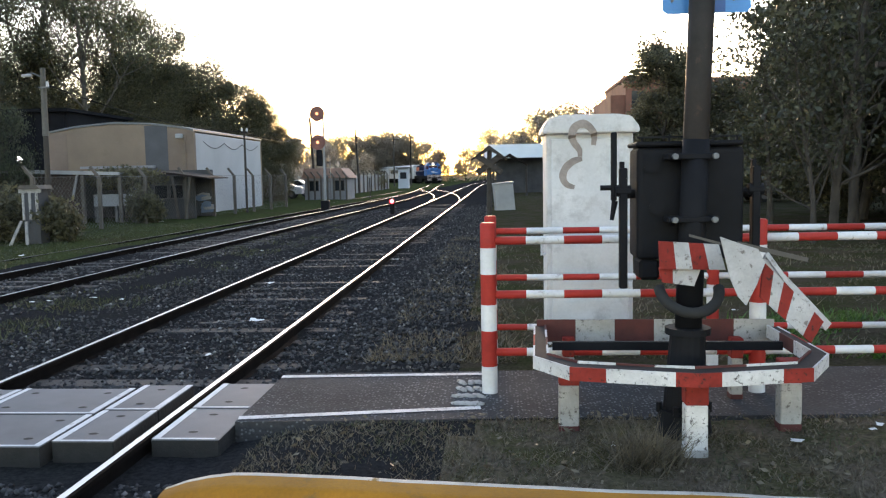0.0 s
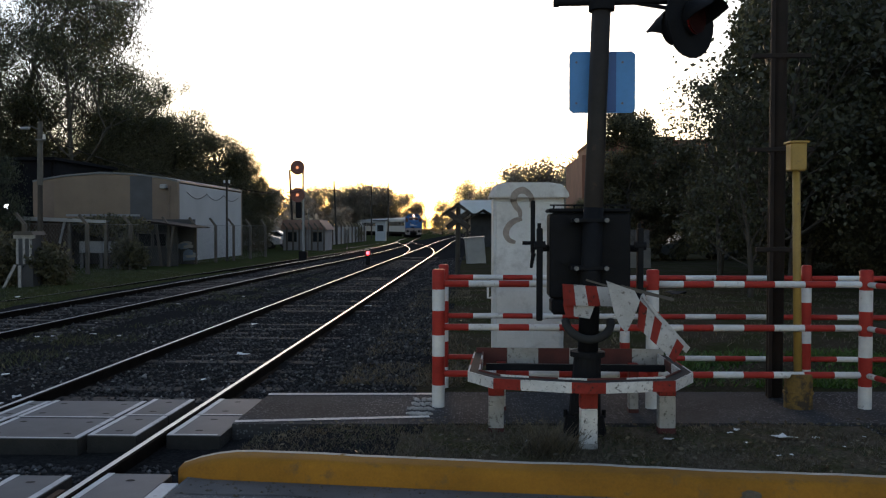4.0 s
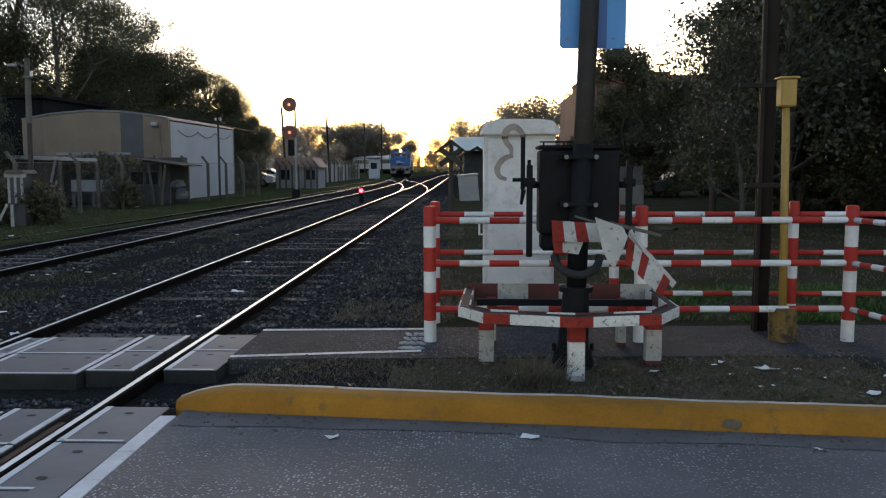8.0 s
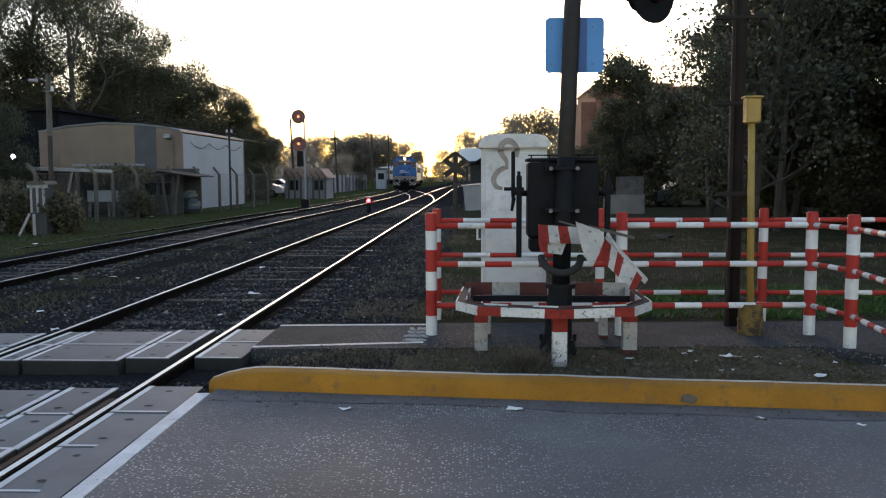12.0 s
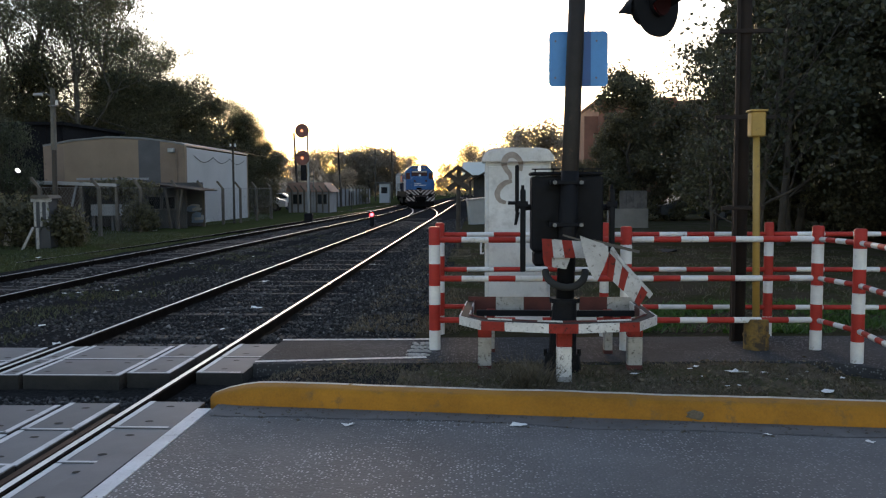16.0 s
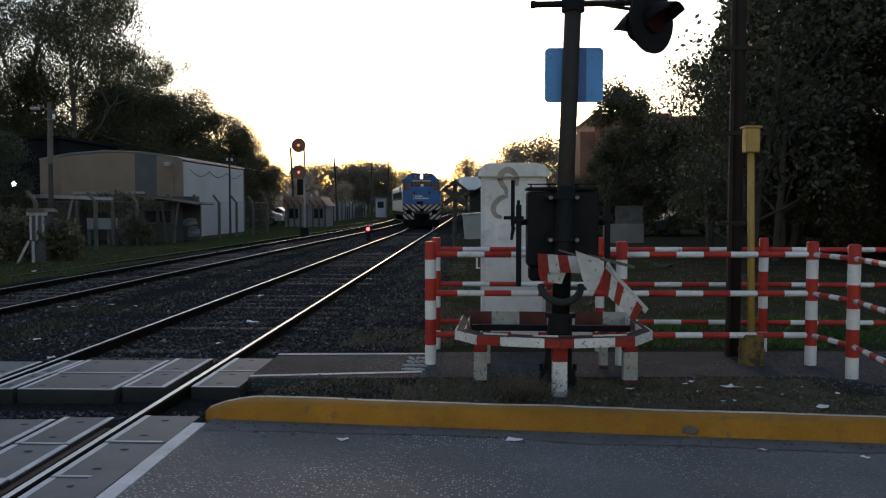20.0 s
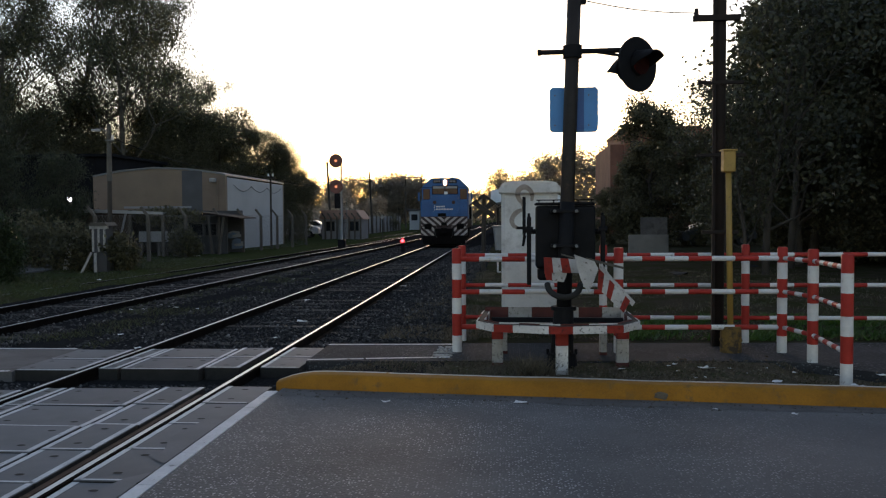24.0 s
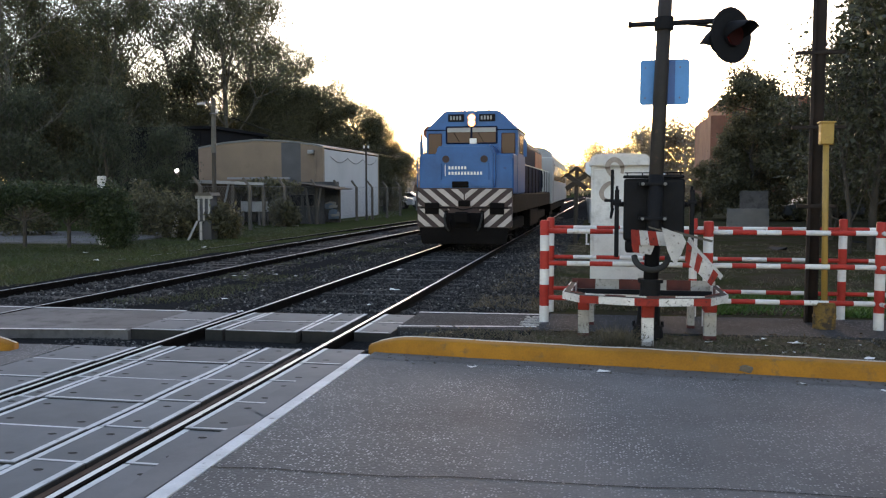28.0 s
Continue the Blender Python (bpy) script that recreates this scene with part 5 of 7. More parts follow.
dwarf = thing("dwarf_signal", (0, 0, 0), "low ground signal showing a bright red light", "dwarf signal")
part("case", box(-5.15, -4.95, 40.2, 40.4, -0.12, 0.55, 0.04), M["black"], dwarf)
own = bmesh.new()
bmesh.ops.create_uvsphere(own, u_segments=16, v_segments=8, radius=0.085)
part("lens", merge(None, own, pose(-5.05, 40.14, 0.46)), M["red_lamp"], dwarf, "glowing red lens", smooth=True)
part("hood", tube((-5.05, 40.05, 0.46), (-5.05, 40.2, 0.46), 0.14, 0.14, 14, None, False), M["black"], dwarf)

# Poles along the line
def pole_thing(x, y, h, r, label, mat, lean=0.0, arms=()):
    p = thing("utility_pole", (x, y, 0), label, "utility pole", "poles along the line")
    part("pole", tube((0, 0, -0.2), (lean * h, 0, h), r, r * 0.75, 10), mat, p)
    for z, w in arms:
        part("cross_arm", box(lean * z - w, lean * z + w, -0.06, 0.06, z - 0.05, z + 0.05), mat, p)
        for sx in (-0.8, 0.8):
            part("insulator", tube((lean * z + w * sx, 0, z + 0.05), (lean * z + w * sx, 0, z + 0.2), 0.05, 0.04, 8), M["white_worn"], p)
    return p


lamp_pole = pole_thing(-13.2, 26.0, 4.75, 0.085, "old weathered wooden pole with a small lamp bracket", M["bark"], 0.01, ())
part("pole_top", tube((0.028, 0, 2.9), (0.049, 0, 4.8), 0.088, 0.07, 12), M["pale_bark"], lamp_pole, "bleached upper part of the pole")
part("lamp_arm", sweep([(0.04, -0.03, 4.55), (-0.2, -0.12, 4.66), (-0.36, -0.16, 4.62)], 0.02, 6), M["mesh_grey"], lamp_pole)
part("lamp_head", box(-0.48, -0.2, -0.2, -0.08, 4.55, 4.63, 0.02), M["yard_board"], lamp_pole, "pale lamp head")
part("bracket", box(-0.06, 0.24, -0.1, -0.04, 4.24, 4.28), M["mesh_grey"], lamp_pole)
part("insulator", tube((0.2, -0.07, 4.28), (0.2, -0.07, 4.42), 0.05, 0.035, 8), M["white_worn"], lamp_pole)
pole_thing(-12.2, 42.0, 3.9, 0.06, "thin dark pole beside the warehouse wall", M["bark"], 0.0, ((3.75, 0.15),))
pole_thing(-14.9, 70.0, 6.4, 0.11, "leaning dark wooden pole", M["bark"], -0.05)
pole_thing(-13.3, 82.0, 6.2, 0.10, "dark wooden pole beside the yard fence", M["bark"], -0.04, ((5.2, 0.3),))
pole_thing(-15.5, 128.0, 8.0, 0.12, "distant dark lamp pole beside the line", M["bark"], 0.0, ((6.9, 0.9),))
pole_thing(-14.0, 138.0, 9.0, 0.12, "distant dark lamp pole beside the line", M["bark"])
def span(a, b, sag, n=14):
    a, b = Vector(a), Vector(b)
    return [a.lerp(b, i / n) - Vector((0, 0, 4 * sag * (i / n) * (1 - i / n))) for i in range(n + 1)]


for a, b, sag in (((-13.2, 26, 4.4), (-12.2, 42, 3.8), 0.35), ((-12.2, 42, 3.8), (-14.9, 70, 5.4), 0.7), ((-14.9, 70, 6.0), (-13.3, 82, 5.3), 0.4), ((-12.2, 42.0, 3.75), (-9.3, 46, 3.6), 0.25)):
    solo("overhead_wire", sweep(span(a, b, sag), 0.014, 5), M["black"], "thin sagging black wire between the poles", "wire", "wires along the line")
dm = thing("diamond_sign", (-9.9, 66.0, 0), "small white diamond marker sign on a post", "sign")
part("post", tube((0, 0, -0.2), (0, 0, 1.6), 0.04, 0.04, 8), M["bark"], dm)
part("plate", box(-0.13, 0.13, -0.05, -0.03, -0.13, 0.13), M["leg_white"], dm, m=pose(0, 0, 1.65, 0, 45, 0))
wk = thing("white_kiosk", (-12.1, 110.0, 0), "small white kiosk with a flat dark roof", "kiosk")
part("wall", box(-0.65, 0.65, -0.7, 0.7, -0.1, 2.5, 0.02), M["white_wall"], wk)
part("roof", box(-0.95, 0.95, -1.0, 1.0, 2.5, 2.65, 0.02), M["grey_band"], wk)
part("window", box(-0.4, 0.4, -0.715, -0.7, 1.2, 2.0), M["window"], wk)
ylamp = thing("yard_lamp", (-21.9, 39.8, 0), "small lit yard lamp on a short post", "lamp")
part("post", tube((0, 0, -0.2), (0, 0, 2.7), 0.04, 0.04, 8), M["bark"], ylamp)
own = bmesh.new()
bmesh.ops.create_uvsphere(own, u_segments=12, v_segments=8, radius=0.11)
part("globe", merge(None, own, pose(0, -0.1, 2.62)), M["white_lamp"], ylamp, "glowing white globe", smooth=True)

# Little striped hut with a broken board
kiosk = thing("switch_hut", (0, 0, 0), "small narrow white and dark wooden hut by the track", "hut")
KX, KY = -12.37, 23.6
part("body", box(KX - 0.22, KX + 0.22, KY, KY + 0.45, -0.1, 1.42, 0.01), M["shed_wall"], kiosk)
for dx in (-0.2, -0.02, 0.16):
    part("batten", box(KX + dx - 0.03, KX + dx + 0.035, KY - 0.02, KY, 0.62, 1.4), M["leg_white"], kiosk)
part("sill", box(KX - 0.3, KX + 0.3, KY - 0.03, KY, 1.32, 1.42), M["leg_white"], kiosk)
part("roof", prism([(KX - 0.3, 1.42), (KX - 0.22, 1.52), (KX + 0.22, 1.52), (KX + 0.3, 1.42)], 0.7, pose(0, KY - 0.1, 0)), M["old_wood"], kiosk)
part("plank", box(-0.035, 0.035, 0, 0.03, 0, 0.7), M["leg_white"], kiosk, m=pose(KX - 0.42, KY - 0.35, -0.02, -8, 24, 0))
part("plank", box(-0.04, 0.04, 0, 0.03, 0, 0.6), M["leg_white"], kiosk, m=pose(KX - 0.02, KY - 0.25, 0.0, -8, -4, 0))
stub = solo("broken_post", box(-0.08, 0.08, -0.06, 0.06, -0.1, 0.95, 0.02), M["white_worn"], "broken white post stub in the weeds", "post", m=pose(-14.0, 24.6, 0, 0, 10, 0))

# Crossbuck seen from behind, grey boxes, station roofs
xb = thing("crossbuck_sign", (0, 0, 0), "dark wooden crossbuck post with crossed boards", "crossing sign")
part("post", tube((-0.58, 24.0, -0.2), (-0.54, 24.0, 2.25), 0.07, 0.06, 10), M["bark"], xb)
for a in (36, -36):
    part("board", box(-0.38, 0.38, -0.02, 0.02, -0.075, 0.075, 0.01), M["bark"], xb, m=pose(-0.55, 23.88 if a > 0 else 23.93, 1.85, 0, a, 0))
part("peak", prism([(-1.0, 1.98), (-0.55, 2.32), (-0.1, 1.98), (-0.1, 1.94), (-0.55, 2.2), (-1.0, 1.94)], 0.3, pose(0, 23.85, 0)), M["bark"], xb)
gb = thing("relay_box", (0, 0, 0), "tilted pale grey relay cabinet beside the track", "equipment cabinet")
part("body", box(-0.42, 0.42, -0.3, 0.3, 0.0, 1.25, 0.02), M["grey_box"], gb, m=pose(0.0, 40.0, -0.1, 0, -5, 8))
part("lid", box(-0.46, 0.46, -0.34, 0.34, 1.25, 1.33, 0.02), M["grey_box"], gb, m=pose(0.0, 40.0, -0.1, 0, -5, 8))
st = thing("station_shelter", (0, 0, 0), "distant station building with pale hipped roofs", "station")
part("wall", box(-0.4, 6.0, 74, 84, -0.1, 2.9), M["shed_wall"], st)
part("roof", prism([(-1.35, 2.88), (-1.3, 3.98), (3.8, 3.98), (5.4, 2.88)], 12.0, pose(0, 72.0, 0)), M["awning"], st, "pale sheet roof")
part("canopy", prism([(-0.8, 2.2), (0.6, 3.05), (2.0, 2.2), (0.6, 2.9)], 5.0, pose(0, 64, 0)), M["rust"], st, "dark pitched canopy")
for x in (-0.6, 1.8):
    part("canopy_post", tube((x, 64.3, 0), (x, 64.3, 2.3), 0.08, 0.08, 8), M["bark"], st)
brick_b = thing("brick_building", (0, 0, 0), "tall brick building half hidden by trees", "building")
part("wall", box(10.5, 24, 75, 88, -0.2, 9.3), M["brick"], brick_b)
part("wing", box(9.3, 10.5, 75.3, 88, -0.2, 8.0), M["brick"], brick_b)
part("roof", box(10.4, 17.2, 74.8, 88.2, 9.3, 9.55), M["brick"], brick_b)
for zz in (1.5, 4.2, 6.9):
    for xx in (11.0, 13.2, 16.0, 18.8):
        wdw = part("window", box(xx, xx + 1.1, 74.94, 75.0, zz, zz + 1.4), M["window"], brick_b)
        part("sill", box(xx - 0.1, xx + 1.2, 74.85, 75.0, zz - 0.1, zz), M["concrete"], wdw)
lw = thing("low_wall", (0, 0, 0), "pale low concrete wall with a sheet panel above", "wall")
part("base", box(5.45, 7.15, 36.0, 36.2, -0.1, 0.8, 0.01), M["concrete"], lw)
for i in range(8):
    part("sheet", box(5.98 + 0.145 * i, 6.12 + 0.145 * i, 36.22 + 0.02 * (i % 2), 36.26 + 0.02 * (i % 2), 0.8, 1.56), M["slab"], lw)


def car(x, y, rz, paint, label):
    c = thing("parked_car", (x, y, 0), label, "car", "parked cars", rz=rz)
    part("body", prism([(-2.0, 0.3), (-2.02, 0.75), (-1.3, 0.9), (-0.7, 1.38), (0.75, 1.4), (1.45, 0.95), (2.0, 0.85), (2.05, 0.35)], 1.66, pose(0, -0.83, 0), 0.05), paint, c)
    part("glass", prism([(-1.12, 0.93), (-0.66, 1.31), (0.7, 1.33), (1.22, 0.97)], 1.68, pose(0, -0.84, 0)), M["window"], c)
    for sx in (-1.25, 1.25):
        for sy in (-0.76, 0.76):
            w = part("wheel", tube((sx, sy - 0.1, 0.31), (sx, sy + 0.1, 0.31), 0.31, 0.31, 16), M["tyre"], c)
            part("rim", tube((sx, sy - 0.11, 0.31), (sx, sy + 0.11, 0.31), 0.17, 0.17, 12), M["mesh_grey"], w)
    for sy in (-0.6, 0.6):
        part("headlight", box(1.98, 2.06, sy - 0.16, sy + 0.16, 0.6, 0.74, 0.02), M["white"], c)
    return c


car(-17.2, 66.5, 6, M["car_white"], "white hatchback parked behind the fence")
car(-17.1, 71.0, 4, M["car_white"], "white car parked behind the fence")
car(-22.0, 72.0, 90, M["grey_box"], "grey car parked in the yard")
car(11.2, 45.0, 8, M["car_dark"], "dark car parked under the trees")
car(17.0, 47.0, 8, M["car_dark"], "dark car parked under the trees")


# ---- trees ----
def tree_meshes(seed, h, crown_r, lobes, n_leaf, leaf, mat, trunk_mat, low=0.25, clump=0.35, per=9, trunk_r=0.22, lobe=(0.28, 0.5), wide=0.45):
    rng = np.random.default_rng(seed)
    bm = bmesh.new()
    top = Vector((rng.uniform(-0.4, 0.4), rng.uniform(-0.4, 0.4), h * 0.72))
    prev, rad = Vector((0, 0, -0.3)), trunk_r
    stem = []
    for i in range(1, 6):
        p = top * (i / 5) + Vector((rng.normal(0, 0.12), rng.normal(0, 0.12), 0))
        tube(prev, p, rad, rad * 0.8, 9, bm)
        prev, rad = p, rad * 0.8
        stem.append(p)
    cents, centre_of = [], []
    for k in range(lobes):
        a = rng.uniform(0, 2 * math.pi)
        z = h * (low + (0.97 - low) * (k + 0.5) / lobes)
        prof = math.sin(math.pi * min(0.95, 0.18 + 0.75 * (k + 0.5) / lobes)) ** 0.7
        r = crown_r * prof * rng.uniform(0.35, 0.85)
        c = np.array([math.cos(a) * r, math.sin(a) * r, z])
        lr = crown_r * rng.uniform(*lobe)
        root = stem[min(4, max(0, int(z / (h * 0.72) * 5) - 1))]
        q = Vector(c)
        mid = (root + q) / 2 + Vector((0, 0, 0.1 * h * rng.uniform(0, 0.4)))
        tube(root, mid, trunk_r * 0.3, trunk_r * 0.2, 6, bm)
        tube(mid, q, trunk_r * 0.2, trunk_r * 0.06, 6, bm)
        m = int(n_leaf / lobes / per)
        d = rng.normal(0, 1, (m, 3))
        d /= np.linalg.norm(d, axis=1)[:, None]
        cents.append(c + d * (lr * rng.uniform(0.35, 1.08, (m, 1)) ** 0.6) * np.array([1, 1, 0.8]))
        for _ in range(4):
            e = q + Vector(rng.normal(0, 1, 3)).normalized() * lr * 0.9
            tube(q, e, trunk_r * 0.07, trunk_r * 0.02, 4, bm)
    return from_bm("trunk", bm, trunk_mat), leaves("crown", np.vstack(cents), leaf, mat, per, rng, clump, 0.0, wide)


def gum_tree(seed, h, mat, trunk_mat, trunk_r=0.26, clear=0.3, leaf=0.1, per=46, wide=0.26, spread=0.34, droop=1.1):
    """An open tree with a leader: limbs rise off the trunk, branch twice and carry hanging tufts of narrow leaves."""
    rng = np.random.default_rng(seed)
    verts, faces, cents = [], [], []

    def limb(p, d, length, r0, r1, level):
        pts, n = [p], 9 if level == 0 else 4 if level == 1 else 3
        for k in range(n):
            d = d + Vector(rng.normal(0, (0.035, 0.12, 0.16, 0.2)[level], 3))
            d.z += (0.0, 0.07, 0.0, -0.14)[level]
            d.normalize()
            pts.append(pts[-1] + d * (length / n))
        m = (8, 5, 4, 3)[level]
        side = d.orthogonal().normalized()
        up = d.cross(side)
        base_i = len(verts)
        for k, q in enumerate(pts):
            r = r0 + (r1 - r0) * k / n
            for j in range(m):
                a = 2 * math.pi * j / m
                verts.append(q + (side * math.cos(a) + up * math.sin(a)) * r)
        for k in range(n):
            for j in range(m):
                jj = (j + 1) % m
                faces.append((base_i + k * m + j, base_i + k * m + jj, base_i + (k + 1) * m + jj, base_i + (k + 1) * m + j))
        if level == 3:
            cents.extend(q + Vector(rng.normal(0, 0.22, 3)) for q in pts[1:])
            return
        if level == 0:
            spots = [k for k in range(n + 1) if k / n >= clear for _ in range(2 if k < n else 3)]
        else:
            spots = [n, n, n - 1, n - 2][: 4 if level == 1 else 3]
        for k, i in enumerate(spots):
            turn = 2.4 * k + seed * 1.7 + level + rng.uniform(-0.4, 0.4)
            out = Vector((math.cos(turn), math.sin(turn), rng.uniform(0.0, 0.55)))
            nd = (d * (rng.uniform(0.25, 0.6) if level == 0 else rng.uniform(0.6, 1.0)) + out * rng.uniform(0.55, 0.9)).normalized()
            if level == 0:
                size = h * 0.30 * (1.0 - 0.45 * i / n) * rng.uniform(0.75, 1.2)
                limb(pts[i], nd, size, trunk_r * 0.36 * (1.2 - i / n), trunk_r * 0.16, 1)
            else:
                limb(pts[i], nd, length * 0.56 * rng.uniform(0.75, 1.2), r1 * 0.9, r1 * 0.45, level + 1)

    limb(Vector((0, 0, -0.3)), Vector((rng.uniform(-0.05, 0.05), rng.uniform(-0.05, 0.05), 1)), h * 0.86, trunk_r, trunk_r * 0.25, 0)
    crown = leaves("crown", np.array([tuple(c) for c in cents]), leaf, mat, per, rng, spread, 0.0, wide, droop)
    return mesh_from("trunk", verts, faces, trunk_mat, None, True), crown


def plant(meshes, x, y, s, rz, label, group):
    t = thing("tree", (x, y, 0), label, "tree", group)
    for nm, me in zip(("trunk", "crown"), meshes):
        hang(nm, me, t, m=Matrix.Diagonal((s, s, s, 1)) @ pose(0, 0, 0, 0, 0, rz))
    return t


TALL = [gum_tree(11 + 3 * k, 16.0, M["leaf"], M["pale_bark"]) for k in range(3)]
WEEP = [gum_tree(24 + 5 * k, 5.6, M["hedge_grey"], M["bark"], 0.13, 0.1, 0.06, 26, 0.3, 0.2, 1.8) for k in range(2)]
ROUND = [tree_meshes(31 + k, 9.0, 3.7, 34, 105000, 0.055, M["leaf_dark"], M["bark"], 0.08, 0.24, 12, 0.24, (0.2, 0.38)) for k in range(3)]
BUSHY = [tree_meshes(51 + k, 8.5, 2.6, 40, 24000, 0.075, M["leaf_dark"], M["bark"], 0.06, 0.17, 14, 0.16, (0.16, 0.34), 0.7) for k in range(2)]
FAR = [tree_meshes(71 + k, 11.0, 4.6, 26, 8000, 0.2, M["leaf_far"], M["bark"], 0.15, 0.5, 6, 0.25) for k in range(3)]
AIRY = [tree_meshes(91 + k, 9.5, 3.3, 44, 19000, 0.07, M["leaf"], M["bark"], 0.2, 0.13, 14, 0.16, (0.12, 0.26), 0.8) for k in range(2)]
SPRIG = [gum_tree(61 + 4 * k, 8.2, M["leaf_road"], M["bark"], 0.12, 0.12, 0.075, 6, 0.6, 0.26, 0.3) for k in range(2)]
SPRAY = [tree_meshes(111 + k, 9.3, 3.6, 46, 42000, 0.065, M["leaf_dark"], M["bark"], 0.06, 0.15, 14, 0.2, (0.15, 0.3), 0.75) for k in range(2)]
GL = "tall airy tree with pale trunk and sparse drooping foliage"
for i, (x, y, s) in enumerate([(-25.3, 53.2, 1.02), (-29.6, 54.0, 1.15), (-22.2, 55.5, 0.66), (-34.5, 53.5, 1.15), (-32.8, 46.5, 1.1), (-38.5, 40.5, 1.1), (-36.5, 42, 1.05), (-27.0, 58.0, 1.05), (-41.0, 46.0, 1.1), (-31.0, 39.0, 0.95), (-45.0, 36.0, 1.1), (-29.6, 44.5, 0.9)]):
    plant(TALL[i % 3], x, y, s, i * 71, GL, "tall trees beside the line")
for i, (x, y, s) in enumerate([(-22.0, 55, 1.0), (-19.4, 56, 0.98), (-17.3, 57, 0.86), (-15.6, 59, 0.66), (-24.5, 55, 1.05), (-28.5, 52, 1.1), (-33, 48, 1.15), (-37, 40, 0.85), (-38, 55, 1.45), (-44, 50, 1.45)]):
    plant(ROUND[i % 3], x, y, s, i * 57, "dense dark green tree behind the warehouse", "dense trees behind the warehouse")
for i, (x, y, s) in enumerate([(-23.5, 30.0, 1.0), (-20.3, 31.0, 0.95), (-18.0, 31.5, 0.72), (-27.0, 28.0, 1.1)]):
    plant(WEEP[i % 2], x, y, s, i * 40, "drooping grey-green tree in the overgrown yard", "yard trees")
# The last three stand out of view, added to shade the verge and kerb.
for i, (x, y, s) in enumerate([(12.6, 26.0, 0.84), (14.4, 27.5, 1.3), (11.6, 31, 0.84), (13.8, 33, 1.25), (17.0, 24, 1.25), (16, 30, 1.35), (20, 27, 1.4), (20.5, 22, 1.2), (23.5, 24, 1.35), (14.5, 16.5, 1.2), (16.5, 11.0, 1.2), (18.5, 5.5, 1.2)]):
    plant((SPRAY[i % 2] if i < 4 else ROUND[i % 3]), x, y, s, i * 83 + 20, "dense dark roadside tree", "trees beyond the fence")
for i, (x, y, s) in enumerate([(7.5, 43.5, 0.9), (8.9, 45.5, 0.82), (10.6, 44.5, 0.7), (12.6, 46, 0.72), (7.3, 47, 0.6), (14.6, 45, 0.78), (17.5, 44, 0.9), (6.7, 44.5, 0.5), (5.6, 47.0, 0.36)]):
    plant(BUSHY[i % 2], x, y, s, i * 83 + 20, "dark tree in front of the brick building", "trees before the brick building")
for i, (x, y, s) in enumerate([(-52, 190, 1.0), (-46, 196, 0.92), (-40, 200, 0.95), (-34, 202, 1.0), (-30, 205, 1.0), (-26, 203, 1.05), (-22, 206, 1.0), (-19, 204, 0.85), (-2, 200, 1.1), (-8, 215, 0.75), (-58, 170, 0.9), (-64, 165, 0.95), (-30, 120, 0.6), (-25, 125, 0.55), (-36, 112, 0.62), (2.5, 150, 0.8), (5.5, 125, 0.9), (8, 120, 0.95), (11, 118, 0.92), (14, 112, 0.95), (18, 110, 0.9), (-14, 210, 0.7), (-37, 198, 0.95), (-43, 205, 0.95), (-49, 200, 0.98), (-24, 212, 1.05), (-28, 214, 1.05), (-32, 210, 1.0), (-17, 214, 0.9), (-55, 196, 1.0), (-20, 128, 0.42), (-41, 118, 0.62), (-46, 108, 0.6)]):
    plant(FAR[i % 3], x, y, s, i * 47, "distant tree with leaves paled for haze against the evening sky", "distant trees")
for i, (x, y, s) in enumerate([(9.7, 27.0, 0.95), (10.9, 29.5, 1.05), (8.4, 30.5, 0.5)]):
    plant(AIRY[i % 2], x, y, s, i * 83 + 50, "airy roadside tree with sparse sprigs of leaves", "airy trees beyond the fence")
for i, (x, y, s) in enumerate([(7.0, 21.5, 0.95), (8.6, 24.5, 1.05), (6.2, 20.5, 0.58), (7.4, 27.0, 0.7)]):
    plant(SPRIG[i % 2], x, y, s, i * 83 + 50, "thin roadside tree with broad leaves on long sprigs", "airy trees beyond the fence")
rngw = np.random.default_rng(5)
wc = []
for (x0, x1, y0, y1, h) in ((-120, -20, 215, 260, 9.0), (-12, 60, 230, 290, 6.5), (-60, -20, 75, 110, 3.0), (22, 60, 50, 90, 8.0), (-80, -36, 20, 80, 10.0), (22, 50, 14, 40, 9.0), (-44, -23, 58, 74, 8.5)):
    n = 2600
    xs, ys = rngw.uniform(x0, x1, n), rngw.uniform(y0, y1, n)
    top = h * (0.75 + 0.3 * np.array([noise.noise((a * 0.11, b * 0.05, 0.5)) for a, b in zip(xs, ys)]))
    wc.append(np.stack([xs, ys, top * rngw.uniform(0.03, 1, n) ** 0.55], 1))
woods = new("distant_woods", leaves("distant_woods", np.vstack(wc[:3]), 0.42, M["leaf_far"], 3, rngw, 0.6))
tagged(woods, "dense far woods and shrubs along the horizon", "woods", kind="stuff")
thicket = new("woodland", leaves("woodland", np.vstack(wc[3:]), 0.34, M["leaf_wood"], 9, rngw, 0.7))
tagged(thicket, "dense dark woodland behind the roadside trees", "woods", kind="stuff")


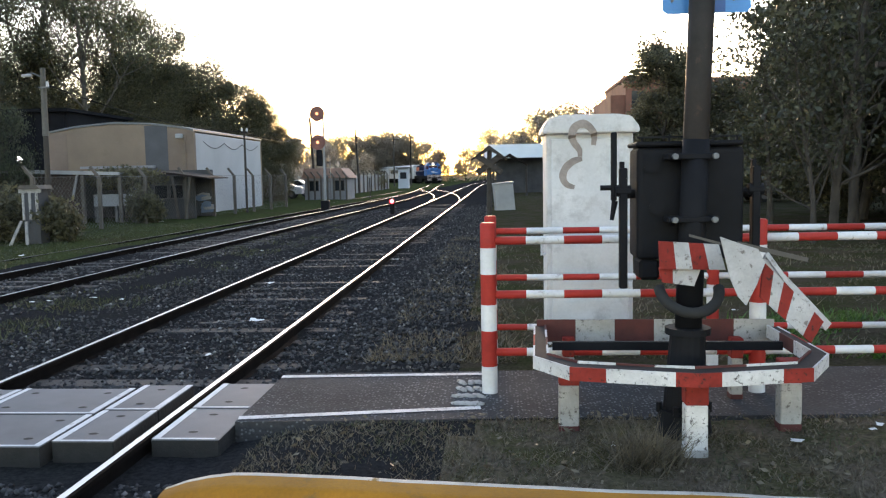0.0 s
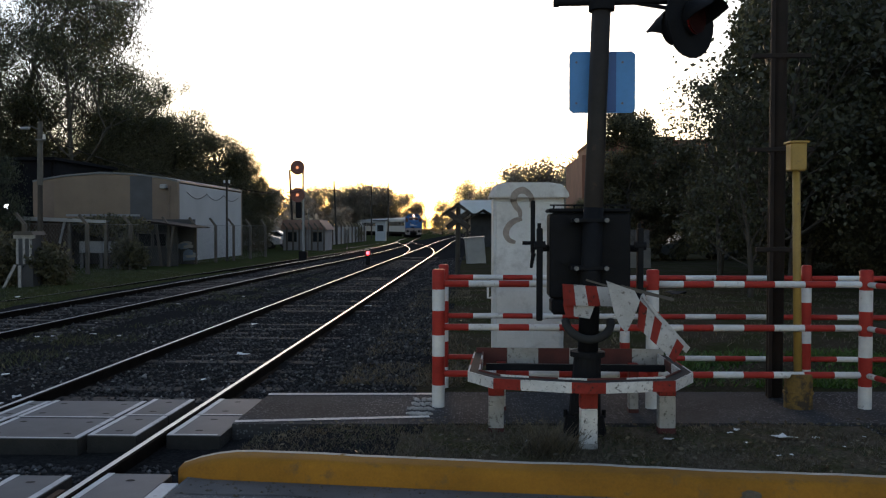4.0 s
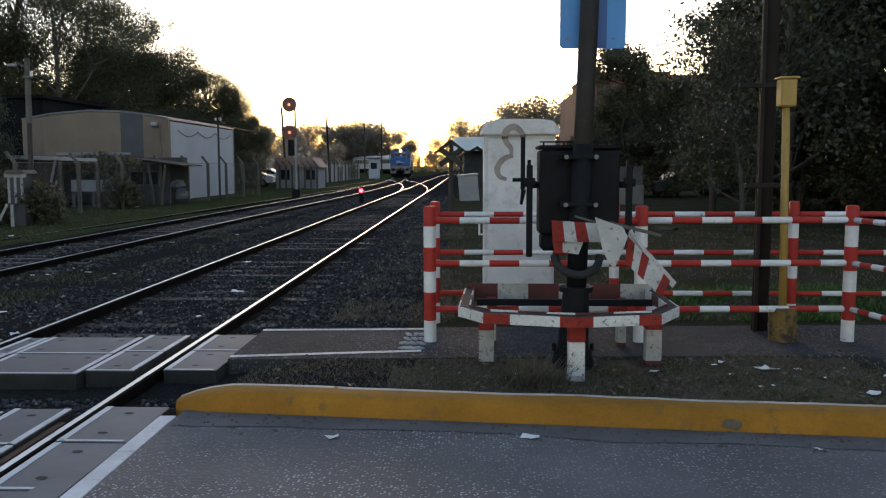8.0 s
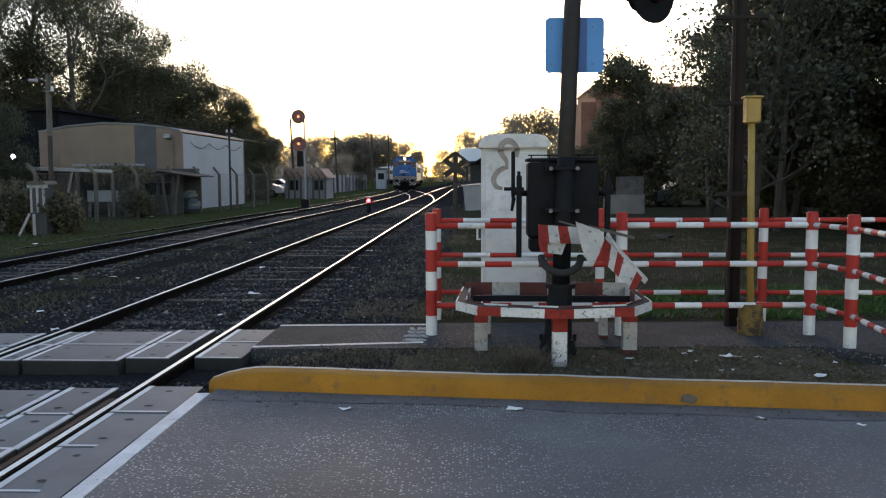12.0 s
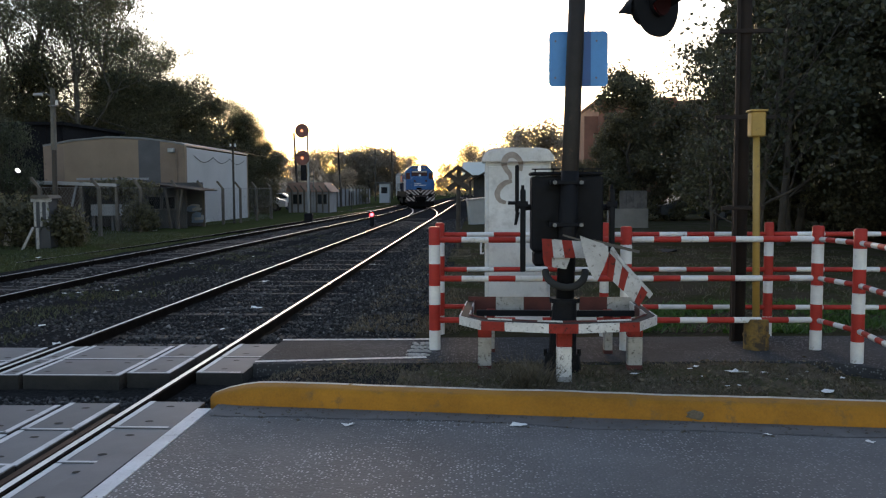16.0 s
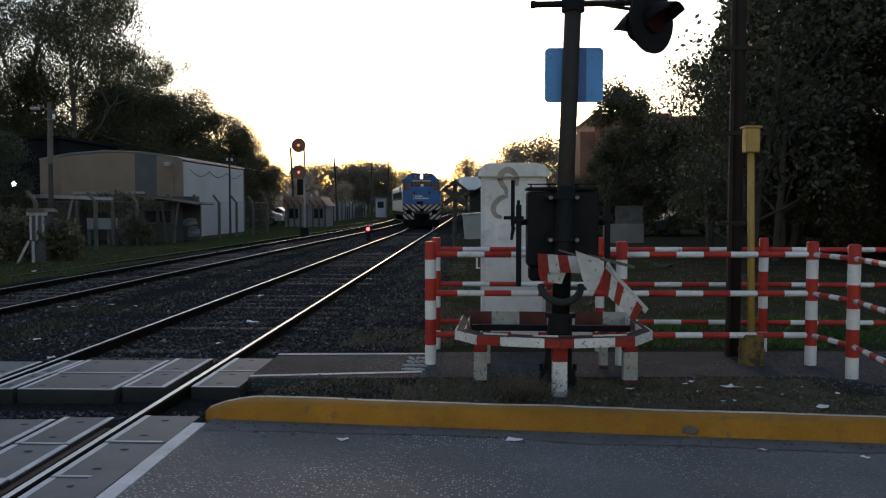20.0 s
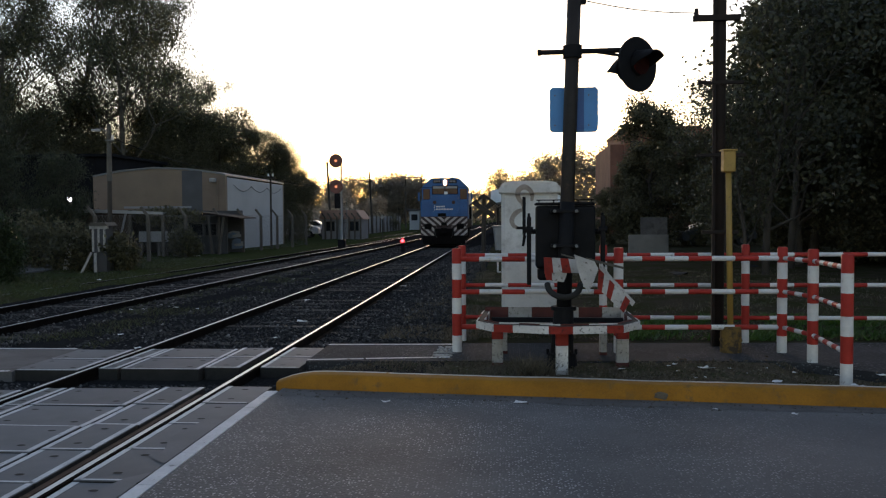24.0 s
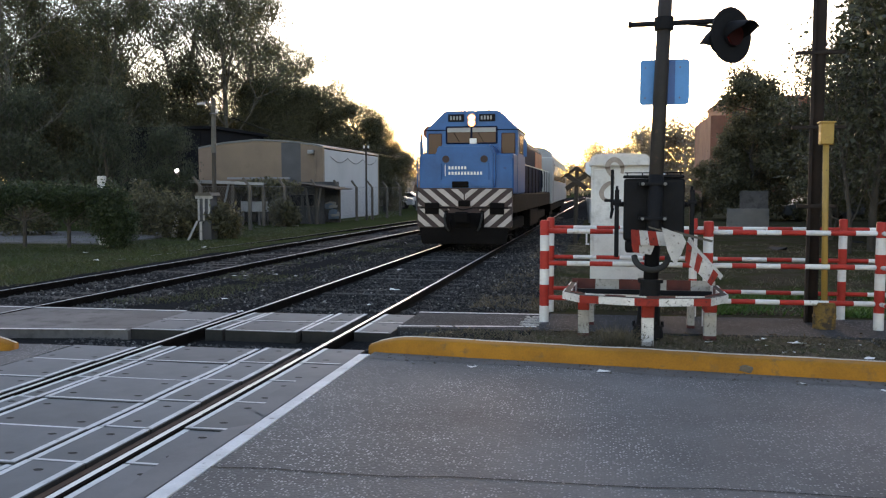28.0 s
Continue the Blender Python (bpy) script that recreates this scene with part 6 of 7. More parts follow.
def shrub(x, y, z, r, n, seed, label, mat, leaf=0.05, flat=0.8, name="shrub", cat="shrub", group="shrubs in the yard"):
    rng = np.random.default_rng(seed)
    d = rng.normal(0, 1, (n, 3))
    d /= np.linalg.norm(d, axis=1)[:, None]
    c = d * rng.uniform(0.55, 1.05, (n, 1)) * np.array(r)
    c += 0.4 * min(r) * np.array([[noise.noise(tuple(p * 1.7)), noise.noise(tuple(p * 1.9 + 5)), noise.noise(tuple(p * 1.5 + 9))] for p in c])
    c = c[c[:, 2] > -z]
    s = thing(name, (x, y, 0), label, cat, group)
    bm = tube((0, 0, -0.1), (0.05, 0, z), 0.06, 0.04, 7)
    for k in range(5):
        a = rng.normal(0, 1, 3)
        tube((0, 0, z * 0.5), (a[0] * r[0] * 0.4, a[1] * r[1] * 0.4, z + a[2] * 0.2), 0.03, 0.01, 5, bm)
    part("stem", bm, M["bark"], s)
    hang("foliage", leaves("foliage", c + np.array([0, 0, z]), leaf, mat, 7, rng, 0.09), s)
    return s


HL = "clipped green hedge trained over a wire frame"
shrub(-15.6, 19.2, 1.48, (2.9, 0.55, 0.26), 3600, 1, HL, M["hedge"], 0.036, name="hedge", cat="hedge", group="hedge over the gate")
shrub(-12.95, 19.4, 0.86, (0.5, 0.6, 0.86), 2600, 2, HL, M["hedge"], 0.036, name="hedge", cat="hedge", group="hedge over the gate")
shrub(-14.3, 19.3, 1.18, (0.62, 0.4, 0.34), 900, 3, HL, M["hedge"], 0.036, name="hedge", cat="hedge", group="hedge over the gate")
shrub(-16.9, 19.0, 1.05, (0.8, 0.5, 0.45), 1100, 4, HL, M["hedge"], 0.036, name="hedge", cat="hedge", group="hedge over the gate")
OV = "overgrown dark shrub against the shed and fence"
for i, (x, y, z, r) in enumerate([(-13.6, 24.6, 0.7, (0.9, 0.8, 0.75)), (-15.3, 25.3, 0.8, (1.1, 0.8, 0.9)), (-12.0, 24.2, 0.55, (0.5, 0.6, 0.6)), (-17.4, 26.5, 0.8, (1.4, 0.9, 0.9)), (-14.6, 34.2, 1.7, (1.6, 0.6, 0.35)), (-13.4, 33.2, 0.6, (0.6, 0.6, 0.7)), (-19.5, 24.5, 0.8, (1.5, 0.9, 0.9)), (-14.0, 100, 1.0, (0.8, 4.0, 1.0))]):
    shrub(x, y, z, r, 520, 20 + i, OV, M["leaf_dark"], 0.07)
gate_post = solo("gate_post", box(-0.09, 0.09, -0.09, 0.09, -0.1, 2.0, 0.01), M["white_worn"], "white square gate post beside the hedge", "post", m=pose(-13.75, 20.1, 0))
farm = thing("garden_path", (0, 0, 0), "pale gravel track behind the hedge", "path", kind="structure")
part("surface", box(-30, -14.2, 20.6, 27.0, -0.2, 0.045), M["slab"], farm)

# ---- the train ----
def clip_x(pts, lo, hi):
    """The part of an outline between two x values."""
    for lim, sg in ((lo, 1), (hi, -1)):
        out = []
        for (xa, za), (xb, zb) in zip(pts, pts[1:] + pts[:1]):
            ia, ib = sg * (xa - lim) >= 0, sg * (xb - lim) >= 0
            if ia:
                out.append((xa, za))
            if ia != ib:
                u = (lim - xa) / (xb - xa)
                out.append((lim, za + (zb - za) * u))
        pts = out
        if not pts:
            break
    return pts


def loco():
    t = thing("locomotive", (0, 0, 0), "blue diesel locomotive with white-striped maroon pilot and lit headlamps", "locomotive")
    B, D, F_ = M["loco_blue"], M["loco_dark"], M["loco_frame"]
    # The front face lies at y = 0, the train runs towards -y, its body along +y.
    part("underframe", box(-1.3, 1.3, 0.3, 16.6, 0.95, 1.5, 0.03), F_, t)
    part("pilot", prism([(-1.32, 0.60), (-1.32, 1.66), (1.32, 1.66), (1.32, 0.60), (1.0, 0.5), (0.95, 0.16), (-0.95, 0.16), (-1.0, 0.5)], 0.12, pose(0, 0.02, 0), 0.012), M["maroon"], t, "maroon pilot plate")
    for sx in (-1, 1):
        for z0, z1 in ((1.16, 1.63), (0.60, 1.09)):
            for i in range(-2, 6):
                x0 = 0.02 + i * 0.39 + (0.0 if z0 > 1 else 0.10)
                pts = clip_x([(x0, z0), (x0 + 0.19, z0), (x0 + 0.19 + 0.56, z1), (x0 + 0.56, z1)], 0.02 if z0 > 1 else 0.42, 1.30)
                if len(pts) > 2:
                    part("stripe", prism([(sx * x, z) for x, z in pts], 0.014, pose(0, 0.008, 0)), M["pale_stripe"], t)
    bm = box(-0.55, 0.55, -0.10, 0.05, 0.56, 0.98, 0.03)
    part("coupler_pocket", bm, F_, t)
    bm = box(-0.12, 0.12, -0.42, 0.0, 0.74, 0.98, 0.03)
    box(-0.2, 0.2, -0.52, -0.36, 0.70, 1.02, 0.05, bm)
    part("coupler", bm, F_, t)
    for sx in (-1, 1):
        part("air_hose", sweep([(sx * 0.5, -0.02, 0.98), (sx * 0.52, -0.2, 0.86), (sx * 0.46, -0.24, 0.6), (sx * 0.4, -0.16, 0.5)], 0.028, 7), M["tyre"], t)
        part("hose_cock", tube((sx * 0.5, -0.04, 1.0), (sx * 0.5, 0.04, 1.0), 0.05, 0.05, 10), F_, t)
    part("uncoupling_bar", sweep([(-1.2, -0.05, 1.12), (-0.25, -0.08, 1.12), (0, -0.2, 1.06), (0.25, -0.08, 1.12), (1.2, -0.05, 1.12)], 0.016, 6), F_, t)
    part("jumper_socket", box(-0.16, 0.16, -0.06, 0.03, 1.16, 1.32, 0.02), F_, t)
    part("plough", prism([(-1.16, 0.13), (-1.24, 0.58), (1.24, 0.58), (1.16, 0.13)], 0.15, pose(0, -0.12, 0), 0.02), F_, t, "dark snow-plough plate")
    for sx in (-1, 1):
        bm = box(sx * 0.9 - 0.2, sx * 0.9 + 0.2, -0.02, 0.06, 0.94, 1.26, 0.015)
        part("step_box", bm, F_, t)
        for z in (0.35, 0.65):
            part("step", box(sx * 1.2 - 0.12, sx * 1.2 + 0.12, 0.15, 0.4, z, z + 0.03), F_, t)
        part("hand_rail", sweep([(sx * 1.3, -0.01, 1.68), (sx * 1.3, -0.01, 2.5), (sx * 1.3, 0.4, 2.5)], 0.016, 6), B, t)
        part("hose", sweep([(sx * 0.35, -0.05, 0.9), (sx * 0.37, -0.16, 0.75), (sx * 0.36, -0.14, 0.45)], 0.025, 6), F_, t)
    # low nose
    part("nose", prism([(-0.83, 1.66), (-0.83, 2.68), (-0.70, 2.86), (0.70, 2.86), (0.83, 2.68), (0.83, 1.66)], 1.25, pose(0, 0.12, 0), 0.06), B, t, "blue short nose with rounded edges")
    part("nose_hatch", box(-0.36, 0.1, 0.10, 0.13, 1.67, 1.84, 0.01), F_, t)
    for sx in (-1, 1):
        part("class_lamp", tube((sx * 0.53, 0.09, 2.45), (sx * 0.53, 0.14, 2.45), 0.1, 0.1, 16), M["maroon"], t)
    part("lower_front", box(-1.32, 1.32, 0.30, 1.4, 1.5, 2.60, 0.03), B, t)
    part("cab", prism([(-1.33, 1.5), (-1.33, 3.34), (-0.78, 3.87), (0.78, 3.87), (1.33, 3.34), (1.33, 1.5)], 2.3, pose(0, 1.3, 0), 0.03), B, t, "blue cab with chamfered roof")
    y = 1.29
    for x0, x1 in ((-0.70, -0.03), (0.03, 0.70)):
        part("windscreen_frame", box(x0 - 0.05, x1 + 0.05, y - 0.012, y + 0.02, 2.92, 3.43, 0.03), M["loco_dark"], t)
        part("windscreen", box(x0, x1, y - 0.02, y + 0.0, 2.96, 3.39, 0.0), M["cab_glass"], t, "brown-tinted windscreen")
        part("visor", box(x0, x1, y - 0.024, y - 0.021, 3.26, 3.385), M["grey_box"], t)
    for sx in (-1, 1):
        part("corner_window", box(sx * 1.06 - 0.2, sx * 1.06 + 0.2, y - 0.016, y + 0.01, 2.63, 3.23, 0.02), M["cab_glass"], t)
        part("mirror", box(sx * 1.52 - 0.05, sx * 1.52 + 0.05, 1.5, 1.53, 2.55, 3.05, 0.01), M["loco_blue"], t)
        part("side_window", box(sx * 1.335 - 0.012, sx * 1.335 + 0.012, 1.75, 2.9, 2.66, 3.22, 0.0), M["cab_glass"], t)
    part("number_board", box(-0.68, -0.22, y - 0.03, y + 0.02, 3.56, 3.77, 0.012), M["black"], t)
    part("number_board", box(0.22, 0.68, y - 0.03, y + 0.02, 3.56, 3.77, 0.012), M["black"], t)
    for x0, n in ((-0.62, 4), (0.27, 4)):
        for i in range(n):
            part("marking", box(x0 + i * 0.09, x0 + i * 0.09 + 0.05, y - 0.036, y - 0.03, 3.61, 3.72), M["grey_box"], t)
    part("lamp_housing", box(-0.17, 0.17, y - 0.06, y + 0.02, 3.44, 3.86, 0.04), M["loco_blue"], t)
    for z in (3.66, 3.52):
        own = bmesh.new()
        bmesh.ops.create_uvsphere(own, u_segments=16, v_segments=8, radius=0.07)
        # Added glowing disc behind the lamp, in place of its halo.
        part("reflector", tube((0.01, y - 0.075, z), (0.01, y - 0.04, z), 0.115, 0.10, 18), M["reflector"], t, "orange glowing disc for the halo round the lamp")
        part("headlamp", merge(None, own, pose(0.01, y - 0.07, z) @ Matrix.Diagonal((1, 0.4, 1, 1))), M["headlamp"], t, "glowing warm headlamp", smooth=True)
    for x in (-0.35, 0.35):
        part("wiper", tube((x, y - 0.03, 2.98), (x - 0.16, y - 0.03, 3.24), 0.008, 0.008, 5), F_, t)
    part("antenna", tube((-0.3, 1.9, 3.86), (-0.3, 1.9, 4.08), 0.02, 0.01, 6), F_, t)
    for sx in (-1, 1):
        part("nose_grab", sweep([(sx * 0.66, 0.1, 1.9), (sx * 0.66, 0.06, 1.92), (sx * 0.66, 0.06, 2.3), (sx * 0.66, 0.1, 2.32)], 0.012, 6), B, t)
        part("gutter", box(sx * 1.05 - 0.32, sx * 1.05 + 0.32, 1.27, 3.6, 3.31, 3.335), D, t)
    part("horn", box(0.3, 0.44, 2.2, 2.5, 3.86, 3.97, 0.02), F_, t)
    bm = box(-0.05, 0.15, y - 0.05, y, 2.92, 3.08, 0.01)
    box(0.015, 0.085, y - 0.056, y - 0.04, 2.96, 3.04, 0.0, bm)
    part("wiper_box", bm, M["board_white"], t)
    # operator's mark: plain pale bars where two words stand
    part("mark", box(-0.56, -0.54, 0.112, 0.118, 1.98, 2.30), M["board_white"], t)
    for z, ln in ((2.17, 0.52), (2.02, 0.92)):
        x = -0.46
        while x < -0.46 + ln - 0.02:
            part("mark", box(x, x + 0.055, 0.112, 0.118, z, z + 0.085), M["board_white"], t)
            x += 0.088
    # long hood and walkway
    part("long_hood", prism([(-0.95, 1.5), (-0.95, 3.2), (-0.7, 3.5), (0.7, 3.5), (0.95, 3.2), (0.95, 1.5)], 12.4, pose(0, 3.6, 0), 0.03), D, t, "dark blue engine hood")
    part("hood_band", box(0.952, 0.965, 12.2, 15.8, 2.5, 3.15), M["orange"], t)
    part("hood_band", box(-0.965, -0.952, 12.2, 15.8, 2.5, 3.15), M["orange"], t)
    for yy in (6.0, 9.0, 12.5, 14.5):
        part("roof_fan", tube((0, yy, 3.48), (0, yy, 3.68), 0.5, 0.46, 18), F_, t)
    for sx in (-1, 1):
        for yy in np.arange(4.2, 15.9, 1.05):
            part("hood_door", box(sx * 0.955 - 0.01, sx * 0.955 + 0.01, yy, yy + 0.95, 1.7, 2.35, 0.0), D, t)
        part("walkway_rail", sweep([(sx * 1.28, 3.8, 2.4), (sx * 1.28, 16.2, 2.4)], 0.018, 6), M["board_white"], t)
        for yy in np.arange(3.8, 16.3, 1.55):
            part("stanchion", tube((sx * 1.28, yy, 1.5), (sx * 1.28, yy, 2.4), 0.015, 0.015, 6), F_, t)
        part("fuel_tank_side", box(sx * 0.95, sx * 1.25, 6.6, 10.4, 0.32, 0.95, 0.04), F_, t)
    sets = []
    for yb in (3.2, 13.4):
        bog = thing("bogie", (0, 0, 0))
        bog.parent = t
        for sx in (-1, 1):
            part("side_frame", box(sx * 1.05 - 0.08, sx * 1.05 + 0.08, yb - 2.3, yb + 2.3, 0.4, 0.75, 0.04), F_, bog)
        for dy in (-1.75, 0, 1.75):
            ws = new("wheelset", from_bm("wheelset", wheel_bm(), M["loco_frame"]))
            ws.parent = t
            sets.append((ws, yb + dy))
    return t, sets


def wheel_bm(r=0.5):
    bm = tube((-0.9, 0, 0), (0.9, 0, 0), 0.08, 0.08, 10)
    for x in (-0.87, 0.87):
        tube((x - 0.06, 0, 0), (x + 0.06, 0, 0), r, r, 24, bm, True, 0.02)
        tube((x - 0.08, 0, 0), (x + 0.08, 0, 0), 0.16, 0.16, 12, bm)
        for k in range(5):
            a = k * 2 * math.pi / 5
            tube((x - 0.07, 0.3 * math.cos(a), 0.3 * math.sin(a)), (x + 0.07, 0.3 * math.cos(a), 0.3 * math.sin(a)), 0.05, 0.05, 8, bm)
    return bm


def coach():
    c = thing("passenger_coach", (0, 0, 0), "long silver passenger coach with dark windows and pale ribbed roof", "railway coach", "coaches of the train")
    L = 24.0
    part("body", box(-1.30, 1.30, 0.3, L, 0.95, 3.15, 0.04), M["coach"], c)
    prof = [(-1.30, 3.15), (-1.2, 3.4), (-0.9, 3.56), (0, 3.66), (0.9, 3.56), (1.2, 3.4), (1.30, 3.15)]
    part("roof", prism(prof, L - 0.5, pose(0, 0.4, 0)), M["coach_roof"], c, "pale curved roof")
    part("underframe", box(-1.2, 1.2, 0.8, L - 0.5, 0.55, 0.95, 0.03), M["loco_frame"], c)
    for sx in (-1, 1):
        part("skirt_band", box(sx * 1.305 - 0.006, sx * 1.305 + 0.006, 0.4, L - 0.1, 1.0, 1.45), M["coach"], c)
        y = 2.2
        while y < L - 2.4:
            part("window", box(sx * 1.305 - 0.012, sx * 1.305 + 0.012, y, y + 1.25, 2.05, 2.85, 0.0), M["window"], c)
            y += 1.65
        for y in (0.7, L - 1.4):
            part("door", box(sx * 1.305 - 0.01, sx * 1.305 + 0.01, y, y + 0.8, 1.05, 3.0, 0.0), M["coach_roof"], c)
    part("end_door", box(-0.45, 0.45, 0.27, 0.31, 1.05, 3.1), M["loco_dark"], c)
    for yb in (3.5, L - 3.2):
        for sx in (-1, 1):
            part("bogie_frame", box(sx * 1.02 - 0.08, sx * 1.02 + 0.08, yb - 1.6, yb + 1.6, 0.35, 0.65, 0.03), M["loco_frame"], c)
        for dy in (-1.2, 1.2):
            part("wheelset", tube((-0.95, yb + dy, 0.46), (0.95, yb + dy, 0.46), 0.46, 0.46, 18), M["loco_frame"], c)
    for yy in np.arange(3, L - 2, 3.6):
        part("roof_vent", box(-0.35, 0.35, yy, yy + 0.9, 3.6, 3.74, 0.04), M["coach_roof"], c)
    return c


locomotive, wheelsets = loco()
coaches = [coach()]
for _ in range(2):
    coaches.append(copy_thing(coaches[0], pose(0, 0, 0)))

# ---- crossing panels ----
def panel_mesh(w, l, trims):
    """A slab with recessed joints, steel edges where trims says so, and dark lifting holes."""
    t, e = 0.028, 0.046
    bm = box(0.004, w - 0.004, 0.004, l - 0.004, -0.16, 0.0, 0.005)
    verts_faces = from_bm("panel", bm, [M["panel"], M["trim"], M["groove"]])
    bm = bmesh.new()
    bm.from_mesh(verts_faces)
    bm.normal_update()
    for f in bm.faces:
        f.material_index = 0 if f.normal.z > 0.5 else 2

    def flat(x0, x1, y0, y1, z, mi):
        f = bm.faces.new([bm.verts.new(p) for p in ((x0, y0, z), (x1, y0, z), (x1, y1, z), (x0, y1, z))])
        f.material_index = mi
    if "l" in trims:
        flat(0.006, 0.006 + e, 0.006, l - 0.006, 0.003, 1)
    if "r" in trims:
        flat(w - 0.006 - e, w - 0.006, 0.006, l - 0.006, 0.003, 1)
    if "n" in trims:
        flat(0.03, w - 0.03, 0.006, 0.006 + t, 0.003, 1)
    for hx in ((0.18, 0.82) if w > 0.6 else (0.5,)):
        for hy in (0.22, 0.78):
            r = 0.022
            f = bm.faces.new([bm.verts.new((w * hx + 1.5 * r * math.cos(a), l * hy + r * math.sin(a), 0.003)) for a in np.linspace(0, 2 * math.pi, 9)[:-1]])
            f.material_index = 2
    bm.to_mesh(verts_faces)
    bm.free()
    return verts_faces


COLS = [(-5.18, -4.46, "rn"), (-4.28, -4.06, "lrn"), (-4.04, -3.16, "lrn"), (-3.14, -2.74, "lrn"), (-2.535, -2.10, "ln")]
crossing = thing("level_crossing", (0, 0, 0), "grey concrete level-crossing panels with pale steel edges", "level crossing", kind="structure")
rp = random.Random(9)
for x0, x1, tr in COLS:
    me = panel_mesh(x1 - x0, 0.735, tr)
    for k in range(14):
        hang("panel", me, crossing, m=pose(x0 + rp.uniform(-0.003, 0.003), 5.42 + 0.09 * (x0 + 5) - 0.737 * k, rp.uniform(-0.006, 0.002), rp.uniform(-0.25, 0.25), rp.uniform(-0.25, 0.25), 0))
foot = thing("foot_crossing", (0, 0, 0), "grey concrete foot-crossing panels between the rails", "foot crossing", kind="structure")
for x0, x1, tr in COLS:
    me = panel_mesh(x1 - x0, 0.70, tr)
    for k in range(2):
        hang("panel", me, foot, m=pose(x0 + rp.uniform(-0.004, 0.004), 7.18 + 0.71 * k + 0.10 * (x0 + 5.0), rp.uniform(-0.006, 0.002), 0, 0, 0))
edge = bmesh.new()
for k in range(22):
    y0 = 6.16 - 0.7 * k
    box(-2.092, -1.985, y0 - 0.694, y0, -0.1, 0.006, 0.003, edge)
solo("crossing_edge", edge, M["trim"], "pale steel edge strip beside the road", "edge strip", kind="structure")
for x0 in (-4.285, -2.735):
    solo("flange_guard", box(x0 - 0.004, x0 + 0.045, -9, 6.12, -0.14, -0.03, 0.003), M["flange"], "rusty flangeway angle beside the rail", "flangeway", "flangeway angles", "structure")


# ---- ballast stones, grass, litter ----
def stones(name, pts, size, mat, rng):
    n = len(pts)
    dirs = np.array([(1, 0, 0), (-1, 0, 0), (0, 1, 0), (0, -1, 0), (0, 0, 1), (0, 0, -1)], float)
    tri = np.array([(0, 2, 4), (2, 1, 4), (1, 3, 4), (3, 0, 4), (2, 0, 5), (1, 2, 5), (3, 1, 5), (0, 3, 5)])
    r = size * rng.uniform(0.6, 1.5, (n, 1, 1)) * rng.uniform(0.65, 1.2, (n, 6, 1))
    ang = rng.uniform(0, 2 * math.pi, n)
    v = dirs[None] * r
    v = v + rng.normal(0, 0.22, (n, 6, 3)) * size
    c, s = np.cos(ang)[:, None], np.sin(ang)[:, None]
    v = np.stack([v[..., 0] * c - v[..., 1] * s, v[..., 0] * s + v[..., 1] * c, v[..., 2] * 0.8], -1) + pts[:, None, :]
    f = (tri[None] + (np.arange(n) * 6)[:, None, None]).reshape(-1, 3)
    me = bpy.data.meshes.new(name)
    me.vertices.add(n * 6)
    me.vertices.foreach_set("co", v.reshape(-1).astype(np.float32))
    me.loops.add(len(f) * 3)
    me.loops.foreach_set("vertex_index", f.reshape(-1).astype(np.int32))
    me.polygons.add(len(f))
    me.polygons.foreach_set("loop_start", np.arange(0, len(f) * 3, 3, dtype=np.int32))
    me.materials.append(mat)
    me.update(calc_edges=True)
    return me


def stone_mat():
    m, nt, bsdf = nodes_of("loose_ballast")
    geo = nt.nodes.new("ShaderNodeNewGeometry")
    a = ramp_of(nt, geo.outputs["Random Per Island"], [(0.0, (0.024, 0.0235, 0.025)), (0.55, (0.062, 0.060, 0.061)), (0.95, (0.112, 0.108, 0.108)), (1.0, (0.3, 0.29, 0.275))])
    nt.links.new(mix_of(nt, 1.0, a, ramp_of(nt, noise_of(nt, 45.0), [(0.3, (0.7,) * 3), (0.7, (1,) * 3)]), 'MULTIPLY'), bsdf.inputs["Base Color"])
    bsdf.inputs["Roughness"].default_value = 0.9
    bsdf.inputs["Specular IOR Level"].default_value = 0.2
    return m


rng = np.random.default_rng(21)
STONE = stone_mat()
n = 52000
sy = 6.2 + 40 * rng.uniform(0, 1, n) ** 2.0
sx_ = rng.uniform(-5.9, -0.7, n)
keep = ~((sy > 6.95) & (sy < 8.85) & (sx_ > -5.25) & (sx_ < -2.05)) & (np.abs(sx_ + 2.60) > 0.08) & (np.abs(sx_ + 4.38) > 0.08) & ~((sx_ > -2.2) & (sy < 9.2))
keep &= ~((sx_ < -1.95) & (sx_ > -5.2) & (sy < 6.3))
p1 = np.stack([sx_, sy, -0.135 + rng.uniform(-0.02, 0.025, n) + 0.15 * np.clip((sx_ + 2.1) / 0.7, 0, 1)], 1)[keep]
loose = new("loose_ballast", stones("loose_ballast", p1, 0.021, STONE, rng))
tagged(loose, "loose dark crushed stones between and beside the rails", "ballast stones", kind="stuff")
n = 14000
sy = 9.3 + 40 * rng.uniform(0, 1, n) ** 1.8
sx_ = -8.4 + 0.022 * (sy - 8.5) + rng.uniform(-1.7, 1.7, n)
p2 = np.stack([sx_, sy, -0.135 + rng.uniform(-0.02, 0.02, n)], 1)
loose2 = new("loose_ballast", stones("loose_ballast", p2, 0.028, STONE, rng))
tagged(loose2, "loose dark crushed stones along the second track", "ballast stones", kind="stuff")


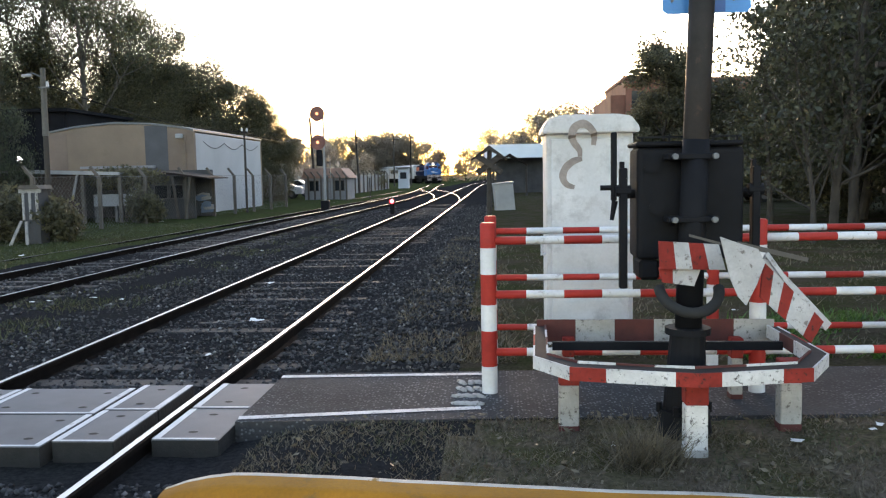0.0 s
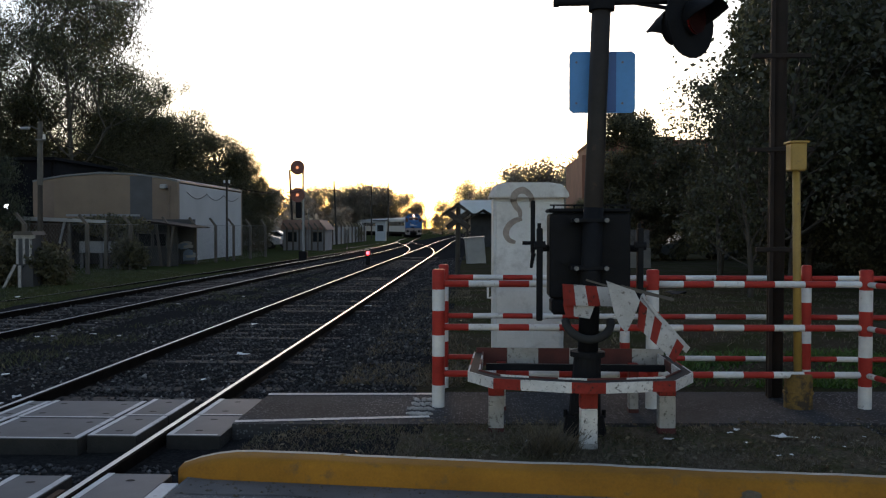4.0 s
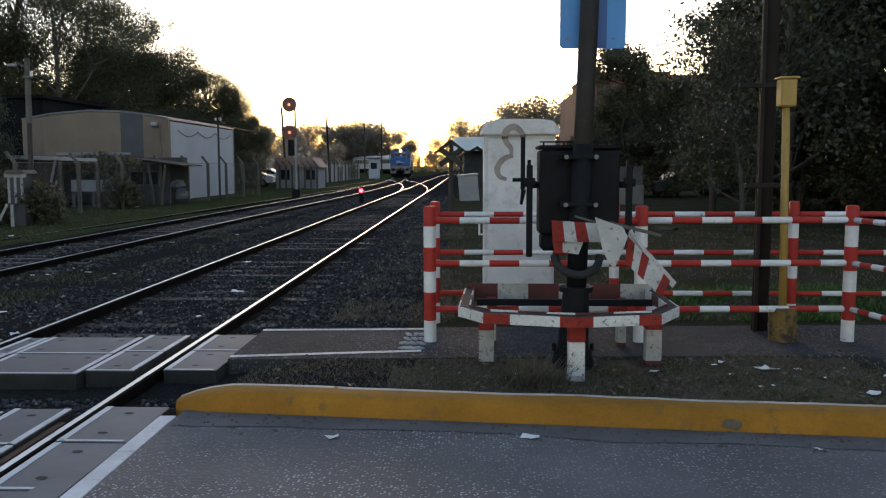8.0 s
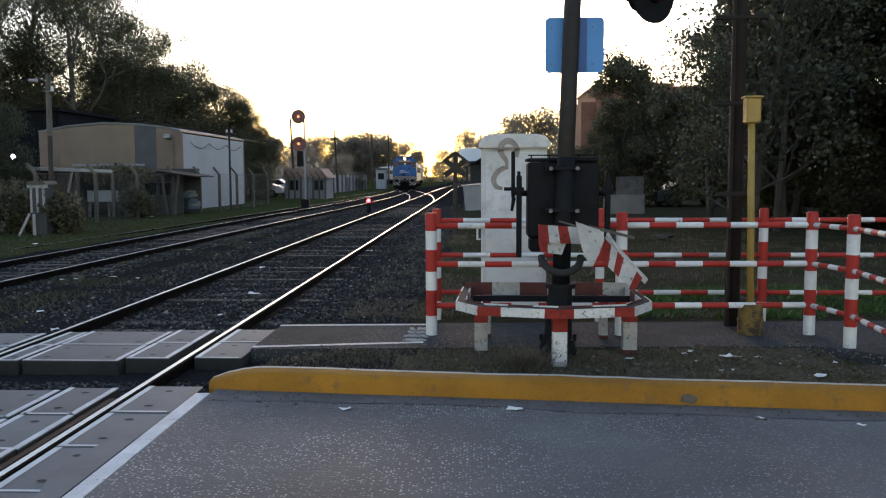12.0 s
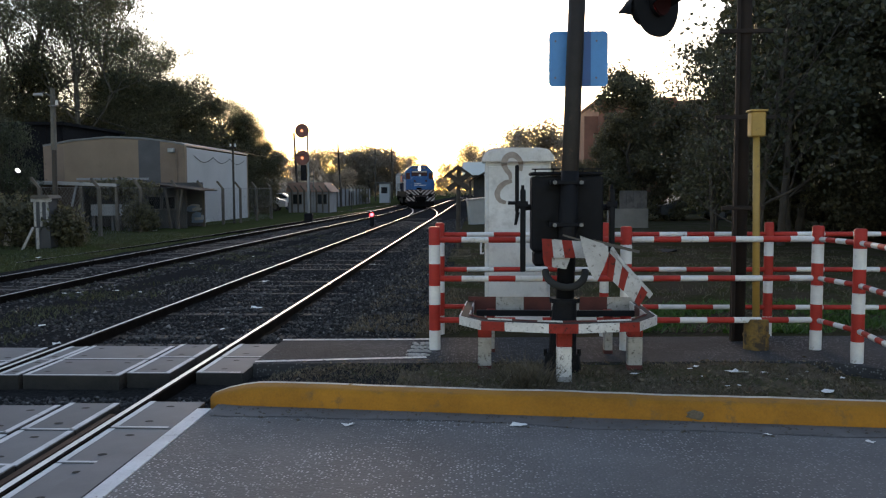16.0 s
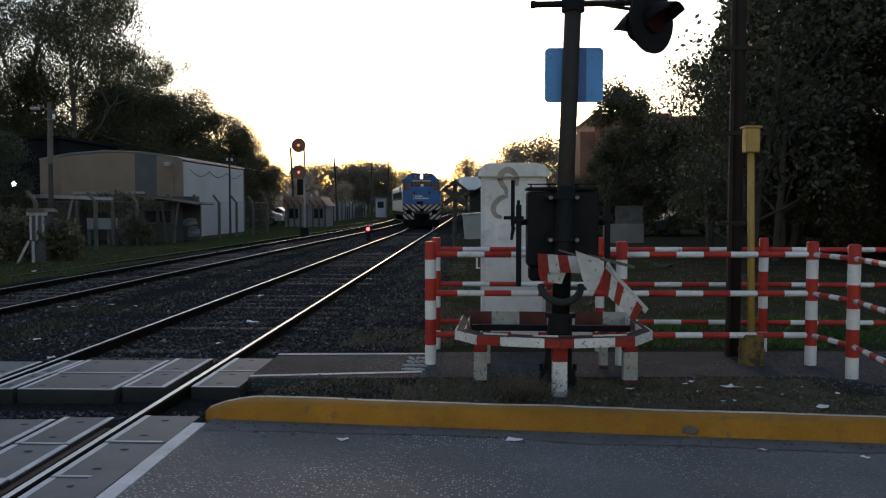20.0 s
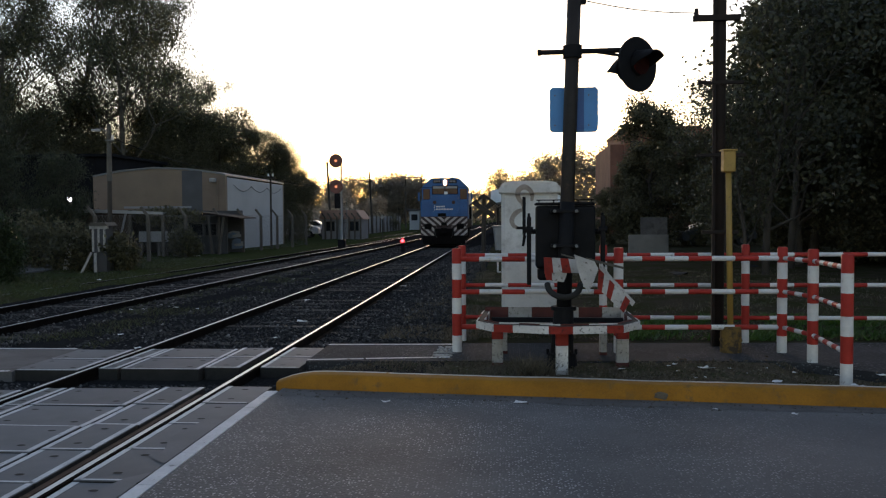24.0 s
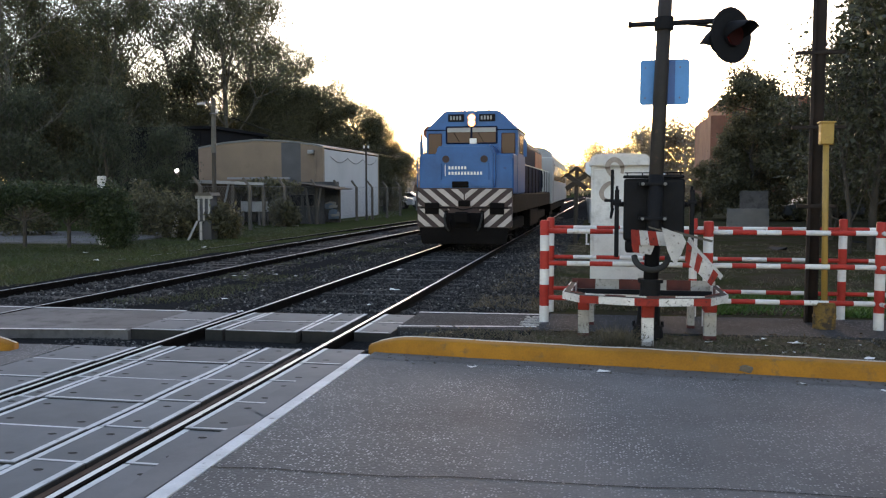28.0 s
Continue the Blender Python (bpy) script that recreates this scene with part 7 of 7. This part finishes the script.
def blades(name, pts, h, w, mat, rng):
    n = len(pts)
    a = rng.uniform(0, 2 * math.pi, n)
    side = np.stack([np.cos(a), np.sin(a), np.zeros(n)], 1) * w
    lean = rng.normal(0, 0.8, (n, 3))
    lean[:, 2] = 1.0
    tip = lean * (h * rng.uniform(0.4, 1.3, (n, 1)))
    v = np.stack([pts - side, pts + side, pts + tip], 1)
    me = bpy.data.meshes.new(name)
    me.vertices.add(n * 3)
    me.vertices.foreach_set("co", v.reshape(-1).astype(np.float32))
    me.loops.add(n * 3)
    me.loops.foreach_set("vertex_index", np.arange(n * 3, dtype=np.int32))
    me.polygons.add(n)
    me.polygons.foreach_set("loop_start", np.arange(0, n * 3, 3, dtype=np.int32))
    me.materials.append(mat)
    me.update(calc_edges=True)
    return me


def sward(name, n, x0, x1, y0, y1, h, mat, label, seed, bias=1.0, cut=None, thresh=-0.1, sc=1.3):
    rng = np.random.default_rng(seed)
    x, y = rng.uniform(x0, x1, n), y0 + (y1 - y0) * rng.uniform(0, 1, n) ** bias
    k = np.array([noise.noise((a * sc, b * sc, seed)) for a, b in zip(x, y)])
    ok = k + rng.normal(0, 0.12, n) > thresh
    if cut is not None:
        ok &= cut(x, y)
    x, y = x[ok], y[ok]
    z = np.array([ground_height(a, b) for a, b in zip(x, y)])
    ob = new(name, blades(name, np.stack([x, y, z], 1), h, h * 0.09 + 0.002, mat, rng))
    return tagged(ob, label, "grass", kind="stuff")


isl = lambda x, y: (y > 6.52 - 0.105 * (x + 2.05)) & (y < np.where(x < 3.2, 7.85 + 0.04 * x, 6.9))
sward("dry_grass", 26000, -1.9, 4.2, 5.9, 8.0, 0.03, M["drygrass"], "trampled dry grass on the verge behind the kerb", 3, 1.0, isl, -0.12, 2.2)
sward("verge_grass", 7000, -1.9, 4.2, 5.9, 8.0, 0.032, M["grass"], "short green grass on the verge", 5, 1.0, isl, 0.12, 1.6)
sward("field_grass", 20000, -0.8, 9.0, 9.7, 22.0, 0.05, M["grass"], "patchy green grass behind the fence", 7, 1.6, None, 0.22, 0.8)
sward("field_grass", 9000, 1.6, 6.0, 9.65, 11.2, 0.11, M["lush"], "lush green weeds along the fence foot", 8, 1.0, None, -0.05, 0.9)
sward("field_dry_grass", 12000, -0.8, 9.0, 9.7, 24.0, 0.06, M["drygrass"], "dry grass behind the fence", 9, 1.6, None, 0.0, 0.9)
sward("lawn_grass", 42000, -20.0, -10.0, 9.2, 32.0, 0.07, M["grass"], "green grass beside the second track", 11, 1.5, lambda x, y: x < -10.1 + 0.02 * y, -0.25, 0.6)
sward("track_weeds", 14000, -7.3, -5.3, 8.9, 34.0, 0.06, M["grass"], "low weeds between the two tracks", 13, 1.6, None, 0.15, 0.9)
sward("track_weeds", 9000, -1.5, -0.2, 9.5, 24.0, 0.06, M["drygrass"], "dry weeds on the ballast shoulder", 14, 1.5, None, 0.05, 1.2)


def scrap(x, y, z, s, seed, label="crumpled white paper scrap on the ground", nm="paper_scrap", mat=None):
    r = random.Random(seed)
    bm = bmesh.new()
    bmesh.ops.create_grid(bm, x_segments=3, y_segments=2, size=0.5)
    for v in bm.verts:
        v.co.z = r.uniform(0, 0.35)
        v.co.x += r.uniform(-0.12, 0.12)
        v.co.y += r.uniform(-0.15, 0.15)
    bmesh.ops.solidify(bm, geom=bm.faces[:], thickness=0.03)
    return solo(nm, bm, mat or M["litter"], label, "litter", "scraps of litter", m=pose(x, y, z, 0, 0, r.uniform(0, 360)) @ Matrix.Diagonal((s, s * 0.7, s * 0.5, 1)))


LIT = [(-3.3, 12.4, -0.12, 0.16), (-4.05, 15.8, -0.1, 0.14), (-4.75, 9.3, -0.1, 0.12), (-2.45, 19.5, -0.1, 0.14), (0.28, 5.78, 0.004, 0.10), (2.25, 7.45, 0.02, 0.15), (1.35, 7.35, 0.02, 0.09), (2.75, 6.75, 0.02, 0.10), (3.9, 7.1, 0.02, 0.12), (-7.6, 13.0, -0.1, 0.12), (-11.0, 15.5, 0.02, 0.14), (-12.6, 17.5, 0.02, 0.16), (-10.6, 20.0, 0.02, 0.13), (-13.0, 33.5, 0.02, 0.3), (0.3, 7.25, 0.02, 0.08), (3.4, 6.45, 0.03, 0.14), (4.9, 11.5, 0.02, 0.12), (5.6, 12.5, 0.05, 0.12), (-0.6, 12.8, -0.05, 0.10), (-0.45, 13.4, -0.05, 0.12), (1.9, 5.6, 0.004, 0.05), (2.5, 5.45, 0.004, 0.06), (-0.9, 5.75, 0.004, 0.07), (-5.6, 10.6, -0.1, 0.1), (-6.2, 14.2, -0.08, 0.1)]
rv = random.Random(12)
LIT += [(rv.uniform(1.7, 4.6), rv.uniform(6.35, 7.7), 0.02, rv.uniform(0.03, 0.06)) for _ in range(12)]
LIT += [(rv.uniform(1.5, 8.0), rv.uniform(10.0, 18.0), 0.05, rv.uniform(0.05, 0.12)) for _ in range(12)]
LIT += [(rv.uniform(-7.0, -1.0), rv.uniform(9.5, 26.0), -0.1, rv.uniform(0.05, 0.11)) for _ in range(10)]
for i, (x, y, z, s) in enumerate(LIT):
    scrap(x, y, z, s, 40 + i)
for i, (x, y) in enumerate([(4.6, 21.0), (7.4, 24.0)]):
    scrap(x, y, 0.08, 0.5, 90 + i, "dark discarded bag lying in the field", "rubbish_bag", M["black"])
tuft = thing("weed_tuft", (0.42, 6.98, 0.0), "dry brown clump of weeds beside the guard", "weed")
rt = np.random.default_rng(77)
hang("stalk_clump", blades("stalk_clump", rt.normal(0, 1, (500, 3)) * np.array([0.09, 0.07, 0.0]) + np.array([0, 0, 0.0]), 0.2, 0.005, M["drygrass"], rt), tuft)

rl = np.random.default_rng(31)
n = 420
lx_ = rl.uniform(-1.9, 6.5, n)
ly_ = np.array([KERB_Y(a) for a in lx_]) - np.abs(rl.normal(0, 0.11, n)) - 0.02
deb = new("kerb_debris", stones("kerb_debris", np.stack([lx_, ly_, np.full(n, 0.004)], 1), 0.010, M["old_wood"], rl))
tagged(deb, "dead leaves and grit along the foot of the kerb", "debris", kind="stuff")
n = 500
lx_, ly_ = rl.uniform(-1.6, 4.0, n), rl.uniform(6.3, 7.9, n)
ok = ly_ > np.array([KERB_Y(a) for a in lx_]) + 0.25
lz_ = np.array([ground_height(a, b) for a, b in zip(lx_, ly_)])
dead = new("fallen_leaves", leaves("fallen_leaves", np.stack([lx_, ly_, lz_ + 0.02], 1)[ok], 0.022, M["drygrass"], 2, rl, 0.03, 0.8))
tagged(dead, "fallen dry leaves scattered on the verge", "leaves", kind="stuff")
rk = random.Random(17)
for x, w, h in ((1.5, 0.085, 0.075), (3.62, 0.035, 0.13)):
    ring = [(w * math.cos(a) * rk.uniform(0.45, 1.15), 0.05 + 0.5 * h * math.sin(a) * rk.uniform(0.5, 1.2)) for a in np.linspace(0.3, 0.3 + 2 * math.pi, 10)[:-1]]
    solo("kerb_break", prism(ring, 0.03, pose(0, 0, 0), 0.006), M["kerb_scar"], "broken grey patch in the painted kerb", "kerb damage", "kerb damage", "structure", m=pose(x, KERB_Y(x) - 0.010, 0, 0, 0, -6))
# Cement smeared over the outer panels beside the edge strip
for y0, y1 in ((-1.5, 1.2), (1.9, 3.6), (3.8, 5.2)):
    rim, back = [], []
    n = 14
    for i in range(n + 1):
        y = y0 + (y1 - y0) * i / n
        u = math.sin(math.pi * i / n) ** 0.4
        rim.append((-2.104 - (0.20 + 0.10 * noise.noise((y * 2.3, 1.0, 0))) * u, y, 0.009))
        back.append((-2.096, y, 0.009))
    vs = rim + back
    smear = mesh_from("cement_smear", vs, [(i, i + 1, n + 2 + i, n + 1 + i) for i in range(n)], M["cement"], None, True)
    hang("cement_smear", smear, crossing, "smooth grey cement patch over the panel edge")
# Whitewashed cobbles at the end of the path edge
cob = thing("edge_cobbles", (0, 0, 0), "whitewashed cobbles beside the railing post", "cobbles")
for i in range(4):
    for j in range(3):
        own = bmesh.new()
        bmesh.ops.create_icosphere(own, subdivisions=1, radius=0.5)
        part("cobble", merge(None, own, pose(-0.66 + 0.07 * j + rk.uniform(-0.01, 0.01), 8.18 + 0.2 * i, 0.012, 0, 0, rk.uniform(0, 90)) @ Matrix.Diagonal((0.075 * rk.uniform(0.7, 1.2), 0.17 * rk.uniform(0.6, 1.1), 0.05, 1))), M["leg_white"], cob, smooth=True)

# ---- movement ----
LINE = smooth_line(TRAIN, 0.5)
ARC = np.concatenate([[0], np.cumsum(np.linalg.norm(np.diff(LINE, axis=0), axis=1))])
FRONT_Y = [(0.0, 156.0), (2.0, 147.0), (4.0, 136.0), (6.0, 124.5), (8.0, 113.5), (10.0, 104.5), (12.0, 95.5), (14.0, 87.0), (16.0, 78.0), (18.0, 68.5), (20.0, 59.2), (21.5, 54.0), (23.0, 49.2), (24.0, 45.6), (25.0, 39.8), (26.0, 33.6), (27.0, 27.8), (28.0, 21.1)]


def on_line(s):
    return np.array([np.interp(s, ARC, LINE[:, 0]), np.interp(s, ARC, LINE[:, 1])])


def front_arc(t):
    y = np.interp(t, [a for a, b in FRONT_Y], [b for a, b in FRONT_Y])
    return float(np.interp(y, LINE[:, 1], ARC))


def seat(s, first, second):
    """The pose of a vehicle whose two bogie pins lie on the line."""
    a, b = on_line(s + first), on_line(s + second)
    d = (b - a) / np.linalg.norm(b - a)
    p = a - d * first
    return pose(p[0], p[1], 0.0, 0, 0, math.degrees(-math.atan2(d[0], d[1])))


def motions():
    times = [0.5 * k for k in range(57)]
    walk(locomotive, [(t, seat(front_arc(t), 3.2, 13.4)) for t in times])
    for i, c in enumerate(coaches):
        walk(c, [(t, seat(front_arc(t) + 17.2 + 24.6 * i, 3.5, 20.8)) for t in times])
    flap = []
    for k in range(28):
        flap += [(k + u, SHUTTER_AT @ pose(0, 0, 0, a, 0, 0)) for u, a in ((0.0, 0), (0.13, 0), (0.17, 80), (0.73, 80), (0.77, 0))]
    walk(shutter, flap + [(28.0, SHUTTER_AT)])
    steps = [0.1 * k for k in range(281)]
    for ws, y in wheelsets:
        walk(ws, [(t, pose(0, y, 0.5, math.degrees((front_arc(0.0) - front_arc(t)) / 0.5) % 360, 0, 0)) for t in steps])


motions()
